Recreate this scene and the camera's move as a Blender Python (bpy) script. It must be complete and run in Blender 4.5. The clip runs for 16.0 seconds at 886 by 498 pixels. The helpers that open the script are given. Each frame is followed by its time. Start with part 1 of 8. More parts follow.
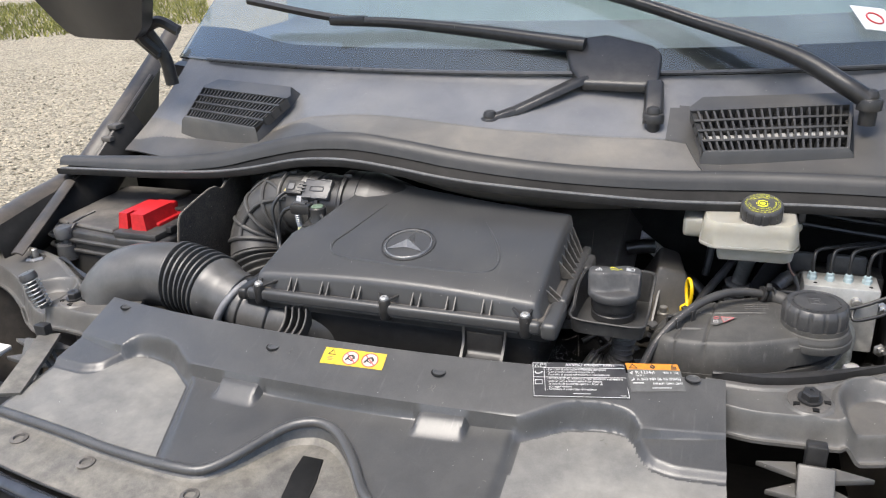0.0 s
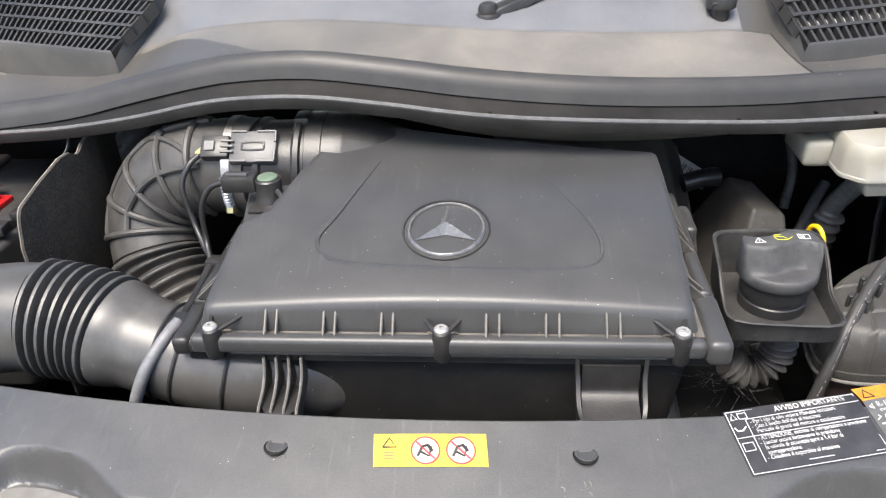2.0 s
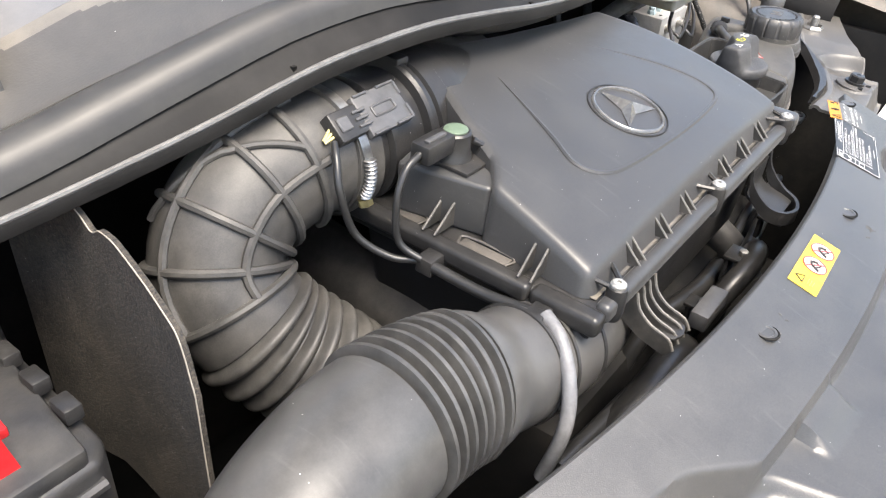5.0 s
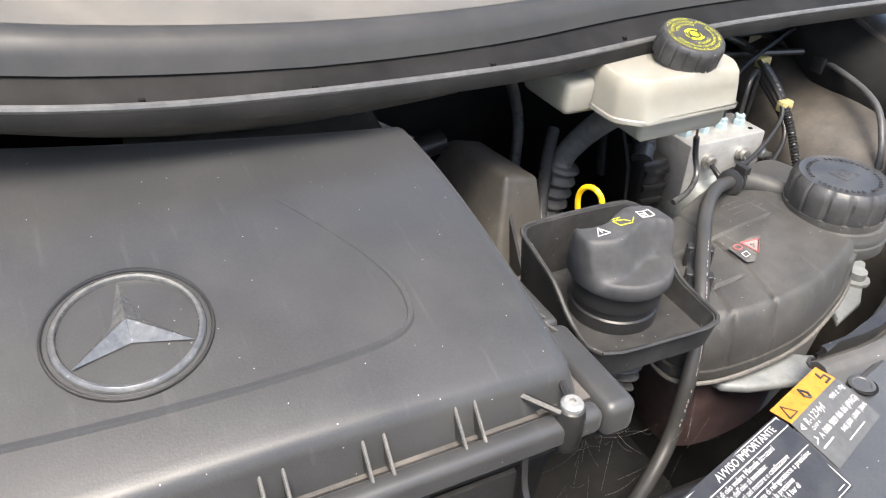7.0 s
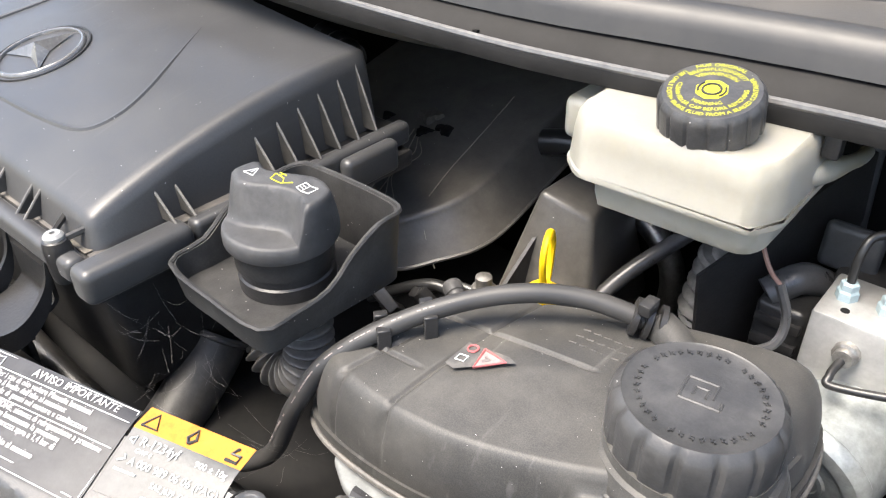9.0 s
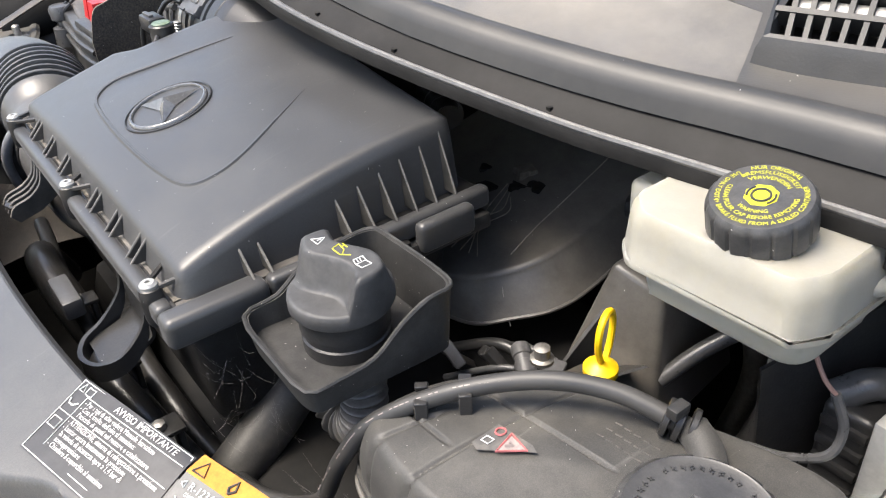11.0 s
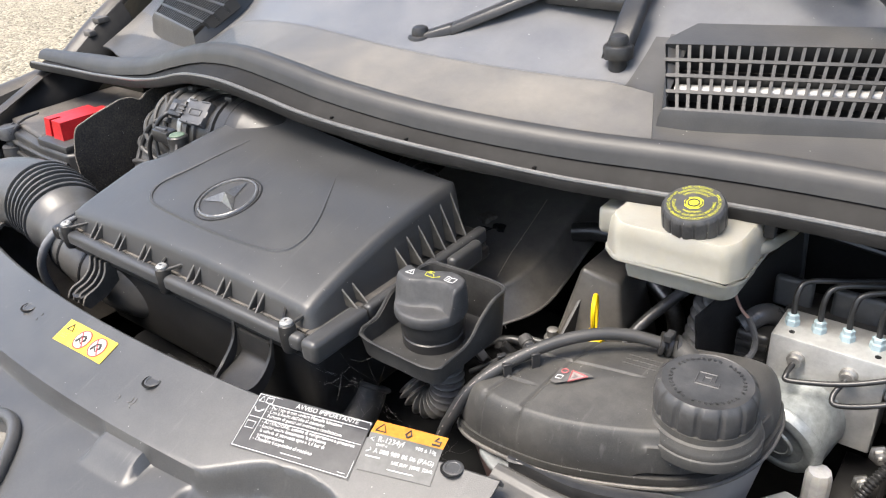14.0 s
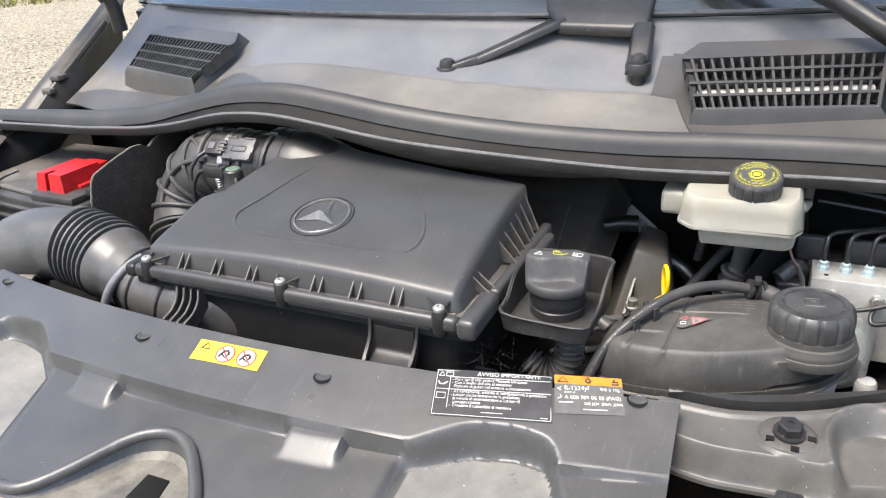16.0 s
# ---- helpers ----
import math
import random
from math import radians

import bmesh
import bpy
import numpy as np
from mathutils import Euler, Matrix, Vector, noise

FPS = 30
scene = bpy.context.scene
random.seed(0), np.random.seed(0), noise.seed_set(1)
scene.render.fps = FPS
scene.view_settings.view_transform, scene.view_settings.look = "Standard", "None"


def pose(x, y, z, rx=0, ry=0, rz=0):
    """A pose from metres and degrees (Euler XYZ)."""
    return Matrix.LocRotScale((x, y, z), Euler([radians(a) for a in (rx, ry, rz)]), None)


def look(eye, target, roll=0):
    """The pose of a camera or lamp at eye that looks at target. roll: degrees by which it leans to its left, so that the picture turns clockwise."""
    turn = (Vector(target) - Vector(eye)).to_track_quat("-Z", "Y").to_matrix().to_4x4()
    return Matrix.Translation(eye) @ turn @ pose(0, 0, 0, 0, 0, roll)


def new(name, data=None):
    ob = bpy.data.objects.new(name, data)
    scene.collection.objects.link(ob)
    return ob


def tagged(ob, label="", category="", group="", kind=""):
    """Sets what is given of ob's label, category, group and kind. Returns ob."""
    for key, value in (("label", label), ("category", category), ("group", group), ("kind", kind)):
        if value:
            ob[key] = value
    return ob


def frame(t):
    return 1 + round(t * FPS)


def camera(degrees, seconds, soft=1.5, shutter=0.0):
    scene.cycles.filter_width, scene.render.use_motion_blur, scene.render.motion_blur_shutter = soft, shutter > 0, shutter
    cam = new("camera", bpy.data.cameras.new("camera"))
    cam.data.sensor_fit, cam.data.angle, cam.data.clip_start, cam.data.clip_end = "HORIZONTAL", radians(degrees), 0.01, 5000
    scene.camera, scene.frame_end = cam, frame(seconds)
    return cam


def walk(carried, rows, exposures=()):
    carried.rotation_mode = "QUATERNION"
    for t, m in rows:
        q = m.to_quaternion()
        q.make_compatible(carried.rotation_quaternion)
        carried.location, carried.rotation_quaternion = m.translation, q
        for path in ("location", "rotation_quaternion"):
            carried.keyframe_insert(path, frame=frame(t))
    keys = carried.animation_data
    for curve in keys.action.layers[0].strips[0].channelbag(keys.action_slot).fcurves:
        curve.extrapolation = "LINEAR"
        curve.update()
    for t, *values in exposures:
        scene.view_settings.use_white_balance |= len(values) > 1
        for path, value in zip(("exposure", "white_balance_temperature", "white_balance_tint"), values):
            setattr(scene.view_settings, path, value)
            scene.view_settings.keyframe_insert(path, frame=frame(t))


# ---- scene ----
cam = camera(59.3, 16.0, soft=1.2)
PATH = [
    (0, (0.421, 0.046, 1.483), (-0.235, 1.771, 0.712), -3.0),
    (0.5, (0.347, 0.104, 1.476), (-0.256, 1.829, 0.664), -3.6),
    (1, (0.244, 0.153, 1.46), (-0.244, 1.883, 0.583), -3.7),
    (1.5, (0.174, 0.236, 1.441), (-0.18, 1.957, 0.486), -3.7),
    (2, (0.06, 0.391, 1.409), (-0.109, 2.094, 0.374), -2.8),
    (2.5, (-0.089, 0.48, 1.399), (-0.026, 2.134, 0.275), -2.3),
    (3, (-0.34, 0.523, 1.388), (0.021, 2.111, 0.227), -1.0),
    (5.5, (-0.643, 0.774, 1.354), (0.749, 1.64, 0.209), 5.0),
    (6, (-0.448, 0.623, 1.365), (0.762, 1.738, 0.229), 2.8),
    (6.5, (-0.269, 0.614, 1.351), (0.747, 1.922, 0.229), 2.4),
    (7, (0.001, 0.683, 1.307), (0.78, 2.146, 0.187), 3.0),
    (7.5, (0.2, 0.698, 1.281), (0.565, 2.303, 0.146), 2.3),
    (8, (0.41, 0.665, 1.285), (0.21, 2.31, 0.165), 1.2),
    (8.5, (0.53, 0.731, 1.258), (-0.19, 2.22, 0.134), 0.6),
    (9, (0.63, 0.771, 1.263), (-0.476, 2.01, 0.149), -1.0),
    (9.5, (0.672, 0.801, 1.274), (-0.649, 1.84, 0.191), -2.1),
    (9.7, (0.657, 0.824, 1.259), (-0.727, 1.82, 0.213), -2.6),
    (12, (0.712, 0.801, 1.35), (-0.636, 1.784, 0.247), -5.9),
    (12.5, (0.75, 0.749, 1.363), (-0.557, 1.812, 0.285), -5.5),
    (13, (0.728, 0.697, 1.391), (-0.521, 1.846, 0.332), -5.6),
    (13.5, (0.681, 0.617, 1.4), (-0.508, 1.87, 0.392), -4.9),
    (14, (0.703, 0.542, 1.409), (-0.427, 1.886, 0.453), -4.4),
    (14.5, (0.75, 0.463, 1.414), (-0.321, 1.882, 0.499), -4.1),
    (15, (0.686, 0.413, 1.411), (-0.298, 1.916, 0.532), -3.9),
    (15.5, (0.563, 0.36, 1.394), (-0.333, 1.929, 0.538), -3.6),
    (16, (0.513, 0.281, 1.408), (-0.277, 1.915, 0.566), -3.7),
]
EXPOSURES = [(0, 0.92, 6450, 10), (1, 1.11, 6450, 10), (2, 1.31, 6530, 10), (3, 1.66, 6500, 10), (5.5, 1.68, 6780, 10), (6.5, 1.44, 6730, 10), (8, 1.77, 6600, 10), (8.5, 1.81, 6640, 10), (9.5, 1.65, 6700, 10), (12, 1.42, 6680, 10), (13.5, 1.35, 6640, 10), (14.5, 1.31, 6620, 10), (16, 1.32, 6550, 10)]
walk(cam, [(t, look(eye, target, roll)) for t, eye, target, roll in PATH], EXPOSURES)

# ---- world and light ----
world = bpy.data.worlds.new("sky")
scene.world = world
world.use_nodes = True
wn = world.node_tree.nodes
sky = wn.new("ShaderNodeTexSky")
sky.sky_type = "NISHITA"
sky.sun_disc = False
SUN_EL, SUN_AZ = radians(66), radians(203)
sky.sun_elevation, sky.sun_rotation = SUN_EL, SUN_AZ
sky.air_density, sky.dust_density, sky.ozone_density = 1.0, 3.0, 1.0
wn["Background"].inputs[1].default_value = 0.17
world.node_tree.links.new(sky.outputs[0], wn["Background"].inputs[0])
sun = new("sun", bpy.data.lights.new("sun", "SUN"))
sun.data.energy, sun.data.angle, sun.data.color = 2.8, radians(32), (1.0, 0.94, 0.85)
sun_way = Vector((math.sin(SUN_AZ) * math.cos(SUN_EL), math.cos(SUN_AZ) * math.cos(SUN_EL), math.sin(SUN_EL)))
sun.rotation_euler = sun_way.to_track_quat("Z", "Y").to_euler()


# ---- materials ----
def mat(name, colour, rough=0.5, metal=0.0, second=None, scale=8.0, mix=0.5, fine=0.0, fine_scale=900.0,
        bump=0.15, bump_scale=500.0, specks=0.0, speck_scale=110.0, speck_colour=(0.6, 0.58, 0.54), spec=0.5, rough_var=0.12, vary=0.25, patch=(0.42, 0.68), streak=0.0, sheen=0.0):
    """A surface of one colour with soft stains of a second one, fine grain, relief and pale specks."""
    m = bpy.data.materials.new(name)
    m.use_nodes = True
    nt, n = m.node_tree, m.node_tree.nodes
    link = nt.links.new
    b = n["Principled BSDF"]
    co = n.new("ShaderNodeTexCoord")
    big = n.new("ShaderNodeTexNoise")
    big.inputs["Scale"].default_value, big.inputs["Detail"].default_value = scale, 6.0
    big.inputs["Roughness"].default_value = 0.62
    link(co.outputs["Object"], big.inputs["Vector"])
    ramp = n.new("ShaderNodeMapRange")
    ramp.inputs[1].default_value, ramp.inputs[2].default_value = patch
    link(big.outputs[0], ramp.inputs[0])
    amount = n.new("ShaderNodeMath")
    amount.operation = "MULTIPLY"
    amount.inputs[1].default_value = mix if second else 0.0
    link(ramp.outputs[0], amount.inputs[0])
    blend = n.new("ShaderNodeMix")
    blend.data_type = "RGBA"
    blend.inputs[6].default_value = (*colour, 1)
    blend.inputs[7].default_value = (*(second or colour), 1)
    link(amount.outputs[0], blend.inputs[0])
    out = blend.outputs[2]
    grain = n.new("ShaderNodeTexNoise")
    grain.inputs["Scale"].default_value, grain.inputs["Detail"].default_value = bump_scale, 3.0
    link(co.outputs["Object"], grain.inputs["Vector"])
    if fine:
        g2 = n.new("ShaderNodeTexNoise")
        g2.inputs["Scale"].default_value, g2.inputs["Detail"].default_value = fine_scale, 2.0
        link(co.outputs["Object"], g2.inputs["Vector"])
        mr = n.new("ShaderNodeMapRange")
        mr.inputs[1].default_value, mr.inputs[2].default_value = 0.35, 0.75
        mr.inputs[3].default_value, mr.inputs[4].default_value = 0.0, fine
        link(g2.outputs[0], mr.inputs[0])
        b2 = n.new("ShaderNodeMix")
        b2.data_type = "RGBA"
        link(mr.outputs[0], b2.inputs[0])
        link(out, b2.inputs[6])
        b2.inputs[7].default_value = (*(second or speck_colour), 1)
        out = b2.outputs[2]
    if specks:
        v = n.new("ShaderNodeTexVoronoi")
        v.inputs["Scale"].default_value = speck_scale
        link(co.outputs["Object"], v.inputs["Vector"])
        lt = n.new("ShaderNodeMath")
        lt.operation = "LESS_THAN"
        lt.inputs[1].default_value = 0.07
        link(v.outputs["Distance"], lt.inputs[0])
        sep = n.new("ShaderNodeSeparateColor")
        link(v.outputs["Color"], sep.inputs[0])
        few = n.new("ShaderNodeMath")
        few.operation = "LESS_THAN"
        few.inputs[1].default_value = specks
        link(sep.outputs[0], few.inputs[0])
        both = n.new("ShaderNodeMath")
        both.operation = "MULTIPLY"
        link(lt.outputs[0], both.inputs[0])
        link(few.outputs[0], both.inputs[1])
        b3 = n.new("ShaderNodeMix")
        b3.data_type = "RGBA"
        link(both.outputs[0], b3.inputs[0])
        link(out, b3.inputs[6])
        b3.inputs[7].default_value = (*speck_colour, 1)
        out = b3.outputs[2]
    if streak:
        # fine scuffs, long in one direction
        mp = n.new("ShaderNodeMapping")
        mp.inputs["Rotation"].default_value = (0, 0, 0.5)
        mp.inputs["Scale"].default_value = (70, 5, 20)
        link(co.outputs["Object"], mp.inputs["Vector"])
        sn = n.new("ShaderNodeTexNoise")
        sn.inputs["Scale"].default_value, sn.inputs["Detail"].default_value = 3.0, 4.0
        link(mp.outputs[0], sn.inputs["Vector"])
        sr = n.new("ShaderNodeMapRange")
        sr.inputs[1].default_value, sr.inputs[2].default_value = 0.62, 0.78
        sr.inputs[3].default_value, sr.inputs[4].default_value = 0.0, streak
        link(sn.outputs[0], sr.inputs[0])
        b4 = n.new("ShaderNodeMix")
        b4.data_type = "RGBA"
        link(sr.outputs[0], b4.inputs[0])
        link(out, b4.inputs[6])
        b4.inputs[7].default_value = (*speck_colour, 1)
        out = b4.outputs[2]
    # blotches and streaks of wear in the middle scale
    mid = n.new("ShaderNodeTexNoise")
    mid.inputs["Scale"].default_value, mid.inputs["Detail"].default_value = scale * 4.5, 8.0
    mid.inputs["Roughness"].default_value = 0.7
    link(co.outputs["Object"], mid.inputs["Vector"])
    mv = n.new("ShaderNodeMapRange")
    mv.inputs[1].default_value, mv.inputs[2].default_value = 0.32, 0.70
    mv.inputs[3].default_value, mv.inputs[4].default_value = 1 - vary, 1 + vary
    link(mid.outputs[0], mv.inputs[0])
    hsv = n.new("ShaderNodeHueSaturation")
    link(mv.outputs[0], hsv.inputs["Value"])
    link(out, hsv.inputs["Color"])
    link(hsv.outputs[0], b.inputs["Base Color"])
    rr = n.new("ShaderNodeMapRange")
    rr.inputs[3].default_value, rr.inputs[4].default_value = max(0.02, rough - rough_var), min(1, rough + rough_var)
    link(mid.outputs[0], rr.inputs[0])
    link(rr.outputs[0], b.inputs["Roughness"])
    b.inputs["Metallic"].default_value = metal
    b.inputs["Specular IOR Level"].default_value = spec
    b.inputs["Sheen Weight"].default_value, b.inputs["Sheen Roughness"].default_value = sheen, 0.45
    if bump:
        bp = n.new("ShaderNodeBump")
        bp.inputs["Strength"].default_value, bp.inputs["Distance"].default_value = bump, 0.0015
        link(grain.outputs[0], bp.inputs["Height"])
        link(bp.outputs[0], b.inputs["Normal"])
    return m


DUST = (0.20, 0.18, 0.155)
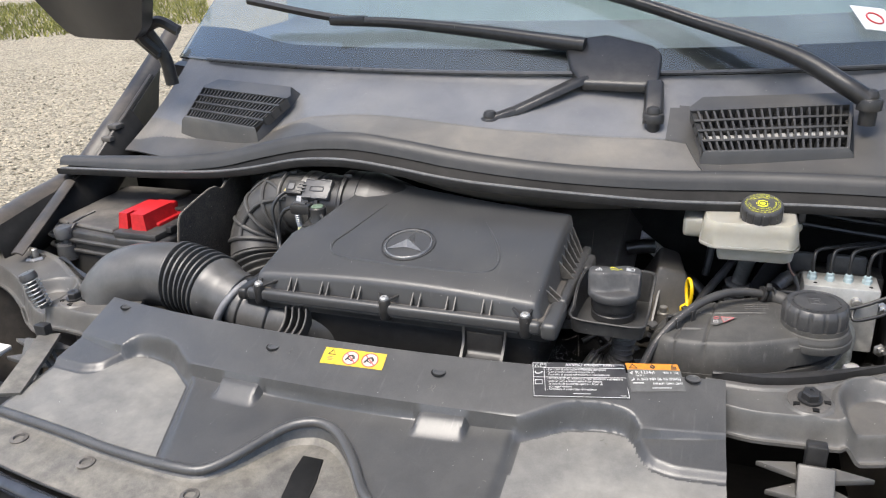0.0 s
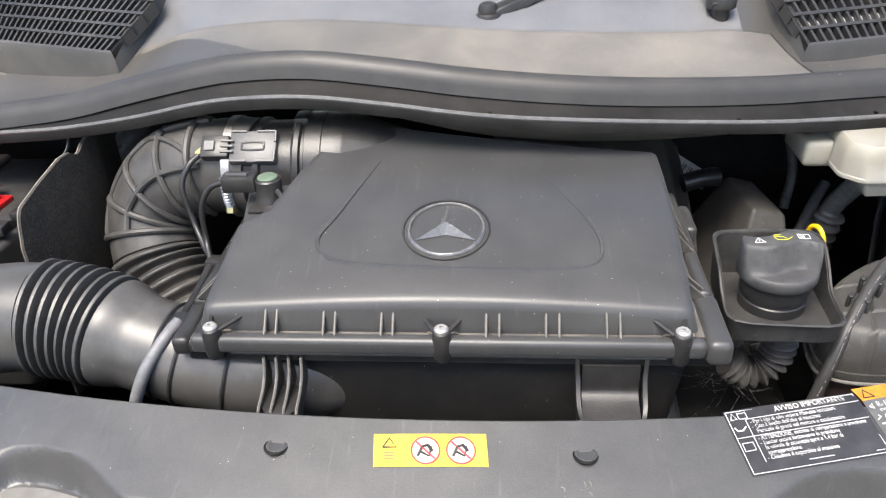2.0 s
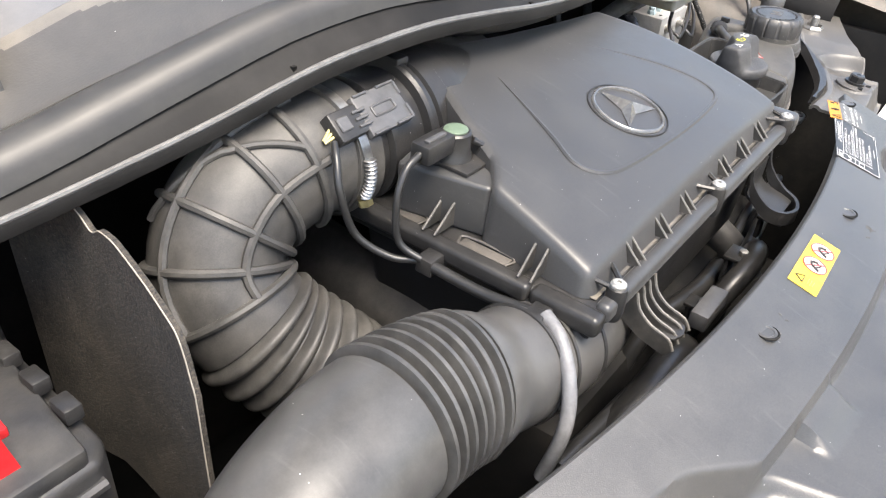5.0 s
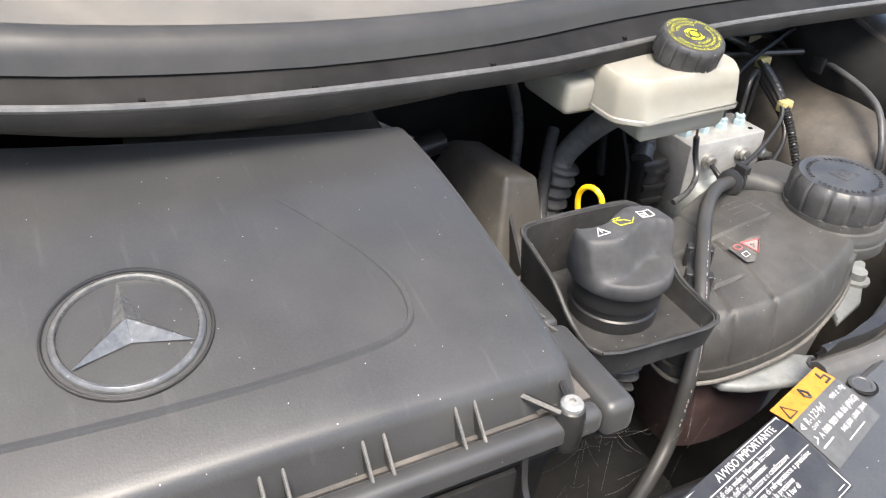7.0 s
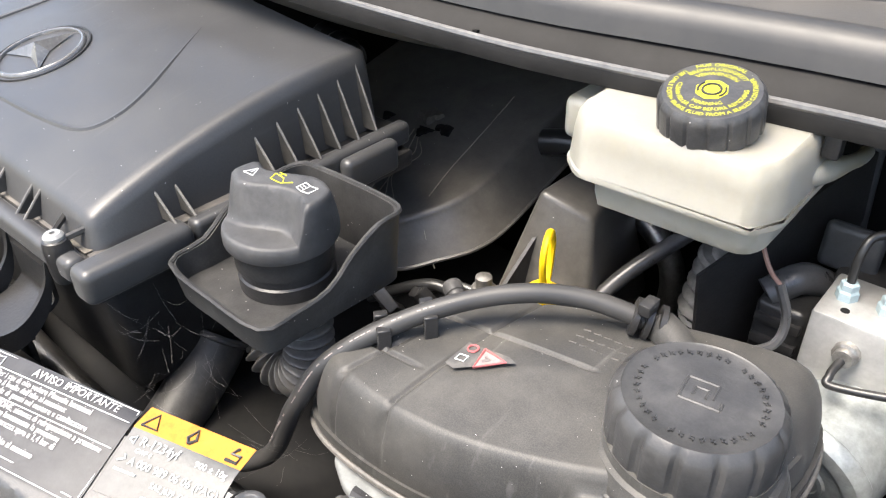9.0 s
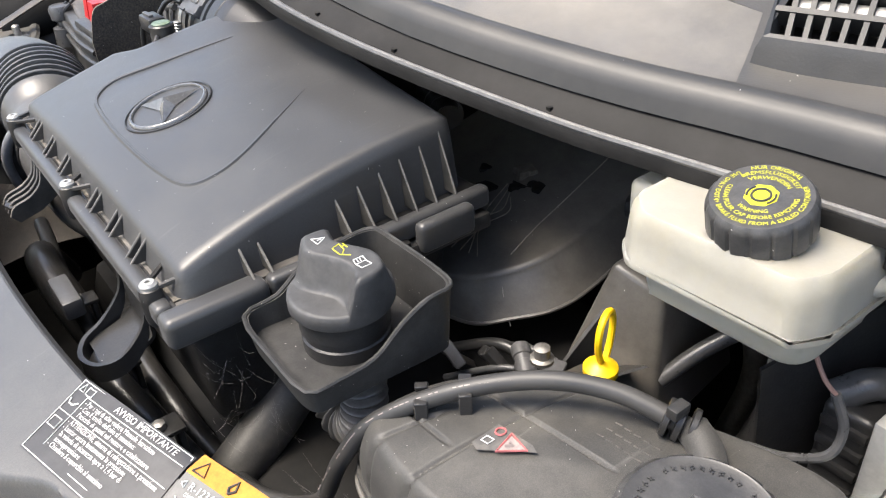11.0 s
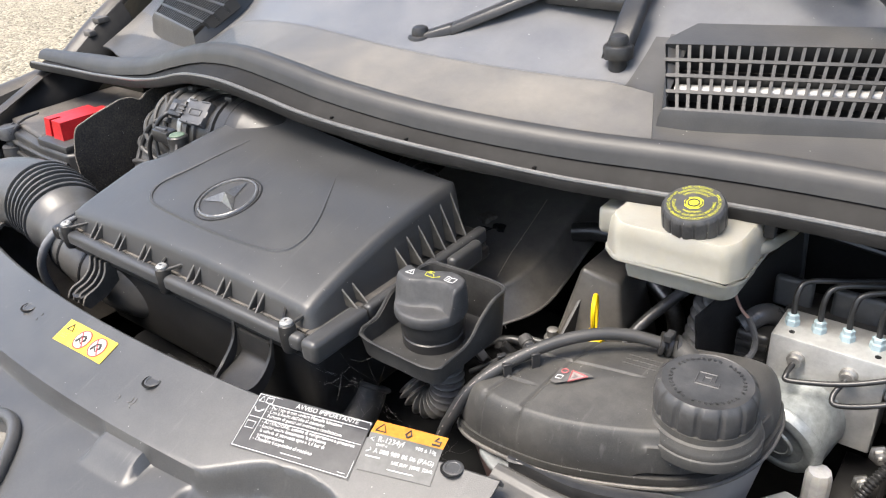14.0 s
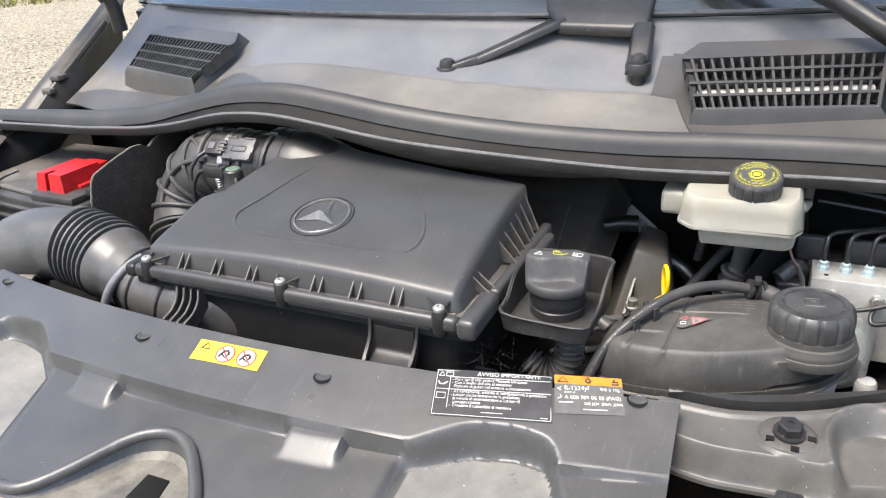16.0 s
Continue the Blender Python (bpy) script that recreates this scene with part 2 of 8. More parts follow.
M = {
    "lid": mat("airbox_plastic", (0.0335, 0.0337, 0.0347), 0.40, second=(0.056, 0.055, 0.052), mix=0.5, scale=6, patch=(0.48, 0.66), streak=0.04, vary=0.10, fine=0.4, fine_scale=800, speck_colour=(0.45, 0.44, 0.42), specks=0.16, speck_scale=210, bump=0.07, bump_scale=900, spec=0.55, sheen=0.07),
    "cover": mat("cover_plastic", (0.037, 0.0374, 0.038), 0.36, sheen=0.03, second=(0.092, 0.088, 0.081), mix=0.38, scale=7, patch=(0.40, 0.75), streak=0.07, vary=0.14, fine=0.3, fine_scale=800, speck_colour=(0.4, 0.39, 0.37), specks=0.13, speck_scale=170, bump=0.12, bump_scale=1200, rough_var=0.07, spec=0.65),
    "black": mat("black_plastic", (0.018, 0.018, 0.0185), 0.34, spec=0.4, second=(0.055, 0.051, 0.045), mix=0.32, scale=14, fine=0.2, bump=0.12, specks=0.05, speck_scale=200),
    "dusty": mat("dusty_plastic", (0.05, 0.047, 0.044), 0.55, second=(0.17, 0.152, 0.13), mix=0.55, scale=16, fine=0.25, bump=0.2),
    "tank": mat("tank_plastic", (0.030, 0.0295, 0.0283), 0.56, sheen=0.04, second=(0.088, 0.082, 0.071), mix=0.45, scale=13, vary=0.22, fine=0.5, fine_scale=1500, specks=0.16, speck_scale=330, streak=0.08, patch=(0.46, 0.64), bump=0.06, bump_scale=1500, spec=0.5, rough_var=0.05),
    "rubber": mat("rubber", (0.058, 0.058, 0.059), 0.30, second=(0.10, 0.097, 0.092), mix=0.5, scale=20, bump=0.1),
    "hose": mat("hose_rubber", (0.031, 0.0305, 0.0297), 0.50, second=(0.10, 0.094, 0.084), mix=0.6, scale=18, fine=0.25, bump=0.05, spec=0.45, rough_var=0.06, patch=(0.40, 0.70)),
    "cowl": mat("cowl_plastic", (0.116, 0.1178, 0.123), 0.38, second=(0.168, 0.163, 0.154), mix=0.7, vary=0.12, scale=5, fine=0.12, fine_scale=1200, bump=0.15, bump_scale=1400, specks=0.05, speck_scale=150),
    "steel": mat("bare_steel", (0.38, 0.38, 0.37), 0.42, 1.0, second=(0.32, 0.29, 0.25), mix=0.5, scale=60, bump=0.05),
    "alu": mat("cast_aluminium", (0.46, 0.46, 0.44), 0.42, 0.5, second=(0.33, 0.32, 0.30), mix=0.6, scale=25, vary=0.12, bump=0.1),
    "galv": mat("grey_motor_case", (0.28, 0.30, 0.295), 0.40, 0.4, second=(0.22, 0.23, 0.22), mix=0.5, scale=30, bump=0.06),
    "white": mat("reservoir_plastic", (0.288, 0.277, 0.238), 0.38, second=(0.275, 0.248, 0.190), mix=0.5, scale=12, bump=0.06, vary=0.06),
    # mauve of the coolant, darkened further by painted shade
    "stainshade": mat("shaded_mauve_tank_plastic", (0.115, 0.075, 0.071), 0.45, second=(0.075, 0.055, 0.052), mix=0.6, scale=14, vary=0.3, bump=0.06),
    "tankmilk": mat("milky_tank_plastic", (0.36, 0.362, 0.36), 0.4, second=(0.30, 0.295, 0.285), mix=0.5, scale=12, bump=0.05, vary=0.08),
    "lug": mat("grey_lug_plastic", (0.20, 0.21, 0.208), 0.45, second=(0.14, 0.144, 0.142), mix=0.6, scale=18, bump=0.06),
    "milky": mat("milky_plastic", (0.36, 0.36, 0.358), 0.4, second=(0.27, 0.26, 0.25), mix=0.5, scale=12, bump=0.06),
    "red": mat("red_plastic", (0.46, 0.013, 0.016), 0.4, second=(0.34, 0.013, 0.015), mix=0.6, scale=20, bump=0.1),
    "yellow": mat("yellow_plastic", (0.85, 0.55, 0.01), 0.4, bump=0.05),
    "label_yellow": mat("yellow_label", (0.53, 0.385, 0.035), 0.32, second=(0.49, 0.36, 0.06), mix=0.4, scale=40, bump=0.05),
    "label_orange": mat("orange_label", (0.50, 0.195, 0.02), 0.50, second=(0.53, 0.215, 0.03), mix=0.4, scale=40, bump=0.05),
    "label_black": mat("black_label", (0.02, 0.02, 0.022), 0.40, second=(0.05, 0.05, 0.05), mix=0.5, scale=30, bump=0.05, spec=0.5),
    "label_grey": mat("grey_label", (0.085, 0.085, 0.082), 0.42, second=(0.065, 0.065, 0.062), mix=0.5, scale=30, bump=0.05, spec=0.5),
    "ink_white": mat("white_print", (0.62, 0.62, 0.60), 0.5, bump=0),
    "ink_yellow": mat("yellow_print", (0.56, 0.55, 0.02), 0.5, bump=0),
    "ink_red": mat("red_print", (0.55, 0.06, 0.07), 0.5, bump=0),
    "ink_black": mat("black_print", (0.03, 0.03, 0.03), 0.5, bump=0),
    "paint": mat("dark_paint", (0.010, 0.010, 0.011), 0.35, second=(0.03, 0.028, 0.025), mix=0.5, scale=9, bump=0.03),
    "inner": mat("dusty_inner_panel", (0.034, 0.031, 0.028), 0.55, second=(0.095, 0.080, 0.062), mix=0.5, vary=0.35, scale=10, fine=0.4, bump=0.2),
    # near-black that puts the shade of the bay, holes and gaps into colour
    "deep": mat("deep_shade_black", (0.007, 0.007, 0.007), 0.7, spec=0.2, second=(0.022, 0.020, 0.017), mix=0.5, scale=20, bump=0.3, bump_scale=60),
    "blue": mat("blue_cap_fitting", (0.30, 0.38, 0.40), 0.45, bump=0.05),
    "line": mat("brake_line", (0.02, 0.02, 0.02), 0.35, bump=0.03),
    "cloth": mat("felt_shield", (0.019, 0.0183, 0.0175), 0.9, second=(0.085, 0.070, 0.052), mix=0.3, vary=0.4, scale=9, fine=0.7, fine_scale=420, bump=0.9, bump_scale=420, specks=0.2, speck_scale=260),
    "gravel": mat("gravel", (0.22, 0.20, 0.165), 0.9, second=(0.34, 0.315, 0.275), mix=0.8, scale=2.0, fine=0.5, fine_scale=60, bump=1.0, bump_scale=70),
    "grass": mat("grass", (0.08, 0.12, 0.025), 0.9, second=(0.14, 0.15, 0.04), mix=0.8, scale=3.0, bump=0.5, bump_scale=40),
    # near-black for the seal channel and for painted shade inside the wings
    "flange": mat("steel_flange_and_shade", (0.010, 0.0098, 0.0095), 0.58, 0.0, second=(0.026, 0.025, 0.024), mix=0.5, scale=12, bump=0.05, spec=0.16),
    "dash": mat("dashboard_grey", (0.055, 0.060, 0.068), 0.5, second=(0.14, 0.15, 0.165), mix=0.5, scale=6, bump=0.1),
    "gloss": mat("glossy_dark_bar", (0.03, 0.033, 0.04), 0.2, bump=0.02),
    "carrier": mat("carrier_plastic", (0.074, 0.072, 0.068), 0.42, second=(0.115, 0.105, 0.09), vary=0.2, mix=0.55, scale=9, fine=0.2, bump=0.12, specks=0.15, speck_scale=190),
    "bolt": mat("zinc_bolt", (0.36, 0.35, 0.33), 0.45, 0.8, second=(0.2, 0.18, 0.15), mix=0.5, scale=60, bump=0.08),
    "wingpaint": mat("dusty_wing_paint", (0.026, 0.024, 0.022), 0.45, second=(0.125, 0.10, 0.075), mix=0.6, scale=8, fine=0.15, bump=0.08),
    "duct": mat("duct_plastic", (0.056, 0.0556, 0.0545), 0.36, second=(0.108, 0.102, 0.094), mix=0.6, scale=7, patch=(0.45, 0.70), streak=0.04, fine=0.15, specks=0.08, speck_scale=180, bump=0.06, bump_scale=1400),
    "dirt": mat("settled_dirt", (0.13, 0.115, 0.093), 0.9, second=(0.06, 0.053, 0.043), mix=0.7, scale=60, bump=0.5),
    "screwhead": mat("zinc_screw", (0.34, 0.34, 0.33), 0.5, 0.5, second=(0.35, 0.33, 0.3), mix=0.5, scale=80, bump=0.1),
    "lipsteel": mat("lip_steel", (0.135, 0.133, 0.128), 0.38, 0.25, second=(0.085, 0.082, 0.078), mix=0.5, scale=30, bump=0.05),
    "corrugated": mat("corrugated_rubber", (0.046, 0.0455, 0.0445), 0.42, second=(0.11, 0.105, 0.098), mix=0.5, scale=20, spec=0.6, bump=0.08),
    "grille_grey": mat("grey_vent_housing", (0.052, 0.0505, 0.048), 0.40, second=(0.090, 0.083, 0.073), mix=0.6, scale=6, vary=0.12, specks=0.05, speck_scale=160, fine=0.12, bump=0.12),
    "drain": mat("grey_drain_rubber", (0.095, 0.091, 0.085), 0.38, second=(0.16, 0.15, 0.132), mix=0.6, scale=40, bump=0.1),
    "fin": mat("fin_plastic", (0.032, 0.0315, 0.030), 0.38, second=(0.10, 0.092, 0.08), mix=0.6, scale=30, bump=0.1),
    # pale for rubbed parts and for painted highlights on fin and rib edges
    "edge": mat("worn_and_lit_edge", (0.105, 0.10, 0.092), 0.5, second=(0.17, 0.155, 0.135), mix=0.6, scale=60, bump=0.1),
    "web": mat("cobweb_thread", (0.22, 0.21, 0.20), 0.6, bump=0),
    "brass": mat("yellow_zinc", (0.72, 0.62, 0.32), 0.35, 1.0, bump=0.05),
    "greyplug": mat("grey_plastic", (0.075, 0.075, 0.077), 0.42, second=(0.05, 0.049, 0.048), mix=0.6, scale=30, bump=0.05),
    "battcase": mat("battery_plastic", (0.028, 0.028, 0.0285), 0.42, second=(0.075, 0.069, 0.058), mix=0.6, scale=12, bump=0.12),
    "pale": mat("pale_edge", (0.30, 0.27, 0.225), 0.7, second=(0.25, 0.22, 0.18), mix=0.5, scale=50, bump=0.1),
    "captank": mat("cap_plastic", (0.030, 0.030, 0.0305), 0.42, second=(0.085, 0.082, 0.078), mix=0.5, scale=30, fine=0.15, bump=0.12, specks=0.12, speck_scale=280),
    "capoil": mat("matt_cap_plastic", (0.042, 0.042, 0.043), 0.54, second=(0.10, 0.098, 0.095), mix=0.5, scale=25, bump=0.14, bump_scale=1600, specks=0.08, speck_scale=300, spec=0.4, rough_var=0.05),
    "tray": mat("dusty_tray_plastic", (0.022, 0.022, 0.022), 0.50, second=(0.075, 0.072, 0.067), mix=0.4, scale=25, fine=0.3, fine_scale=1500, bump=0.1, specks=0.30, speck_scale=260, spec=0.3),
    "copper": mat("copper_wire", (0.28, 0.17, 0.14), 0.45, bump=0.0),
    "galv2": mat("dark_grey_cover", (0.05, 0.051, 0.052), 0.45, second=(0.035, 0.035, 0.035), mix=0.5, scale=20, bump=0.08),
    "rearcover": mat("rear_cover_plastic", (0.085, 0.080, 0.072), 0.34, second=(0.13, 0.115, 0.095), mix=0.6, scale=8, fine=0.2, bump=0.1, specks=0.08, speck_scale=200),
    "paper": mat("white_paper", (0.72, 0.71, 0.68), 0.6, second=(0.55, 0.53, 0.5), mix=0.4, scale=60, bump=0.05),
    "ink_grey": mat("grey_print", (0.18, 0.15, 0.14), 0.5, bump=0),
    "green": mat("pale_green_cap", (0.12, 0.165, 0.115), 0.4, bump=0.05),
    "tape": mat("grey_tape", (0.13, 0.132, 0.138), 0.5, second=(0.20, 0.20, 0.205), mix=0.5, scale=30, bump=0.1),
    "cowldust": mat("dusty_cowl_strip", (0.104, 0.0985, 0.090), 0.42, second=(0.172, 0.156, 0.130), mix=0.8, scale=6, vary=0.15, fine=0.15, bump=0.15, bump_scale=1400),
    "ledge": mat("dirty_ledge", (0.085, 0.081, 0.074), 0.6, second=(0.18, 0.165, 0.135), mix=0.7, scale=11, vary=0.4, fine=0.3, bump=0.25),
    "sealrubber": mat("seal_rubber", (0.034, 0.0335, 0.0328), 0.46, second=(0.055, 0.052, 0.048), spec=0.4, vary=0.1, mix=0.6, scale=14, bump=0.02, specks=0.03, speck_scale=160),
    "darkpart": mat("dark_plastic_part", (0.014, 0.014, 0.014), 0.32, spec=0.5, second=(0.045, 0.041, 0.036), mix=0.5, scale=20, bump=0.1),
    "sticker": mat("white_sticker", (0.75, 0.74, 0.74), 0.4, bump=0, vary=0.03),
    "vent": mat("vent_plastic", (0.042, 0.0415, 0.041), 0.42, second=(0.085, 0.079, 0.070), mix=0.7, scale=7, vary=0.12, fine=0.15, bump=0.12, specks=0.05, speck_scale=160),
    "slat": mat("dark_slat_plastic", (0.024, 0.0238, 0.0234), 0.45, second=(0.055, 0.051, 0.045), mix=0.6, scale=20, bump=0.08),
    "bodyblack": mat("matt_black_plastic", (0.016, 0.016, 0.0162), 0.5, spec=0.25, second=(0.034, 0.032, 0.029), mix=0.4, scale=14, fine=0.2, bump=0.12, specks=0.06, speck_scale=200),
    "emblem": mat("emblem_plastic", (0.10, 0.10, 0.10), 0.24, 0.25, spec=1.0, second=(0.145, 0.142, 0.135), mix=0.7, scale=60, patch=(0.45, 0.6), bump=0.1),
    "coverfloor": mat("dusty_cover_floor", (0.125, 0.122, 0.114), 0.5, second=(0.20, 0.192, 0.172), mix=0.8, scale=9, patch=(0.45, 0.62), vary=0.18, fine=0.3, fine_scale=800, specks=0.05, speck_scale=130, bump=0.15, bump_scale=1200),
    "conn": mat("pale_ribbed_hose", (0.24, 0.235, 0.22), 0.5, second=(0.12, 0.115, 0.105), mix=0.6, scale=25, bump=0.1),
    "label_worn": mat("worn_dark_label", (0.075, 0.072, 0.068), 0.5, second=(0.17, 0.155, 0.135), mix=0.7, scale=60, bump=0.05),
    "label_pale": mat("worn_pale_print", (0.24, 0.20, 0.19), 0.5, second=(0.22, 0.19, 0.17), mix=0.7, scale=90, bump=0),
    "label_red": mat("worn_red_print", (0.36, 0.10, 0.10), 0.5, second=(0.25, 0.12, 0.10), mix=0.6, scale=90, bump=0),
    # pale blue of the sky's reflection, put on the wall behind the glass
    "bulkhead": mat("painted_sky_reflection", (0.26, 0.31, 0.33), 0.6, second=(0.22, 0.27, 0.29), mix=0.5, scale=3, bump=0.05, vary=0.06),
    "sign_white": mat("worn_white_print", (0.46, 0.40, 0.36), 0.45, second=(0.34, 0.28, 0.24), mix=0.6, scale=220, bump=0),
    "cream": mat("cream_clip", (0.42, 0.36, 0.16), 0.5, bump=0.05),
}


for name in ("white", "milky"):
    b = M[name].node_tree.nodes["Principled BSDF"]
    b.inputs["Subsurface Weight"].default_value, b.inputs["Subsurface Scale"].default_value = 0.7, 0.03
    b.inputs["Subsurface Radius"].default_value = (1.0, 0.95, 0.75)


def stones(name, dark, light, scale):
    """Loose stones: cells of uneven grey with relief."""
    m = bpy.data.materials.new(name)
    m.use_nodes = True
    n, link = m.node_tree.nodes, m.node_tree.links.new
    b = n["Principled BSDF"]
    b.inputs["Roughness"].default_value = 0.9
    co = n.new("ShaderNodeTexCoord")
    v = n.new("ShaderNodeTexVoronoi")
    v.inputs["Scale"].default_value = scale
    link(co.outputs["Object"], v.inputs["Vector"])
    sep = n.new("ShaderNodeSeparateColor")
    link(v.outputs["Color"], sep.inputs[0])
    big = n.new("ShaderNodeTexNoise")
    big.inputs["Scale"].default_value, big.inputs["Detail"].default_value = 0.8, 5.0
    link(co.outputs["Object"], big.inputs["Vector"])
    mix = n.new("ShaderNodeMix")
    mix.data_type = "RGBA"
    mix.inputs[6].default_value, mix.inputs[7].default_value = (*dark, 1), (*light, 1)
    add = n.new("ShaderNodeMath")
    add.operation = "MULTIPLY_ADD"
    add.inputs[1].default_value = 0.75
    link(sep.outputs[0], add.inputs[0])
    half = n.new("ShaderNodeMath")
    half.operation = "MULTIPLY"
    half.inputs[1].default_value = 0.35
    link(big.outputs[0], half.inputs[0])
    link(half.outputs[0], add.inputs[2])
    link(add.outputs[0], mix.inputs[0])
    link(mix.outputs[2], b.inputs["Base Color"])
    bp = n.new("ShaderNodeBump")
    bp.inputs["Strength"].default_value, bp.inputs["Distance"].default_value = 1.0, 0.02
    bp.invert = True
    link(v.outputs["Distance"], bp.inputs["Height"])
    link(bp.outputs[0], b.inputs["Normal"])
    return m


def scattered(name, dark, light):
    """One colour for each loose piece of a joined mesh."""
    m = bpy.data.materials.new(name)
    m.use_nodes = True
    n, link = m.node_tree.nodes, m.node_tree.links.new
    b = n["Principled BSDF"]
    b.inputs["Roughness"].default_value = 0.9
    geo = n.new("ShaderNodeNewGeometry")
    mix = n.new("ShaderNodeMix")
    mix.data_type = "RGBA"
    mix.inputs[6].default_value, mix.inputs[7].default_value = (*dark, 1), (*light, 1)
    link(geo.outputs["Random Per Island"], mix.inputs[0])
    link(mix.outputs[2], b.inputs["Base Color"])
    return m


M["gravel"] = stones("gravel", (0.070, 0.062, 0.042), (0.39, 0.34, 0.245), 38.0)
M["pebble"] = scattered("pebble", (0.09, 0.079, 0.056), (0.46, 0.405, 0.305))
M["blade"] = scattered("grass_blade", (0.09, 0.10, 0.02), (0.26, 0.25, 0.07))
glass = bpy.data.materials.new("windscreen_glass")
glass.use_nodes = True
gb = glass.node_tree.nodes["Principled BSDF"]
gb.inputs["Base Color"].default_value = (0.72, 0.80, 0.82, 1)
gb.inputs["Roughness"].default_value = 0.03
gb.inputs["Transmission Weight"].default_value = 1.0
gb.inputs["IOR"].default_value = 1.5
M["glass"] = glass


# ---- mesh helpers ----
def thing(name, label, category, at=(0, 0, 0), group="", kind=""):
    ob = new(name)
    ob.location = at
    ob.empty_display_size = 0.02
    return tagged(ob, label, category, group, kind)


def origin(ob):
    p = Vector((0, 0, 0))
    while ob is not None:
        p += Vector(ob.location)
        ob = ob.parent
    return p


def part(name, bm, material, parent=None, label="", angle=38):
    """Links a bmesh, given in world places, as one mesh object under a thing or part."""
    me = bpy.data.meshes.new(name)
    if parent is not None:
        bmesh.ops.translate(bm, verts=bm.verts, vec=-origin(parent))
    bmesh.ops.recalc_face_normals(bm, faces=bm.faces)
    bm.to_mesh(me)
    bm.free()
    me.shade_smooth()
    me.set_sharp_from_angle(angle=radians(angle))
    me.materials.append(M[material])
    ob = new(name, me)
    ob.parent = parent
    if label:
        ob["label"] = label
    return ob


def smooth_path(pts, per=8):
    """A Catmull-Rom curve through the points."""
    p = [Vector(q) for q in pts]
    if len(p) < 3:
        return [p[0].lerp(p[-1], i / per) for i in range(per + 1)]
    p = [2 * p[0] - p[1]] + p + [2 * p[-1] - p[-2]]
    out = []
    for a, b, c, d in zip(p, p[1:], p[2:], p[3:]):
        for i in range(per):
            t = i / per
            out.append(0.5 * ((2 * b) + (c - a) * t + (2 * a - 5 * b + 4 * c - d) * t * t + (3 * b - a - 3 * c + d) * t ** 3))
    return out + [p[-2]]


def tube(bm, pts, r, seg=14, per=8, caps=True, squash=None):
    """A tube along a smoothed path; r is a number or a function of the part of the way gone."""
    path = smooth_path(pts, per)
    dist = [0.0]
    for a, b in zip(path, path[1:]):
        dist.append(dist[-1] + (b - a).length)
    total = dist[-1] or 1
    way = (path[1] - path[0]).normalized()
    side = way.orthogonal().normalized()
    rings = []
    for i, q in enumerate(path):
        w = (path[min(i + 1, len(path) - 1)] - path[max(i - 1, 0)]).normalized()
        side = (side - w * side.dot(w)).normalized()
        up = w.cross(side)
        rad = r(dist[i] / total) if callable(r) else r
        rings.append([bm.verts.new(q + side * (rad * math.cos(2 * math.pi * k / seg)) + up * (rad * math.sin(2 * math.pi * k / seg))) for k in range(seg)])
    for a, b in zip(rings, rings[1:]):
        for k in range(seg):
            bm.faces.new((a[k], a[(k + 1) % seg], b[(k + 1) % seg], b[k]))
    if caps:
        bm.faces.new(rings[0][::-1])
        bm.faces.new(rings[-1])
    return bm


def bellows(base, amp, count, start=0.0, end=1.0):
    def f(t):
        if t < start or t > end:
            return base
        return base + amp * math.sin((t - start) / (end - start) * count * 2 * math.pi)
    return f


def lathe(bm, profile, m=None, seg=36, wobble=None):
    """Turns (radius, height) pairs round the z axis of the pose m. wobble: a function of angle and index that scales the radius."""
    m = m or Matrix()
    rings = []
    for i, (r, z) in enumerate(profile):
        ring = []
        for k in range(seg):
            a = 2 * math.pi * k / seg
            rr = r * (wobble(a, i) if wobble else 1)
            ring.append(bm.verts.new(m @ Vector((rr * math.cos(a), rr * math.sin(a), z))))
        rings.append(ring)
    for a, b in zip(rings, rings[1:]):
        for k in range(seg):
            bm.faces.new((a[k], a[(k + 1) % seg], b[(k + 1) % seg], b[k]))
    bm.faces.new(rings[0][::-1])
    bm.faces.new(rings[-1])
    return bm


def bevel(bm, edges, width, segments=2):
    bmesh.ops.bevel(bm, geom=list(edges), offset=width, segments=segments, profile=0.5, affect="EDGES", clamp_overlap=True)


def box(bm, lo, hi, width=0.0, segments=2, m=None):
    """A box between two corners with rounded edges."""
    sub = bmesh.new()
    bmesh.ops.create_cube(sub, size=1.0)
    lo, hi = Vector(lo), Vector(hi)
    for v in sub.verts:
        v.co = Vector((lo[i] + (v.co[i] + 0.5) * (hi[i] - lo[i]) for i in range(3)))
    if width:
        bevel(sub, sub.edges, width, segments)
    if m:
        bmesh.ops.transform(sub, matrix=m, verts=sub.verts)
    merge(bm, sub)
    return bm


def merge(bm, sub):
    me = bpy.data.meshes.new("tmp")
    sub.to_mesh(me)
    sub.free()
    bm.from_mesh(me)
    bpy.data.meshes.remove(me)


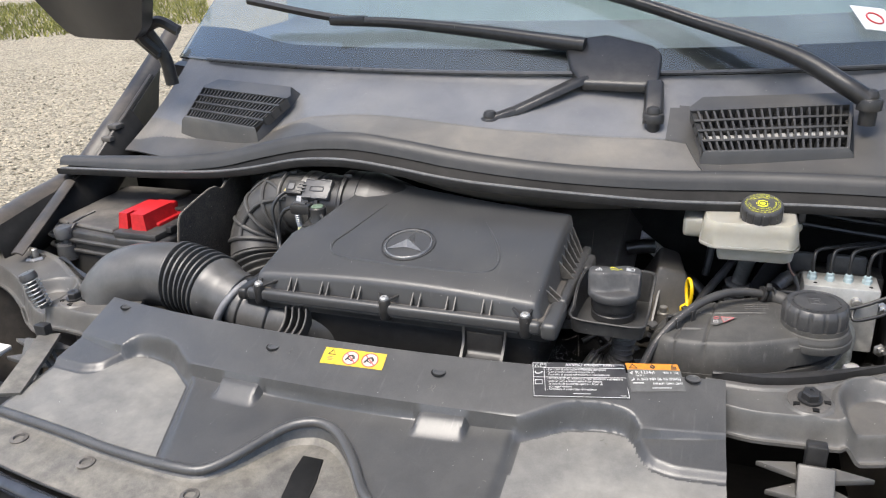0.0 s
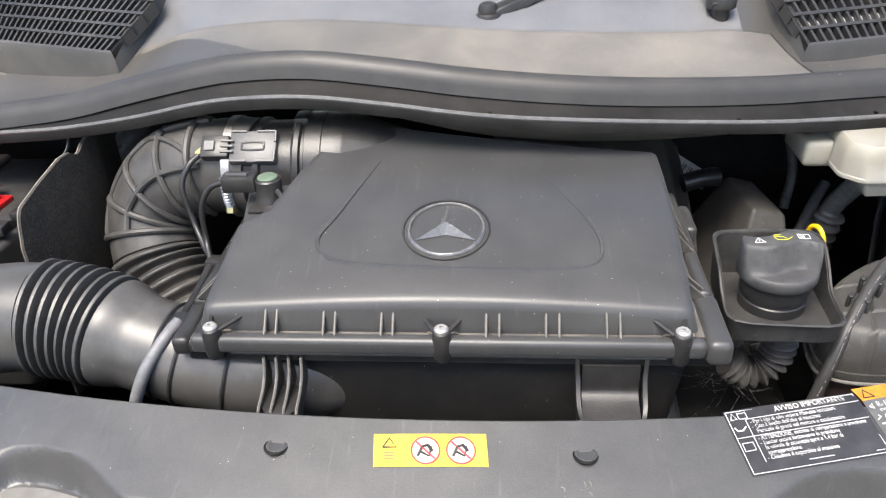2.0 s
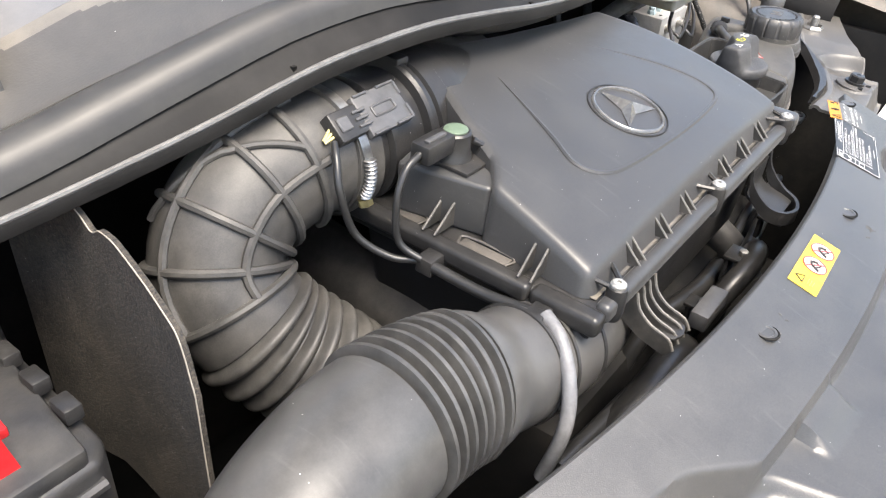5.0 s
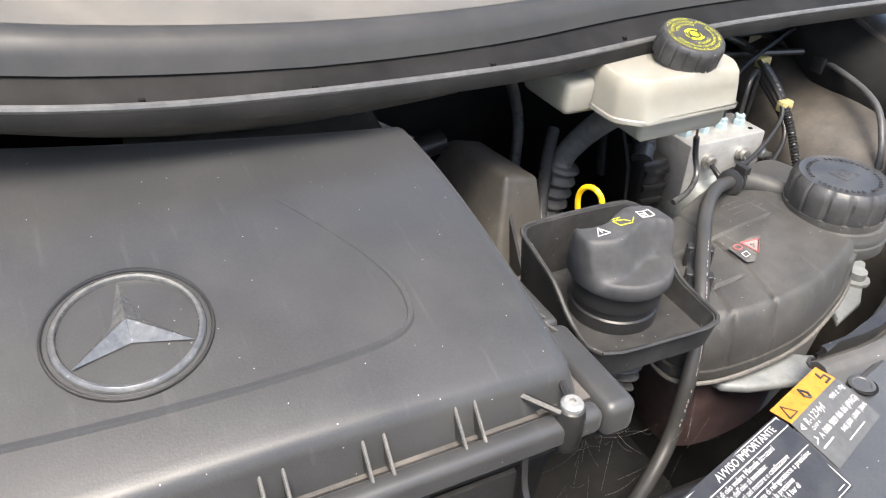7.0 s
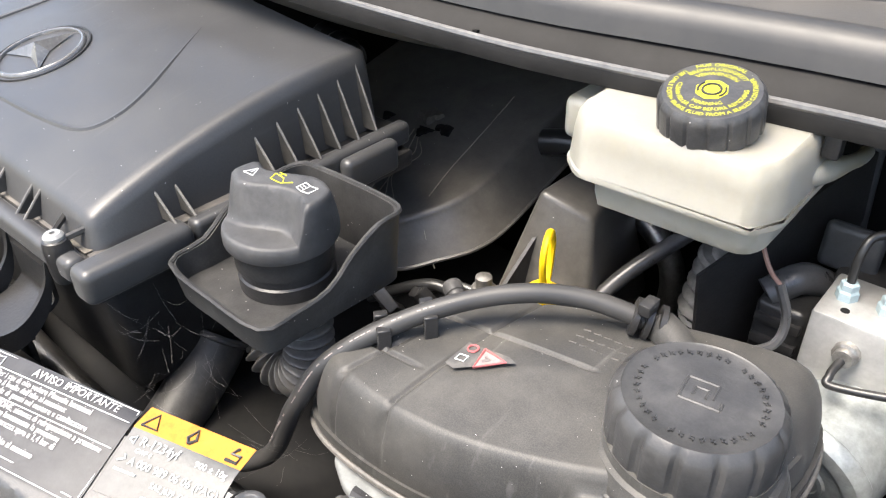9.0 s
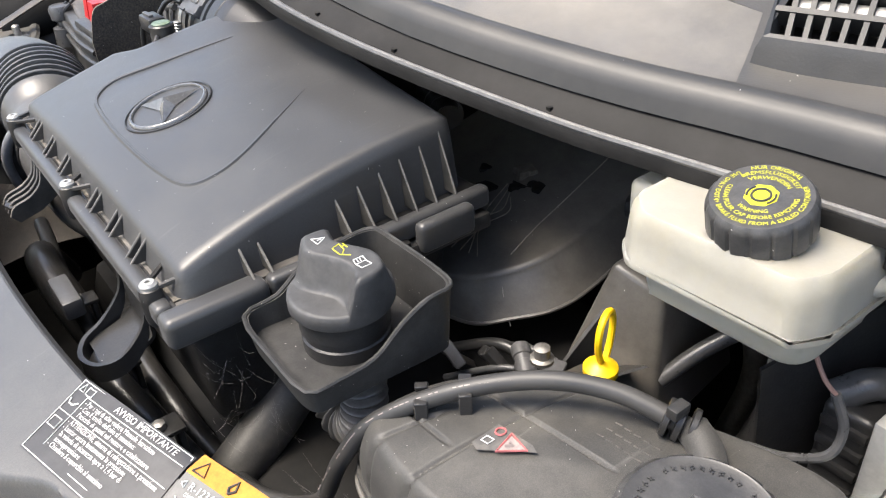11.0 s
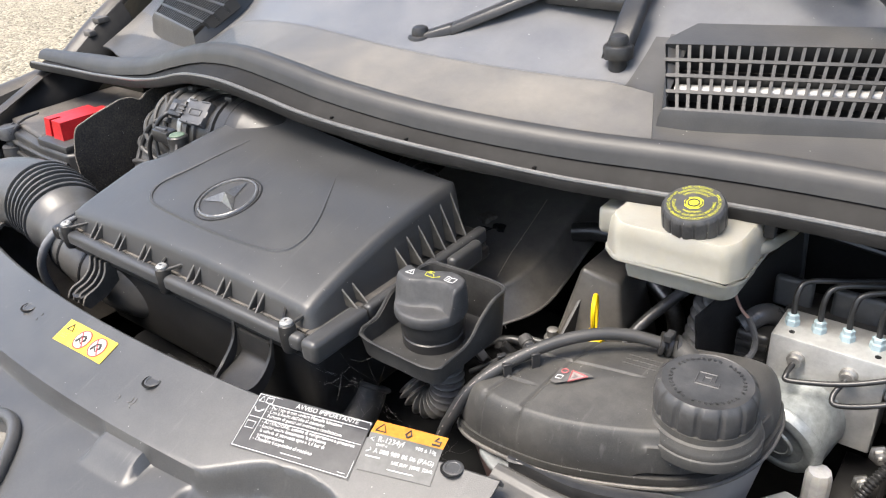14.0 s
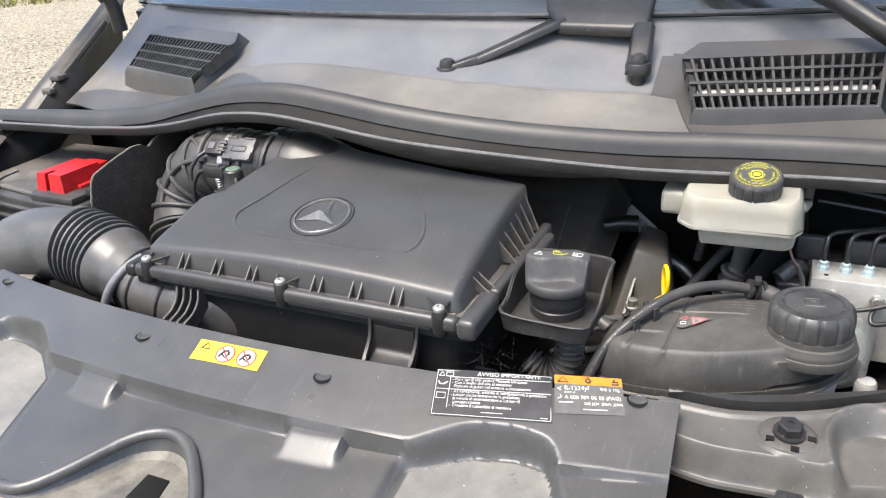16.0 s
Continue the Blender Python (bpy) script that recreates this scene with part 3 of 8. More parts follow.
def prism(bm, outline, z0, z1, width=0.0, segments=2, m=None, top=1.0):
    """An upright block on an outline of (x, y), its top scaled about its middle; rounded edges."""
    sub = bmesh.new()
    cx = sum(p[0] for p in outline) / len(outline)
    cy = sum(p[1] for p in outline) / len(outline)
    a = [sub.verts.new((x, y, z0)) for x, y in outline]
    b = [sub.verts.new((cx + (x - cx) * top, cy + (y - cy) * top, z1)) for x, y in outline]
    k = len(a)
    sub.faces.new(a[::-1])
    sub.faces.new(b)
    for i in range(k):
        sub.faces.new((a[i], a[(i + 1) % k], b[(i + 1) % k], b[i]))
    if width:
        bevel(sub, sub.edges, width, segments)
    if m:
        bmesh.ops.transform(sub, matrix=m, verts=sub.verts)
    merge(bm, sub)
    return bm


def sheet(bm, nu, nv, f, thick=0.0):
    """A sheet from a function of (u, v), with a thickness."""
    rows = [[bm.verts.new(f(i / nu, j / nv)) for i in range(nu + 1)] for j in range(nv + 1)]
    for a, b in zip(rows, rows[1:]):
        for i in range(nu):
            bm.faces.new((a[i], a[i + 1], b[i + 1], b[i]))
    if thick:
        bmesh.ops.recalc_face_normals(bm, faces=bm.faces)
        bmesh.ops.solidify(bm, geom=list(bm.faces), thickness=thick)
    return bm


def step(a, b, x):
    t = min(1, max(0, (x - a) / (b - a)))
    return t * t * (3 - 2 * t)


def lerp(a, b, t):
    return a + (b - a) * t


def table(rows, x):
    """Smooth reading of a short table of (x, value)."""
    if x <= rows[0][0]:
        return rows[0][1]
    for (x0, v0), (x1, v1) in zip(rows, rows[1:]):
        if x <= x1:
            return lerp(v0, v1, step(x0, x1, x))
    return rows[-1][1]

# ---- ground ----
def ground():
    bm = bmesh.new()
    sheet(bm, 60, 60, lambda u, v: Vector((lerp(-1, 1, u) ** 3 * 400, lerp(-1, 1, v) ** 3 * 400, 0)))
    tagged(part("ground", bm, "gravel"), "pale loose gravel yard", "ground", kind="structure")


ground()


GRASS = 15.5


def yard():
    rng = random.Random(3)
    verts, faces = [], []
    for k in range(11000):
        far = 2.6 + 9.0 * rng.random() ** 1.4
        a = radians(26 + 34 * rng.random())
        x, y = 0.4 - far * math.sin(a), 0.05 + far * math.cos(a)
        if x > -1.05 and y < 3:
            continue
        r = 0.006 + 0.014 * rng.random() ** 2
        rot = rng.random() * 6.28
        i = len(verts)
        for dx, dy, dz in ((1, 0, 0.3), (0.2, 0.9, 0.35), (-0.9, 0.3, 0.25), (-0.3, -0.9, 0.3)):
            q = 0.75 + 0.5 * rng.random()
            verts.append((x + r * q * (dx * math.cos(rot) - dy * math.sin(rot)), y + r * q * (dx * math.sin(rot) + dy * math.cos(rot)), r * dz))
        verts.append((x, y, r * (0.7 + 0.4 * rng.random())))
        verts.append((x, y, -0.004))
        for a0, b0 in ((0, 1), (1, 2), (2, 3), (3, 0)):
            faces += [(i + a0, i + b0, i + 4), (i + b0, i + a0, i + 5)]
    me = bpy.data.meshes.new("gravel_stones")
    me.from_pydata(verts, [], faces)
    me.materials.append(M["pebble"])
    tagged(new("gravel_stones", me), "loose pale gravel stones on the yard", "gravel", kind="stuff")
    verts, faces = [], []
    for k in range(9000):
        far = GRASS + 9.0 * rng.random()
        a = radians(36 + 26 * rng.random())
        x, y = 0.4 - far * math.sin(a), 0.05 + far * math.cos(a)
        h, w = 0.05 + 0.13 * rng.random(), 0.010 + 0.01 * rng.random()
        t = rng.random() * 6.28
        lx, ly = 0.1 * (rng.random() - 0.5), 0.1 * (rng.random() - 0.5)
        i = len(verts)
        verts += [(x - w * math.cos(t), y - w * math.sin(t), 0), (x + w * math.cos(t), y + w * math.sin(t), 0), (x + lx + 0.4 * w, y + ly, h * 0.7), (x + 2 * lx, y + 2 * ly, h)]
        faces += [(i, i + 1, i + 2), (i, i + 2, i + 3)]
    me = bpy.data.meshes.new("grass_verge")
    me.from_pydata(verts, [], faces)
    me.materials.append(M["blade"])
    tagged(new("grass_verge", me), "green grass at the edge of the gravel", "grass", kind="stuff")


yard()


# ---- the cowl below the windscreen ----
LIP_Y = [(0, 1.12), (0.15, 1.127), (0.3, 1.155), (0.45, 1.187), (0.65, 1.2), (0.9, 1.205)]
LIP_Z = [(-0.9, 1.063), (-0.6, 1.072), (-0.45, 1.084), (-0.35, 1.104), (-0.25, 1.131), (-0.15, 1.141), (-0.05, 1.131), (0.05, 1.117), (0.15, 1.110), (0.25, 1.100), (0.35, 1.091), (0.45, 1.088), (0.55, 1.090), (0.9, 1.085)]
BEAD_Z = [(-0.9, 1.066), (-0.6, 1.074), (-0.45, 1.095), (-0.35, 1.124), (-0.25, 1.148), (-0.15, 1.156), (-0.05, 1.145), (0.05, 1.131), (0.15, 1.121), (0.25, 1.112), (0.35, 1.106), (0.45, 1.105), (0.55, 1.106), (0.9, 1.10)]


def line(rows, x):
    return float(np.interp(x, [r[0] for r in rows], [r[1] for r in rows]))


def soft(rows, x, w=0.05):
    return (line(rows, x - w) + 2 * line(rows, x) + line(rows, x + w)) / 4


def lip_line(x):
    return (soft(LIP_Y, abs(x) + 1e-6) if abs(x) > 0.05 else line(LIP_Y, abs(x))), soft(LIP_Z, x, 0.035)


def seal_line(x):
    """Middle of the rubber bead: depth and height at x."""
    y = lip_line(x)[0] + 0.050
    return y, soft(BEAD_Z, x, 0.035)


def screen_base(x):
    return 1.425 + 0.25 * x * x, 1.222


def cowl_z(x, v):
    """Place on the cowl, from the bead (v = 0) to the glass (v = 1)."""
    ys, zs = seal_line(x)
    ys, zs = ys + 0.018 + 0.045 * step(-0.60, -0.77, x), zs + 0.0035
    y1, z1 = screen_base(x)
    y = lerp(ys, y1 + 0.012, v)
    z = lerp(zs, z1, v) - 0.011 * math.sin(math.pi * min(1, v))
    z -= 0.006 * step(0.36, 0.41, v) * step(0.36, 0.30, abs(x)) * step(1.0, 0.9, v)
    z -= 0.018 * step(0.30, 0.43, abs(x)) * step(0.72, 0.60, abs(x)) * math.sin(math.pi * min(1, v)) ** 0.7
    return Vector((x, y, z))


def cowl():
    t = thing("cowl_panel", "grey dusty plastic cowl panel below the windscreen", "cowl panel", (0, 1.3, 1.15), kind="structure")
    bm = bmesh.new()
    sheet(bm, 110, 30, lambda u, v: cowl_z(lerp(-0.765, 0.82, u), lerp(0.372, 1, v)), -0.004)
    panel = part("panel", bm, "cowl", t)
    panel.data.materials.append(M["grille_grey"])
    for p in panel.data.polygons:
        if p.center.x > 0.33 and p.center.y < 0.10 + 0.32 * (p.center.x - 0.35) or p.center.x > 0.64 and p.center.y < 0.14:
            p.material_index = 1
    bm = bmesh.new()
    lean = lambda x, v: x + 0.036 * (1 - v) * step(0.24, 0.37, x) * step(0.60, 0.42, x)
    sheet(bm, 220, 30, lambda u, v: cowl_z(lean(lerp(-0.765, 0.362, u), v), lerp(0, 0.3718, v)), -0.004)
    strip = part("lower_strip", bm, "cowldust", t, "dust-stained lower strip")
    strip.data.materials.append(M["grille_grey"])
    for p in strip.data.polygons:
        sy = seal_line(p.center.x)[0] - 1.3
        skirt = 0.075 * step(-0.16, -0.36, p.center.x)
        if p.center.y < sy + 0.018 + skirt and skirt > 0.004:
            p.material_index = 1
    bm = bmesh.new()
    sheet(bm, 80, 30, lambda u, v: cowl_z(lean(lerp(0.3624, 0.82, u), v), lerp(0, 0.3718, v)) + Vector((0, 0, 0.002)), -0.004)
    part("vent_surround", bm, "grille_grey", t, "grey surround below the vent")
    # raised rib that ends the lower strip
    bm = bmesh.new()
    tube(bm, [cowl_z(x, 0.375) + Vector((0, 0, -0.001)) for x in np.linspace(-0.34, 0.34, 18)], 0.0035, 8, 3)
    part("rib", bm, "cowl", t)
    # dark water box hanging below the cowl edge
    bm = bmesh.new()

    def under(u, v):
        x = lerp(-0.12, 0.36, u)
        ly, lz = lip_line(x)
        a = v * math.pi * 0.5
        depth = 0.066 * math.sin(math.pi * min(1, max(0, u))) ** 0.5 + 0.005
        return Vector((x, ly + 0.012 + 0.16 * math.sin(a) * 0.9, lz - 0.008 - depth * math.sin(a) ** 0.6))

    sheet(bm, 40, 10, under, 0.003)
    tagged(part("water_box", bm, "rearcover"), "black plastic water box under the cowl edge", "plastic cover")


cowl()


def vent(mirror):
    """A sloping box with a grille of slats on its top."""
    t = thing("cowl_vent", "grey plastic air vent with slatted grille on the cowl", "air vent", (mirror * 0.48, 1.3, 1.12), "cowl vents")
    if mirror > 0:
        a, b = Vector((0.365, 1.339, 1.187)), Vector((0.603, 1.415, 1.187))
        c, d = Vector((0.598, 1.341, 1.138)), Vector((0.395, 1.281, 1.139))
    else:
        a, b = Vector((0.385, 1.3575, 1.185)), Vector((0.622, 1.420, 1.189))
        c, d = Vector((0.633, 1.364, 1.142)), Vector((0.425, 1.294, 1.142))
    flip = lambda p: Vector((mirror * p.x, p.y, p.z))
    bm = bmesh.new()
    lo = [a + Vector((-0.010, 0.070, -0.020)), b + Vector((0.020, 0.060, -0.030)), c + Vector((0.018, -0.008, -0.050)), d + Vector((-0.010, -0.008, -0.044))]
    hood = [a + Vector((0.016, 0.046, 0.013)), b + Vector((-0.014, 0.040, 0.010)), c + Vector((0.010, -0.005, -0.010)), d + Vector((-0.006, -0.005, -0.010))]
    rim = [a + Vector((-0.002, 0.012, 0.003)), b + Vector((0.006, 0.010, 0.002)), c + Vector((0.004, -0.003, -0.002)), d + Vector((-0.003, -0.003, -0.002))]
    dn = Vector((0, 0.010, -0.018))
    rings = [lo, hood, rim, [a, b, c, d], [p + dn for p in (a, b, c, d)]]
    vs = [[bm.verts.new(flip(p)) for p in r] for r in rings]
    for r, s in zip(vs, vs[1:]):
        for i in range(4):
            bm.faces.new((r[i], r[(i + 1) % 4], s[(i + 1) % 4], s[i]))
    part("housing", bm, "vent", t)
    # sheet in near-black: the shade behind the slats as a colour
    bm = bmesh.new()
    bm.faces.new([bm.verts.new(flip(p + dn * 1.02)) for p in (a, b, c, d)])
    part("grille_shade", bm, "deep", t, "near-black sheet for the shade behind the grille")
    if mirror > 0:
        bm = bmesh.new()
        p, q = a.lerp(d, 0.60), b.lerp(c, 0.56)
        tube(bm, [p.lerp(q, 0.03) + dn * 0.72, p.lerp(q, 0.97) + dn * 0.72], 0.0075, 10, 2)
        part("linkage_rod", bm, "screwhead", t, "pale metal rod behind the grille")
    nrm = (b - a).cross(d - a).normalized()
    nrm = nrm if nrm.z > 0 else -nrm

    def bar(p, q, w, h, name):
        way = (q - p).normalized()
        side = way.cross(nrm)
        bm = bmesh.new()
        vs = []
        for e in (p, q):
            vs.append([bm.verts.new(flip(e + side * sx * w + nrm * sz)) for sx, sz in ((-1, 0), (1, 0), (1, -h), (-1, -h))])
        for i in range(4):
            bm.faces.new((vs[0][i], vs[0][(i + 1) % 4], vs[1][(i + 1) % 4], vs[1][i]))
        bm.faces.new(vs[0][::-1])
        bm.faces.new(vs[1])
        part(name, bm, "slat", t, angle=20)

    for k in range(1, 4):
        s = k / 4
        bar(a.lerp(d, s), b.lerp(c, s), 0.0021, 0.015, "slat")
    for k in range(1, 20 if mirror > 0 else 24):
        s = k / (20 if mirror > 0 else 24)
        bar(a.lerp(b, s) - nrm * 0.001, d.lerp(c, s) - nrm * 0.001, 0.0017 if mirror > 0 else 0.0015, 0.012, "fin")


vent(1)
vent(-1)


def seal():
    t = thing("bonnet_seal", "black rubber bonnet seal on a steel lip along the cowl edge", "rubber seal", (0, 1.2, 1.1))
    X0, X1 = -0.865, 0.86
    BEAD = [(0.022, -0.002), (0.019, 0.0050), (0.0140, 0.0100), (0.0080, 0.0125), (0.0020, 0.0122), (-0.0035, 0.0090), (-0.0070, 0.0035), (-0.0090, -0.0035), (-0.0105, -0.0090)]
    slide = lambda x: -0.014 * step(-0.15, -0.42, x)
    bm = bmesh.new()

    def top(u, v):
        x = lerp(X0, X1, u)
        y, z = seal_line(x)
        k = v * (len(BEAD) - 1)
        i = min(int(k), len(BEAD) - 2)
        dy, dz = lerp(BEAD[i][0], BEAD[i + 1][0], k - i), lerp(BEAD[i][1], BEAD[i + 1][1], k - i)
        thin = lerp(0.62, 1.0, step(-0.86, -0.62, x))
        return Vector((x, y + dy * thin + slide(x) * (1 - 0.8 * (1 - v) ** 2), z + dz * thin))

    sheet(bm, 180, 20, top, -0.003)
    part("bead", bm, "sealrubber", t, "broad rounded rubber bead", 60)
    bm = bmesh.new()

    def f(u, v):
        x = lerp(X0 + 0.02, X1, u)
        y, z = seal_line(x)
        ly, lz = lip_line(x)
        y0 = y + slide(x)
        prof = [(y0, z - 0.004), (y0 - 0.0094, z - 0.0074), (lerp(y0 - 0.0092, ly, 0.22), lerp(z - 0.0085, lz - 0.012, 0.38)), (lerp(y0 - 0.0092, ly, 0.56), lerp(z - 0.0085, lz - 0.012, 0.80)), (ly + 0.010, lz - 0.0125), (ly + 0.007, lz - 0.0105), (ly + 0.0042, lz - 0.003), (ly, lz), (ly - 0.002, lz - 0.004), (ly - 0.001, lz - 0.012)]
        return Vector((x, *prof[int(round(v * 9))]))

    sheet(bm, 140, 9, f, 0.002)
    part("flange", bm, "flange", t, "dark channel with a raised edge", 50)
    bm = bmesh.new()
    xs = np.linspace(X0 + 0.03, X1, 44)
    tube(bm, [(x, lip_line(x)[0] + 0.001, lip_line(x)[1] + 0.0003) for x in xs], 0.0026, 8, 3)
    part("lip", bm, "lipsteel", t, "pale folded steel edge")
    bm = bmesh.new()
    tube(bm, [(x, lip_line(x)[0] + 0.0045, lip_line(x)[1] - 0.0004) for x in xs], 0.0011, 6, 3)
    part("lip_bead", bm, "edge", t, "thin worn line on the lip")
    # drain holes in the channel
    for x in (-0.26, 0.04, 0.149, 0.30, 0.45):
        y, z = seal_line(x)
        ly, lz = lip_line(x)
        q = Vector((x, lerp(y + slide(x) - 0.0092, ly, 0.42), lerp(z - 0.0085, lz - 0.012, 0.63)))
        bm = bmesh.new()
        box(bm, (q.x - 0.0018, q.y - 0.0022, q.z - 0.002), (q.x + 0.0018, q.y + 0.001, q.z + 0.0016))
        part("drain_hole", bm, "deep", t, "small dark drain hole")


seal()


def windscreen():
    t = thing("windscreen", "tinted glass windscreen reflecting the sky", "windscreen", (0, 1.43, 1.22), kind="structure")
    bm = bmesh.new()

    def f(u, v):
        x = lerp(-0.80, 0.80, u)
        y0, z0 = screen_base(x)
        return Vector((x, y0 + v * 0.95, z0 + 0.003 + v * 0.62))

    sheet(bm, 24, 12, f, 0.005)
    g = part("pane", bm, "glass", t)
    g.visible_shadow = False
    bm = bmesh.new()

    def band(u, v):
        x = lerp(-0.80, 0.80, u)
        y0, z0 = screen_base(x)
        return Vector((x, y0 + 0.006 + v * (0.062 + 0.035 * step(-0.45, -0.70, x)), z0 - 0.006 + v * (0.0404 + 0.0228 * step(-0.45, -0.70, x))))

    sheet(bm, 24, 1, band, 0.002)
    part("edge_band", bm, "line", t, "black printed border")
    bm = bmesh.new()
    tube(bm, [(x, screen_base(x)[0] - 0.001, screen_base(x)[1] + 0.005) for x in np.linspace(-0.69, 0.8, 16)], 0.004, 8, 3)
    part("edge_trim", bm, "rubber", t)
    bm = bmesh.new()
    sheet(bm, 16, 6, lambda u, v: Vector((lerp(-0.85, 0.85, u), 1.44 + 0.25 * lerp(-0.85, 0.85, u) ** 2 + v * 0.62, 1.20 + 0.01 * math.sin(v * 5) + 0.05 * v)), 0.03)
    part("dashboard", bm, "dash", t, "grey dashboard top behind the glass")
    # added wall whose pale colour stands in for sky reflected in the glass
    bm = bmesh.new()
    box(bm, (-0.95, 2.35, 0.6), (0.95, 2.4, 2.1))
    part("reflection_wall", bm, "bulkhead", t, "added cabin wall, its pale blue standing in for reflected sky")
    # black tapering strips along the foot of the glass
    for x0, x1, w in ((-0.62, -0.42, 0.018), (-0.30, -0.02, 0.016), (0.18, 0.38, 0.022)):
        bm = bmesh.new()
        sheet(bm, 10, 2, lambda u, v: Vector((lerp(x0, x1, u), screen_base(lerp(x0, x1, u))[0] + 0.075 + v * w * (1 - u) * 4, 1.2055 + 0.002 * v)), 0.003)
        part("dash_strip", bm, "black", t, "black tapering strip on the dashboard")
    bm = bmesh.new()
    e = Vector((0.649, 1.627, 1.2865))
    du, dv = Vector((0.028, 0.004, -0.004)), Vector((-0.012, 0.026, 0.017))
    q = [e - du - dv, e + du - dv, e + du + dv, e - du + dv]
    lo = [bm.verts.new(p + Vector((0, -0.004, 0.006))) for p in q]
    hi = [bm.verts.new(p + Vector((0, -0.0045, 0.007))) for p in q]
    bm.faces.new(hi)
    bm.faces.new(lo[::-1])
    for i in range(4):
        bm.faces.new((lo[i], lo[(i + 1) % 4], hi[(i + 1) % 4], hi[i]))
    part("sticker", bm, "sticker", t, "white sticker with a red mark")
    bm = bmesh.new()
    tube(bm, [e + Vector((0, -0.005, 0.0078)) + du * (0.45 * math.cos(a)) + dv * (0.45 * math.sin(a)) for a in np.linspace(0, 2 * math.pi, 17)], 0.0016, 5, 1, caps=False)
    part("sticker_mark", bm, "ink_red", t)
    bm = bmesh.new()
    box(bm, (-0.95, 1.42, 1.86), (0.95, 2.4, 1.9))
    for v in bm.verts:
        if v.co.y < 2:
            v.co.y, v.co.z = 2.36, v.co.z - 0.02
    part("roof_edge", bm, "paint", t)


windscreen()


def flat_arm(bm, p, q, w0, w1, h):
    """A flat bar between two places, its width running from w0 to w1, with rounded edges."""
    p, q = Vector(p), Vector(q)
    way = (q - p).normalized()
    side = way.cross(Vector((0, 0, 1))).normalized()
    up = side.cross(way)
    sub = bmesh.new()
    ends = [[sub.verts.new(e + side * (k * w) + up * (j * h)) for k, j in ((-1, 0), (-0.7, 1), (0.7, 1), (1, 0))] for e, w in ((p, w0), (q, w1))]
    for i in range(4):
        sub.faces.new((ends[0][i], ends[0][(i + 1) % 4], ends[1][(i + 1) % 4], ends[1][i]))
    sub.faces.new(ends[0][::-1])
    sub.faces.new(ends[1])
    bevel(sub, sub.edges, h * 0.22, 2)
    merge(bm, sub)


def wipers():
    t = thing("wiper_arm", "black windscreen wiper arm with a bolt at its pivot", "wiper", (0.62, 1.4, 1.2), "wipers")
    bm = bmesh.new()
    pts = [(0.626, 1.396, 1.198), (0.59, 1.406, 1.220), (0.53, 1.440, 1.252), (0.46, 1.466, 1.276), (0.36, 1.512, 1.302), (0.25, 1.560, 1.332), (0.10, 1.62, 1.368)]
    tube(bm, pts, lambda s: lerp(0.0150, 0.0105, step(0.10, 0.50, s)), 12, 6)
    part("arm", bm, "black", t)
    bm = bmesh.new()
    lathe(bm, [(0.013, 1.160), (0.013, 1.183), (0.0185, 1.184), (0.0188, 1.199), (0.0168, 1.202), (0.0120, 1.2025), (0.0118, 1.208), (0.0095, 1.2135), (0.005, 1.216)], Matrix.Translation((0.628, 1.396, 0)), 24)
    part("pivot_bolt", bm, "black", t)
    bm = bmesh.new()
    tube(bm, [(0.52, 1.470, 1.262), (0.35, 1.54, 1.308), (0.05, 1.66, 1.382)], 0.009, 6, 6)
    part("blade", bm, "line", t)
    # second arm with its linkage cover
    t = thing("wiper_arm", "black wiper arm with a wide linkage cover and two bolted legs", "wiper", (0.25, 1.36, 1.18), "wipers")
    sub = bmesh.new()
    prism(sub, [(0.308, 1.403), (0.307, 1.462), (0.290, 1.482), (0.205, 1.508), (0.151, 1.496), (0.135, 1.478), (0.154, 1.431), (0.180, 1.397), (0.286, 1.394)], 1.210, 1.227, 0.005, 3)
    for v in sub.verts:
        v.co.z += (v.co.y - 1.41) * 0.60
    part("linkage_cover", sub, "black", t, "black plastic linkage cover")
    for p, q, w0, w1 in (((0.026, 1.321, 1.158), (0.075, 1.347, 1.173), 0.013, 0.015), ((0.070, 1.345, 1.170), (0.185, 1.420, 1.218), 0.016, 0.020), ((0.308, 1.336, 1.163), (0.302, 1.405, 1.216), 0.0175, 0.0165)):
        bm = bmesh.new()
        flat_arm(bm, p, q, w0, w1, 0.011)
        part("leg", bm, "black", t)
    for x, y, z in ((0.0345, 1.3252, 1.165), (0.308, 1.344, 1.175)):
        bm = bmesh.new()
        lathe(bm, [(0.011, z - 0.030), (0.011, z - 0.011), (0.0172, z - 0.010), (0.0175, z + 0.002), (0.0158, z + 0.0045), (0.0118, z + 0.005), (0.0116, z + 0.010), (0.0095, z + 0.0145), (0.005, z + 0.0165)], Matrix.Translation((x, y, 0)), 20)
        part("bolt", bm, "black", t)
    bm = bmesh.new()
    tube(bm, [(0.17, 1.477, 1.268), (0.08, 1.487, 1.278), (-0.03, 1.502, 1.290), (-0.21, 1.526, 1.304), (-0.36, 1.533, 1.308)], lambda s: lerp(0.0145, 0.009, s), 10, 6)
    part("arm", bm, "black", t)
    bm = bmesh.new()
    tube(bm, [(-0.02, 1.518, 1.292), (-0.33, 1.540, 1.310), (-0.60, 1.600, 1.345)], 0.009, 6, 6)
    part("blade", bm, "line", t)
    bm = bmesh.new()
    box(bm, (-0.365, 1.520, 1.300), (-0.285, 1.548, 1.318), 0.005)
    part("blade_clip", bm, "black", t)


wipers()


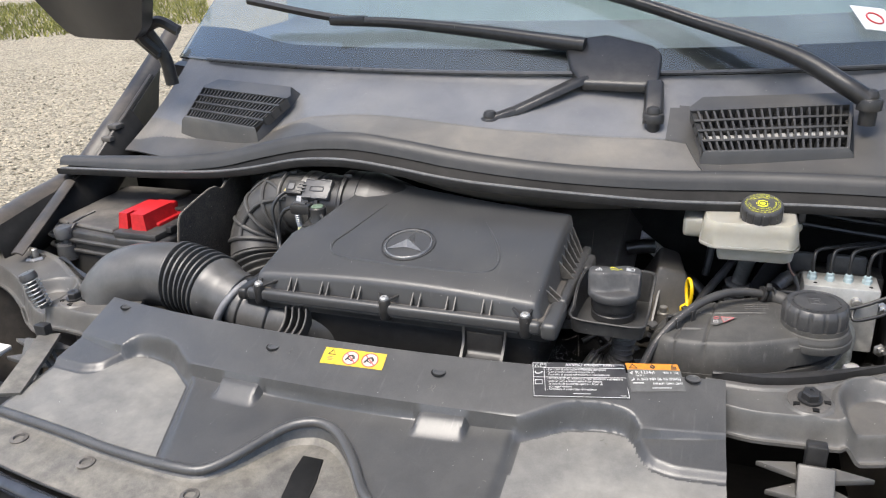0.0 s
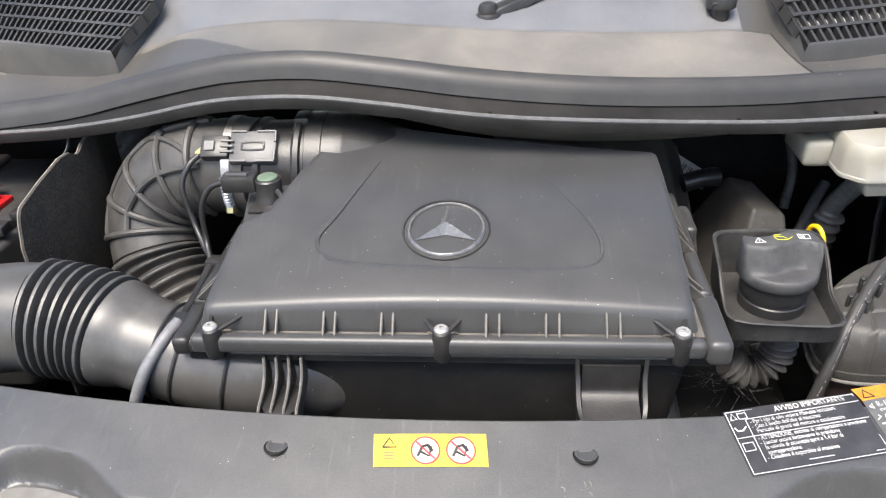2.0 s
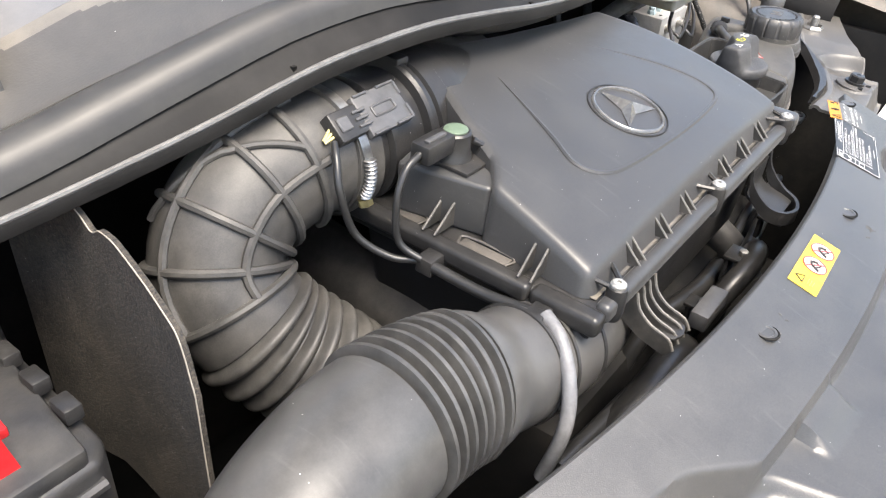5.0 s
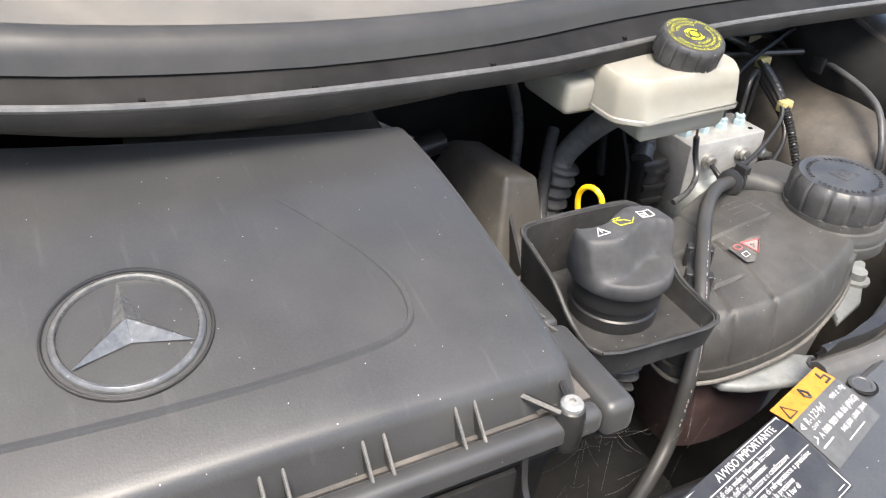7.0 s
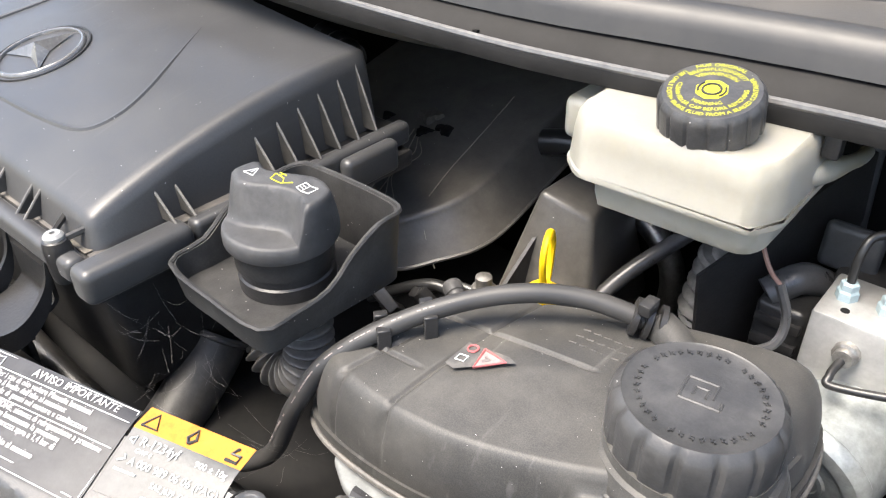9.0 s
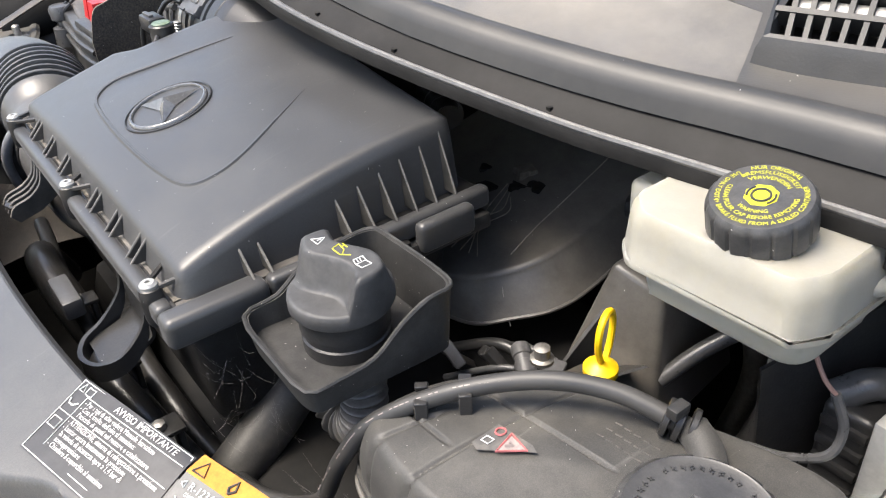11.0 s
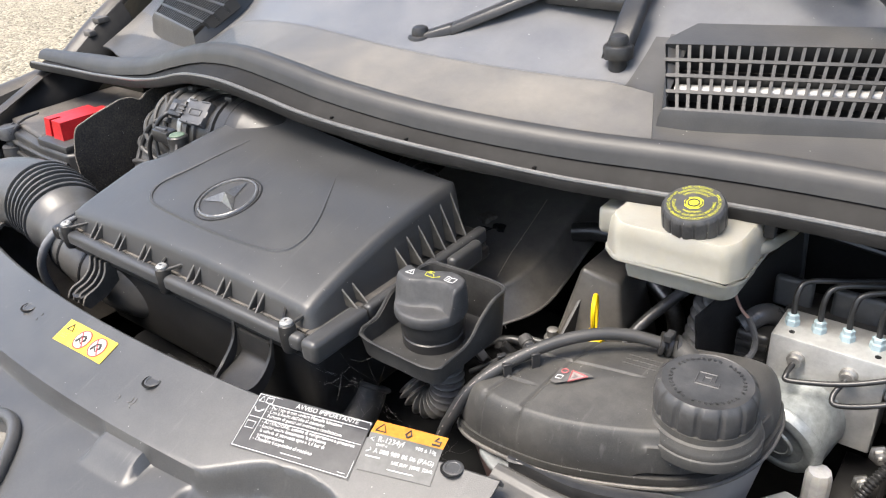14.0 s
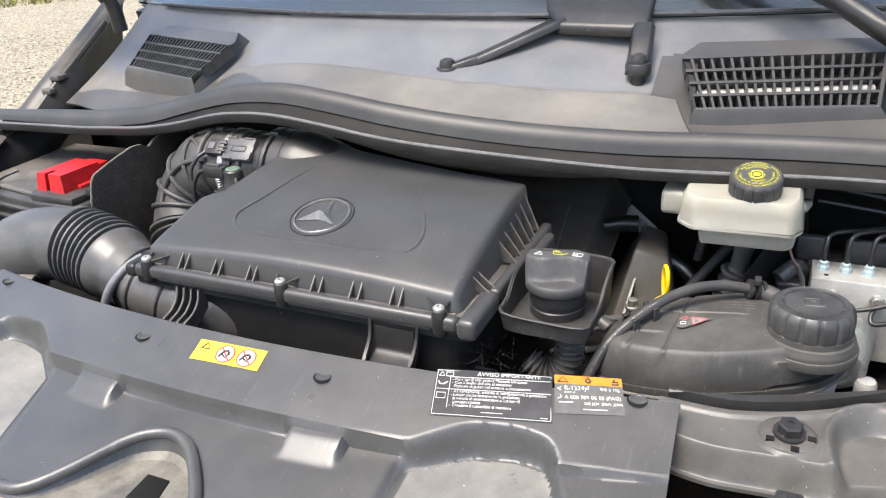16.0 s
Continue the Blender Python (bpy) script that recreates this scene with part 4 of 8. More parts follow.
# ---- engine bay shell ----
def shell():
    # the shell's near-black colour carries the shade low in the bay
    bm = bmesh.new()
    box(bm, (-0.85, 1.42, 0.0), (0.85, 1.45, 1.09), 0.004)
    tagged(part("wall_firewall", bm, "deep"), "firewall behind the engine, shade in its near-black colour", "wall", kind="structure")
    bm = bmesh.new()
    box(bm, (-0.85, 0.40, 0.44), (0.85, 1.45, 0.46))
    tagged(part("floor", bm, "deep"), "underbody tray below the engine, shade in its near-black colour", "floor", kind="structure")
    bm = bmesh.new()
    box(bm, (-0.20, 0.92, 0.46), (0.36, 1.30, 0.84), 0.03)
    tagged(part("engine_block", bm, "deep"), "grimy engine block deep in the bay, shade in its near-black colour", "engine")
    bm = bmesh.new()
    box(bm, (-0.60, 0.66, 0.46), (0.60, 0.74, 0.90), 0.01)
    tagged(part("radiator_pack", bm, "deep"), "radiator behind the front cover, shade in its near-black colour", "radiator")
    for s, name in ((-1, "wall_left"), (1, "wall_right")):
        bm = bmesh.new()

        def f(u, v):
            y = lerp(0.86 if s < 0 else 1.03, 1.36, u)
            x = lerp(0.665, 0.84, v ** 0.8) - 0.02 * math.sin(math.pi * u)
            z = lerp(0.62, 0.93 + 0.05 * u, v) + 0.012 * math.sin(9 * u + 3 * v)
            if s > 0:
                x = line([(0, 0.655), (0.55, 0.695), (0.72, 0.730), (1, 0.84)], v) + 0.006 * math.sin(7 * u)
                z = line([(0, 0.62), (0.55, 0.900), (0.72, 0.945), (1, 0.965)], v) + 0.04 * u * v + 0.004 * math.sin(11 * u + 3 * v)
            return Vector((s * x, y, z))

        sheet(bm, 30, 20, f, 0.004)
        tagged(part(name, bm, "inner"), "dusty dark inner wing panel", "wall", kind="structure")
    for x, name in ((-0.845, "wall_outer_left"), (0.845, "wall_outer_right")):
        bm = bmesh.new()
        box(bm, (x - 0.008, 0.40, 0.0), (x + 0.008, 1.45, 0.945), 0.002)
        tagged(part(name, bm, "deep"), "wheel arch wall, shade in its near-black colour", "wall", kind="structure")
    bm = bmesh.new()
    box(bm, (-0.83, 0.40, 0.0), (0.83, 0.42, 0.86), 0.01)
    tagged(part("bumper_beam", bm, "deep"), "front beam behind the grille, shade in its near-black colour", "bumper")


shell()


# ---- radiator cover at the front ----
WAVE = [(-0.46, 0.652), (-0.33, 0.636), (-0.238, 0.622), (-0.143, 0.614), (-0.10, 0.616), (-0.07, 0.655), (-0.045, 0.705), (-0.01, 0.722), (0.02, 0.714), (0.06, 0.675), (0.095, 0.625), (0.14, 0.612), (0.24, 0.622), (0.33, 0.636), (0.46, 0.652)]


def wave_y(x):
    return soft(WAVE, x, 0.012)


ARCH = [(0.19, 0.762), (0.22, 0.765), (0.245, 0.784), (0.275, 0.806), (0.315, 0.816), (0.345, 0.816), (0.358, 0.803), (0.372, 0.768), (0.40, 0.760), (0.46, 0.766)]


def cover_z(x, y):
    ax = abs(x)
    w = y - 0.3 * x * x
    deck = 0.988 - 0.32 * max(0, 0.838 - w) - 0.08 * x * x
    plateau = 0.941 - 0.13 * (0.755 - w)
    recess = 0.932 - 0.06 * (0.79 - w)
    # central plateau in front of the crease, narrowing forwards
    front = step(0.7575, 0.7530, w)
    z = lerp(deck, plateau, front)
    # sloping pads on the crease
    pad = step(0.104, 0.112, ax) * step(0.172, 0.164, ax) * step(0.722, 0.727, w) * front
    z += pad * lerp(0.0, 0.012, step(0.722, 0.752, w))
    # side recesses with an arched back
    edge = 0.222 - (0.42 * max(0, 0.755 - w) if x < 0 else 0)
    arch = soft(ARCH, ax, 0.008)
    slope = (soft(ARCH, ax + 0.004, 0.008) - soft(ARCH, ax - 0.004, 0.008)) / 0.008
    d = (arch - y) / math.sqrt(1 + slope * slope)
    rec = step(edge - 0.006, edge + 0.007, ax) * step(-0.002, 0.009, d)
    z = lerp(z, recess, rec)
    # low ledge in front of the fold
    z = lerp(z, 0.914 - 0.15 * max(0, 0.60 - y), step(wave_y(x) + 0.004, wave_y(x) - 0.008, y))
    return z


def cover():
    t = thing("radiator_cover", "black plastic radiator cover with pressed pockets, dusty", "engine cover", (0, 0.75, 0.93))
    bm = bmesh.new()

    def f(u, v):
        x = lerp(-0.455, 0.447 + 0.016 * v, u)
        yb = 0.838 + 0.3 * x * x
        y = lerp(yb, 0.545 + 0.22 * x * x, v)
        z = cover_z(x, y) - 0.010 * (1 - step(0.0, 0.018, v))
        return Vector((x, y, z))

    sheet(bm, 300, 150, f, 0.003)
    panel = part("panel", bm, "cover", t)
    # the trodden floors of the pockets hold more dust than the deck
    panel.data.materials.append(M["coverfloor"])
    for p in panel.data.polygons:
        q = p.center + t.location
        if q.x > 0.232 and p.normal.z > 0.9 and q.y < soft(ARCH, abs(q.x), 0.008) - 0.012 and q.z < 0.948:
            p.material_index = 1
    bm = bmesh.new()

    def dust(u, v):
        x = -0.30
        for k in range(8):
            low, high = wave_y(x) - 0.002, soft(ARCH, abs(x), 0.008) - 0.013
            y = lerp(low, max(low, high), v)
            edge = -0.232 + 0.42 * max(0, 0.755 - y + 0.3 * x * x)
            x = lerp(edge, -0.450, u)
        return Vector((x, y, cover_z(x, y) + 0.0006))

    sheet(bm, 90, 60, dust, 0.0004)
    part("pocket_floor", bm, "coverfloor", t, "dusty pocket floor")
    bm = bmesh.new()

    def g(u, v):
        x = lerp(-0.452, 0.440, u)
        y = lerp(wave_y(x) - 0.004, 0.546 + 0.22 * x * x, v)
        return Vector((x, y, cover_z(x, y) + 0.0012))

    sheet(bm, 160, 24, g, 0.0008)
    part("front_ledge", bm, "ledge", t, "dirt-stained front ledge")
    bm = bmesh.new()
    tube(bm, [(x, wave_y(x) + 0.002, cover_z(x, wave_y(x) + 0.014) + 0.001) for x in np.linspace(-0.45, 0.44, 70)], 0.0062, 10, 2)
    part("fold", bm, "cover", t, "rounded raised fold")
    for x, y in ((-0.411, 0.872), (-0.117, 0.811), (0.117, 0.810), (0.411, 0.881)):
        z = cover_z(x, y)
        bm = bmesh.new()
        lathe(bm, [(0.0086, z - 0.004), (0.0086, z + 0.0006), (0.0080, z + 0.0011), (0.0060, z + 0.0012), (0.0054, z + 0.0007), (0.002, z + 0.0007)], Matrix.Translation((x, y, 0)), 24)
        clip = part("clip", bm, "cover", t)
        # dark crescent laid on the cover as the clip's shade
        bm = bmesh.new()
        tube(bm, [(x + 0.0090 * math.cos(a), y + 0.0090 * math.sin(a), z + 0.0006) for a in np.linspace(radians(150), radians(350), 18)], lambda s: 0.0003 + 0.0010 * math.sin(math.pi * s), 6, 1)
        part("clip_shade", bm, "deep", clip, "near-black crescent painting the shade below the clip's edge")
    for x, y in ((-0.375, 0.617), (-0.256, 0.602), (-0.10, 0.590), (0.12, 0.590), (0.26, 0.602)):
        z = cover_z(x, y)
        bm = bmesh.new()
        lathe(bm, [(0.011, z - 0.003), (0.011, z + 0.003), (0.007, z + 0.004), (0.006, z + 0.001), (0.002, z + 0.001)], Matrix.Translation((x, y, 0)), 20)
        part("screw", bm, "dusty", t, "dusty screw in the front ledge")
    # slot of the catch
    bm = bmesh.new()
    prism(bm, [(0.004, 0.60), (0.036, 0.60), (0.026, 0.650), (0.016, 0.687), (-0.012, 0.687), (-0.008, 0.655)], 0.90, 0.9165, 0.002)
    part("catch_slot", bm, "deep", t, "dark slot of the bonnet catch")
    return t


radiator_cover = cover()


def scuffs():
    """Fine pale scratches that handling has left on the cover."""
    rng = random.Random(21)
    spots = [(0.112, 0.786, 4), (-0.100, 0.806, 3), (0.33, 0.785, 2), (0.20, 0.68, 2)]
    for cx, cy, n in spots:
        for k in range(n):
            a = rng.uniform(0, 3.1)
            length = rng.uniform(0.003, 0.010)
            x, y = cx + rng.uniform(-0.012, 0.012), cy + rng.uniform(-0.008, 0.008)
            pts = []
            for j in range(5):
                q = (j / 4 - 0.5) * length
                px, py = x + q * math.cos(a + 0.3 * j), y + q * math.sin(a + 0.3 * j)
                pts.append((px, py, cover_z(px, py) + 0.0002))
            bm = bmesh.new()
            tube(bm, pts, 0.00045, 4, 3)
            part("scuff", bm, "edge", radiator_cover, "fine pale scuff")


scuffs()


def grille():
    t = thing("front_grille", "dark glossy front grille bars below the cover", "grille", (0, 0.5, 0.85))
    for k in range(5):
        bm = bmesh.new()
        pts = [(x, 0.535 - k * 0.028 + 0.26 * x * x, 0.893 - k * 0.030 - 0.02 * x * x) for x in np.linspace(-0.62, 0.62, 15)]
        tube(bm, pts, 0.010, 10, 2)
        part("bar", bm, "gloss", t)
    # near-black sheet paints the shade behind the bars
    bm = bmesh.new()
    sheet(bm, 20, 2, lambda u, v: Vector((lerp(-0.6, 0.6, u), 0.56 - 0.10 * v + 0.24 * lerp(-0.6, 0.6, u) ** 2, 0.885 - 0.13 * v)), 0.003)
    part("backing", bm, "deep", t)


grille()


def side_panel(s):
    """The plastic carrier beside the radiator cover."""
    side = "right" if s > 0 else "left"
    t = thing("headlamp_carrier", "grey-black plastic headlamp carrier with a bolt and slots", "carrier panel", (s * 0.6, 0.93, 0.94), "headlamp carriers")
    BACK = [(0.42, 0.926), (0.49, 0.923), (0.55, 0.943), (0.62, 0.984), (0.68, 1.024), (0.74, 1.045), (0.84, 1.065)]
    FRONT = [(0.42, 0.868), (0.453, 0.860), (0.48, 0.855), (0.53, 0.860), (0.576, 0.862), (0.62, 0.872), (0.67, 0.905), (0.74, 0.945), (0.84, 0.985)]

    def height(x, y):
        z = 0.950
        b, f = soft(BACK, x, 0.02), soft(FRONT, x, 0.015)
        # rounded back edge, boss of the bolt, open recess with a rim
        z += 0.003 * step(b - 0.016, b - 0.010, y) - 0.004 * step(b - 0.005, b, y)
        r = math.hypot(x - 0.54, y - 0.898)
        z += 0.003 * step(0.028, 0.024, r)
        r = math.hypot(x - 0.618, (y - 0.912) * (0.85 if y > 0.912 else 0.5))
        z += 0.004 * step(0.054, 0.047, r)
        z -= 0.022 * step(0.047, 0.032, r)
        z -= 0.03 * step(f + 0.012, f, y)
        z += 0.006 * step(0.66, 0.70, x)
        return z

    bm = bmesh.new()

    def f(u, v):
        x = lerp(0.425, 0.84, u)
        y = lerp(soft(BACK, x, 0.02), soft(FRONT, x, 0.015) - 0.004, v)
        return Vector((s * x, y, height(x, y)))

    sheet(bm, 210, 110, f, 0.004)
    part("panel", bm, "carrier", t)
    m = Matrix.Translation((s * 0.54, 0.898, 0.953)) @ Euler((radians(6), 0, 0.3)).to_matrix().to_4x4()
    bm = bmesh.new()
    lathe(bm, [(0.024, -0.004), (0.024, 0.001), (0.020, 0.003), (0.013, 0.003)], m, 32)
    washer = part("washer", bm, "dusty", t, "slotted round washer")
    bm = bmesh.new()
    lathe(bm, [(0.0135, 0.002), (0.0135, 0.006)], m, 28)
    lathe(bm, [(0.0105, 0.006), (0.0105, 0.014), (0.009, 0.0155), (0.003, 0.0156), (0.003, 0.0145)], m, 6)
    part("hex_bolt", bm, "black", t, "black plastic hexagon bolt", 20)
    for a in (200, 270, 340):
        p = m @ Vector((0.0185 * math.cos(radians(a)), 0.0185 * math.sin(radians(a)), 0.0032))
        bm = bmesh.new()
        box(bm, (p.x - 0.0035, p.y - 0.003, p.z - 0.002), (p.x + 0.0035, p.y + 0.003, p.z + 0.0006))
        part("slot", bm, "deep", t)
    bm = bmesh.new()
    box(bm, (s * 0.610 - 0.011, 0.902, 0.920), (s * 0.610 + 0.011, 0.922, 0.9318), 0.001)
    part("square_hole", bm, "deep", t, "square dark hole in a recess")
    # rubber strip along the back edge
    bm = bmesh.new()
    wide = [(0.43, 0.004), (0.48, 0.012), (0.55, 0.016), (0.62, 0.010), (0.69, 0.002)]
    sheet(bm, 40, 3, lambda u, v: Vector((s * lerp(0.432, 0.690, u), soft(BACK, lerp(0.432, 0.690, u), 0.02) + v * line(wide, lerp(0.432, 0.690, u)), 0.9485 + 0.0015 * (v > 0.8))), 0.012)
    part("edge_strip", bm, "black", t, "black stepped back edge")
    # struts that hang below towards the headlamp
    if s < 0:
        bm = bmesh.new()
        sheet(bm, 6, 16, lambda u, v: Vector((lerp(-0.538, -0.463, v) + lerp(-0.014, 0.018, u) + 0.010 * math.sin(v * 3), lerp(0.825, 0.675, v) + 0.012 * u, 0.927 + 0.008 * math.sin(v * math.pi))), 0.006)
        part("strap", bm, "ledge", t, "pale dusty strap")
        for k in range(5):
            v = 0.12 + 0.19 * k
            bm = bmesh.new()
            tube(bm, [(lerp(-0.538, -0.463, v) + 0.012, lerp(0.825, 0.675, v) + 0.004, 0.918), (lerp(-0.500, -0.415, v), lerp(0.825, 0.69, v + 0.1), 0.905)], 0.003, 6, 2)
            part("brace_rib", bm, "black", t)
    bm = bmesh.new()
    sub = bmesh.new()
    box(sub, (s * 0.545 - 0.019, -0.006, -0.18), (s * 0.545 + 0.019, 0.006, 0.0), 0.003, 2, Matrix.Translation((0, 0.815, 0.925)) @ Euler((radians(-32), 0, 0)).to_matrix().to_4x4())
    merge(bm, sub)
    part("strut", bm, "carrier", t)
    for k in (-1, 1):
        bm = bmesh.new()
        prism(bm, [(s * 0.545 + k * 0.018, 0.836), (s * 0.545 + k * 0.06, 0.826), (s * 0.545 + k * 0.018, 0.812)], 0.905, 0.912, 0.001)
        part("fin", bm, "carrier", t)
        bm = bmesh.new()
        prism(bm, [(s * 0.545 + k * 0.018, 0.816), (s * 0.545 + k * 0.05, 0.795), (s * 0.545 + k * 0.018, 0.79)], 0.892, 0.899, 0.001)
        part("fin", bm, "carrier", t)
    bm = bmesh.new()
    box(bm, (s * 0.545 - 0.011, 0.822, 0.91), (s * 0.545 + 0.011, 0.838, 0.944), 0.003)
    part("latch", bm, "black", t)
    # headlamp body below, its darkness painted by the near-black colour
    bm = bmesh.new()
    box(bm, (min(s * 0.50, s * 0.82), 0.60, 0.62), (max(s * 0.50, s * 0.82), 0.80, 0.86), 0.03)
    lamp = part("headlamp", bm, "deep")
    bm = bmesh.new()
    box(bm, (min(s * 0.672, s * 0.785), 0.797, 0.858), (max(s * 0.672, s * 0.785), 0.868, 0.868), 0.004, 2)
    plate = part("top_plate", bm, "paper", lamp, "pale plastic top plate")
    for k in range(3):
        bm = bmesh.new()
        box(bm, (s * (0.685 + 0.028 * k) - 0.006, 0.822, 0.8675), (s * (0.685 + 0.028 * k) + 0.006, 0.850, 0.8688), 0.0005)
        part("mark", bm, "ink_yellow" if k == 1 else "dusty", plate)
    tagged(lamp, "headlamp housing below the carrier, shade in its near-black colour", "headlamp", "headlamps")
    # rubber stop
    t2 = thing("rubber_stop", "round black rubber bonnet stop", "rubber stop", (s * 0.735, 1.07, 0.95), "bonnet stops")
    bm = bmesh.new()
    lathe(bm, [(0.022, 0.930), (0.020, 0.958), (0.012, 0.961), (0.011, 0.968), (0.018, 0.972), (0.019, 0.988), (0.016, 0.993), (0.004, 0.994)], Matrix.Translation((s * 0.735, 1.085, 0)), 28)
    part("stop", bm, "rubber", t2)
    t3 = thing("screw_cup", "pale plastic adjusting screw in a dusty recess", "screw", (s * 0.735, 1.0, 0.94), "adjusting screws")
    bm = bmesh.new()
    lathe(bm, [(0.017, 0.940), (0.017, 0.958), (0.014, 0.962), (0.013, 0.955), (0.003, 0.955)], Matrix.Translation((s * 0.738, 1.012, 0)), 6)
    part("nut", bm, "bolt", t3, "", 20)
    bm = bmesh.new()
    lathe(bm, [(0.006, 0.955), (0.006, 0.975), (0.004, 0.977)], Matrix.Translation((s * 0.738, 1.012, 0)), 12)
    part("stud", bm, "bolt", t3)
    return height


side_panel(1)
side_panel(-1)


def spring_pin():
    t = thing("sprung_pin", "black pin with a steel coil spring on the carrier", "spring pin", (-0.575, 0.865, 0.955))
    m = Matrix.Translation((-0.575, 0.868, 0.950)) @ Euler((radians(4), radians(-14), 0)).to_matrix().to_4x4()
    bm = bmesh.new()
    lathe(bm, [(0.007, 0.0), (0.007, 0.048), (0.013, 0.050), (0.014, 0.055), (0.012, 0.062), (0.004, 0.063)], m, 20)
    part("pin", bm, "rubber", t)
    bm = bmesh.new()
    tube(bm, [m @ Vector((0.012 * math.cos(a), 0.012 * math.sin(a), 0.002 + 0.047 * a / (7 * 2 * math.pi))) for a in np.linspace(0, 14 * math.pi, 113)], 0.0013, 6, 1)
    part("spring", bm, "steel", t, "coiled steel spring")


spring_pin()


# ---- wings and bonnet ----
def wing(s):
    t = thing("front_wing", "dark dusty front wing with a bare inner edge", "car wing", (s * 0.85, 1.2, 0.8), "front wings", kind="structure")
    INNER = [(0.86, 0.835), (1.15, 0.822), (1.25, 0.812), (1.35, 0.802), (1.45, 0.812), (1.62, 0.82)]
    OUTER = [(0.60, 0.70), (0.86, 0.875), (1.15, 0.885), (1.25, 0.865), (1.34, 0.85), (1.50, 0.865), (1.65, 0.86)]
    TOP = [(0.60, 0.90), (0.86, 0.985), (1.0, 1.005), (1.15, 1.03), (1.22, 1.040), (1.275, 1.06), (1.325, 1.105), (1.42, 1.155), (1.50, 1.20), (1.65, 1.30)]
    bm = bmesh.new()

    def f(u, v):
        y = lerp(0.86, 1.62, u)
        xi, xo, zt = soft(INNER, y, 0.02), soft(OUTER, y, 0.04), soft(TOP, y, 0.03)
        if v < 0.5:
            k = v / 0.5
            return Vector((s * lerp(xi, xo, k), y, zt + 0.010 * math.sin(k * math.pi) - 0.012 * (1 - k)))
        k = (v - 0.5) / 0.5
        return Vector((s * (xo + 0.10 * math.sin(k * math.pi / 2)), y, zt - 0.012 - 0.55 * k ** 1.3))

    sheet(bm, 60, 24, f, 0.004)
    part("panel", bm, "wingpaint", t)
    bm = bmesh.new()
    tube(bm, [(s * (soft(INNER, y, 0.02) + 0.004), y, soft(TOP, y, 0.03) - 0.004) for y in np.linspace(1.20, 1.5, 10)], 0.005, 8, 3)
    part("edge", bm, "wingpaint", t)
    # black sheet added where the wing's inner edge throws its shadow
    bm = bmesh.new()
    sheet(bm, 40, 6, lambda u, v: Vector((s * (soft(INNER, lerp(1.0, 1.40, u), 0.02) + 0.002 - 0.030 * math.sin(v * 2.2)), lerp(1.0, 1.40, u), soft(TOP, lerp(1.0, 1.40, u), 0.03) - 0.004 - 0.075 * v)), 0.003)
    part("flange_shade", bm, "flange", t, "black sheet painting the shade under the wing's inner edge")
    for y0, y1 in ((1.31, 1.325), (1.335, 1.36)):
        bm = bmesh.new()
        z = soft(TOP, (y0 + y1) / 2, 0.03)
        box(bm, (s * 0.808 - 0.012, y0, z - 0.004), (s * 0.808 + 0.012, y1, z + 0.006), 0.002)
        part("tab", bm, "dusty", t)


wing(-1)
wing(1)


def wing_brace():
    bm = bmesh.new()
    sheet(bm, 4, 20, lambda u, v: Vector((lerp(-0.815, -0.750, v) + lerp(-0.014, 0.014, u), lerp(1.20, 0.985, v), lerp(1.040, 0.975, v) + 0.004 * math.cos((u - 0.5) * 3))), 0.003)
    tagged(part("wing_brace", bm, "wingpaint"), "narrow dusty steel brace inside the wing", "brace", kind="structure")


wing_brace()


def wing_cable():
    t = thing("wing_cable", "thin grey release cable clipped along the inner wing", "cable", (0.78, 1.25, 1.0))
    bm = bmesh.new()
    tube(bm, [(0.775, 1.40, 1.015), (0.786, 1.345, 1.006), (0.788, 1.256, 1.004), (0.762, 1.165, 0.997), (0.740, 1.125, 0.970), (0.735, 1.112, 0.930)], 0.0036, 10, 8)
    part("sheath", bm, "greyplug", t)
    bm = bmesh.new()
    box(bm, (0.779, 1.247, 0.990), (0.799, 1.266, 1.010), 0.004, 2)
    part("clip", bm, "black", t, "black cable clip")


wing_cable()


def bonnet():
    t = thing("bonnet", "open black bonnet standing over the engine bay", "bonnet", (0, 1.33, 1.4))
    bm = bmesh.new()

    def f(u, v):
        x = lerp(-1.04, 1.04, u)
        ax = abs(x)
        z0 = 1.305 + 0.22 * step(0.70, 0.58, ax) + 0.14 * step(0.86, 1.04, ax) ** 1.5
        s = lerp(z0, 2.30, v)
        return Vector((x, 1.37 - (s - 1.3) * 0.20 + 0.05 * step(0.7, 0.95, ax), s))

    sheet(bm, 80, 24, f, 0.035)
    part("panel", bm, "paint", t)
    for s in (-1, 1):
        bm = bmesh.new()
        tube(bm, [(s * 0.715, 1.44, 1.19), (s * 0.72, 1.435, 1.25), (s * 0.735, 1.41, 1.31), (s * 0.74, 1.36, 1.40)], 0.014, 10, 6)
        hinge = part("hinge", bm, "black", t, "black steel hinge")
        bm = bmesh.new()
        tube(bm, [(s * 0.66, 1.42, 1.305), (s * 0.70, 1.41, 1.325), (s * 0.74, 1.40, 1.30), (s * 0.72, 1.42, 1.26)], 0.012, 8, 6)
        part("hinge_arm", bm, "black", t)
        bm = bmesh.new()
        tube(bm, [(s * 0.72, 1.42, 1.25), (s * 0.80, 1.37, 1.36), (s * 0.92, 1.30, 1.55)], 0.008, 8, 4)
        part("stay", bm, "black", t)


bonnet()

# ---- air filter box ----
def lid_left(v):
    """Left border of the crown from front to back."""
    return line([(0, -0.200), (0.38, -0.191), (0.46, -0.167), (0.70, -0.143), (1.0, -0.108)], v)


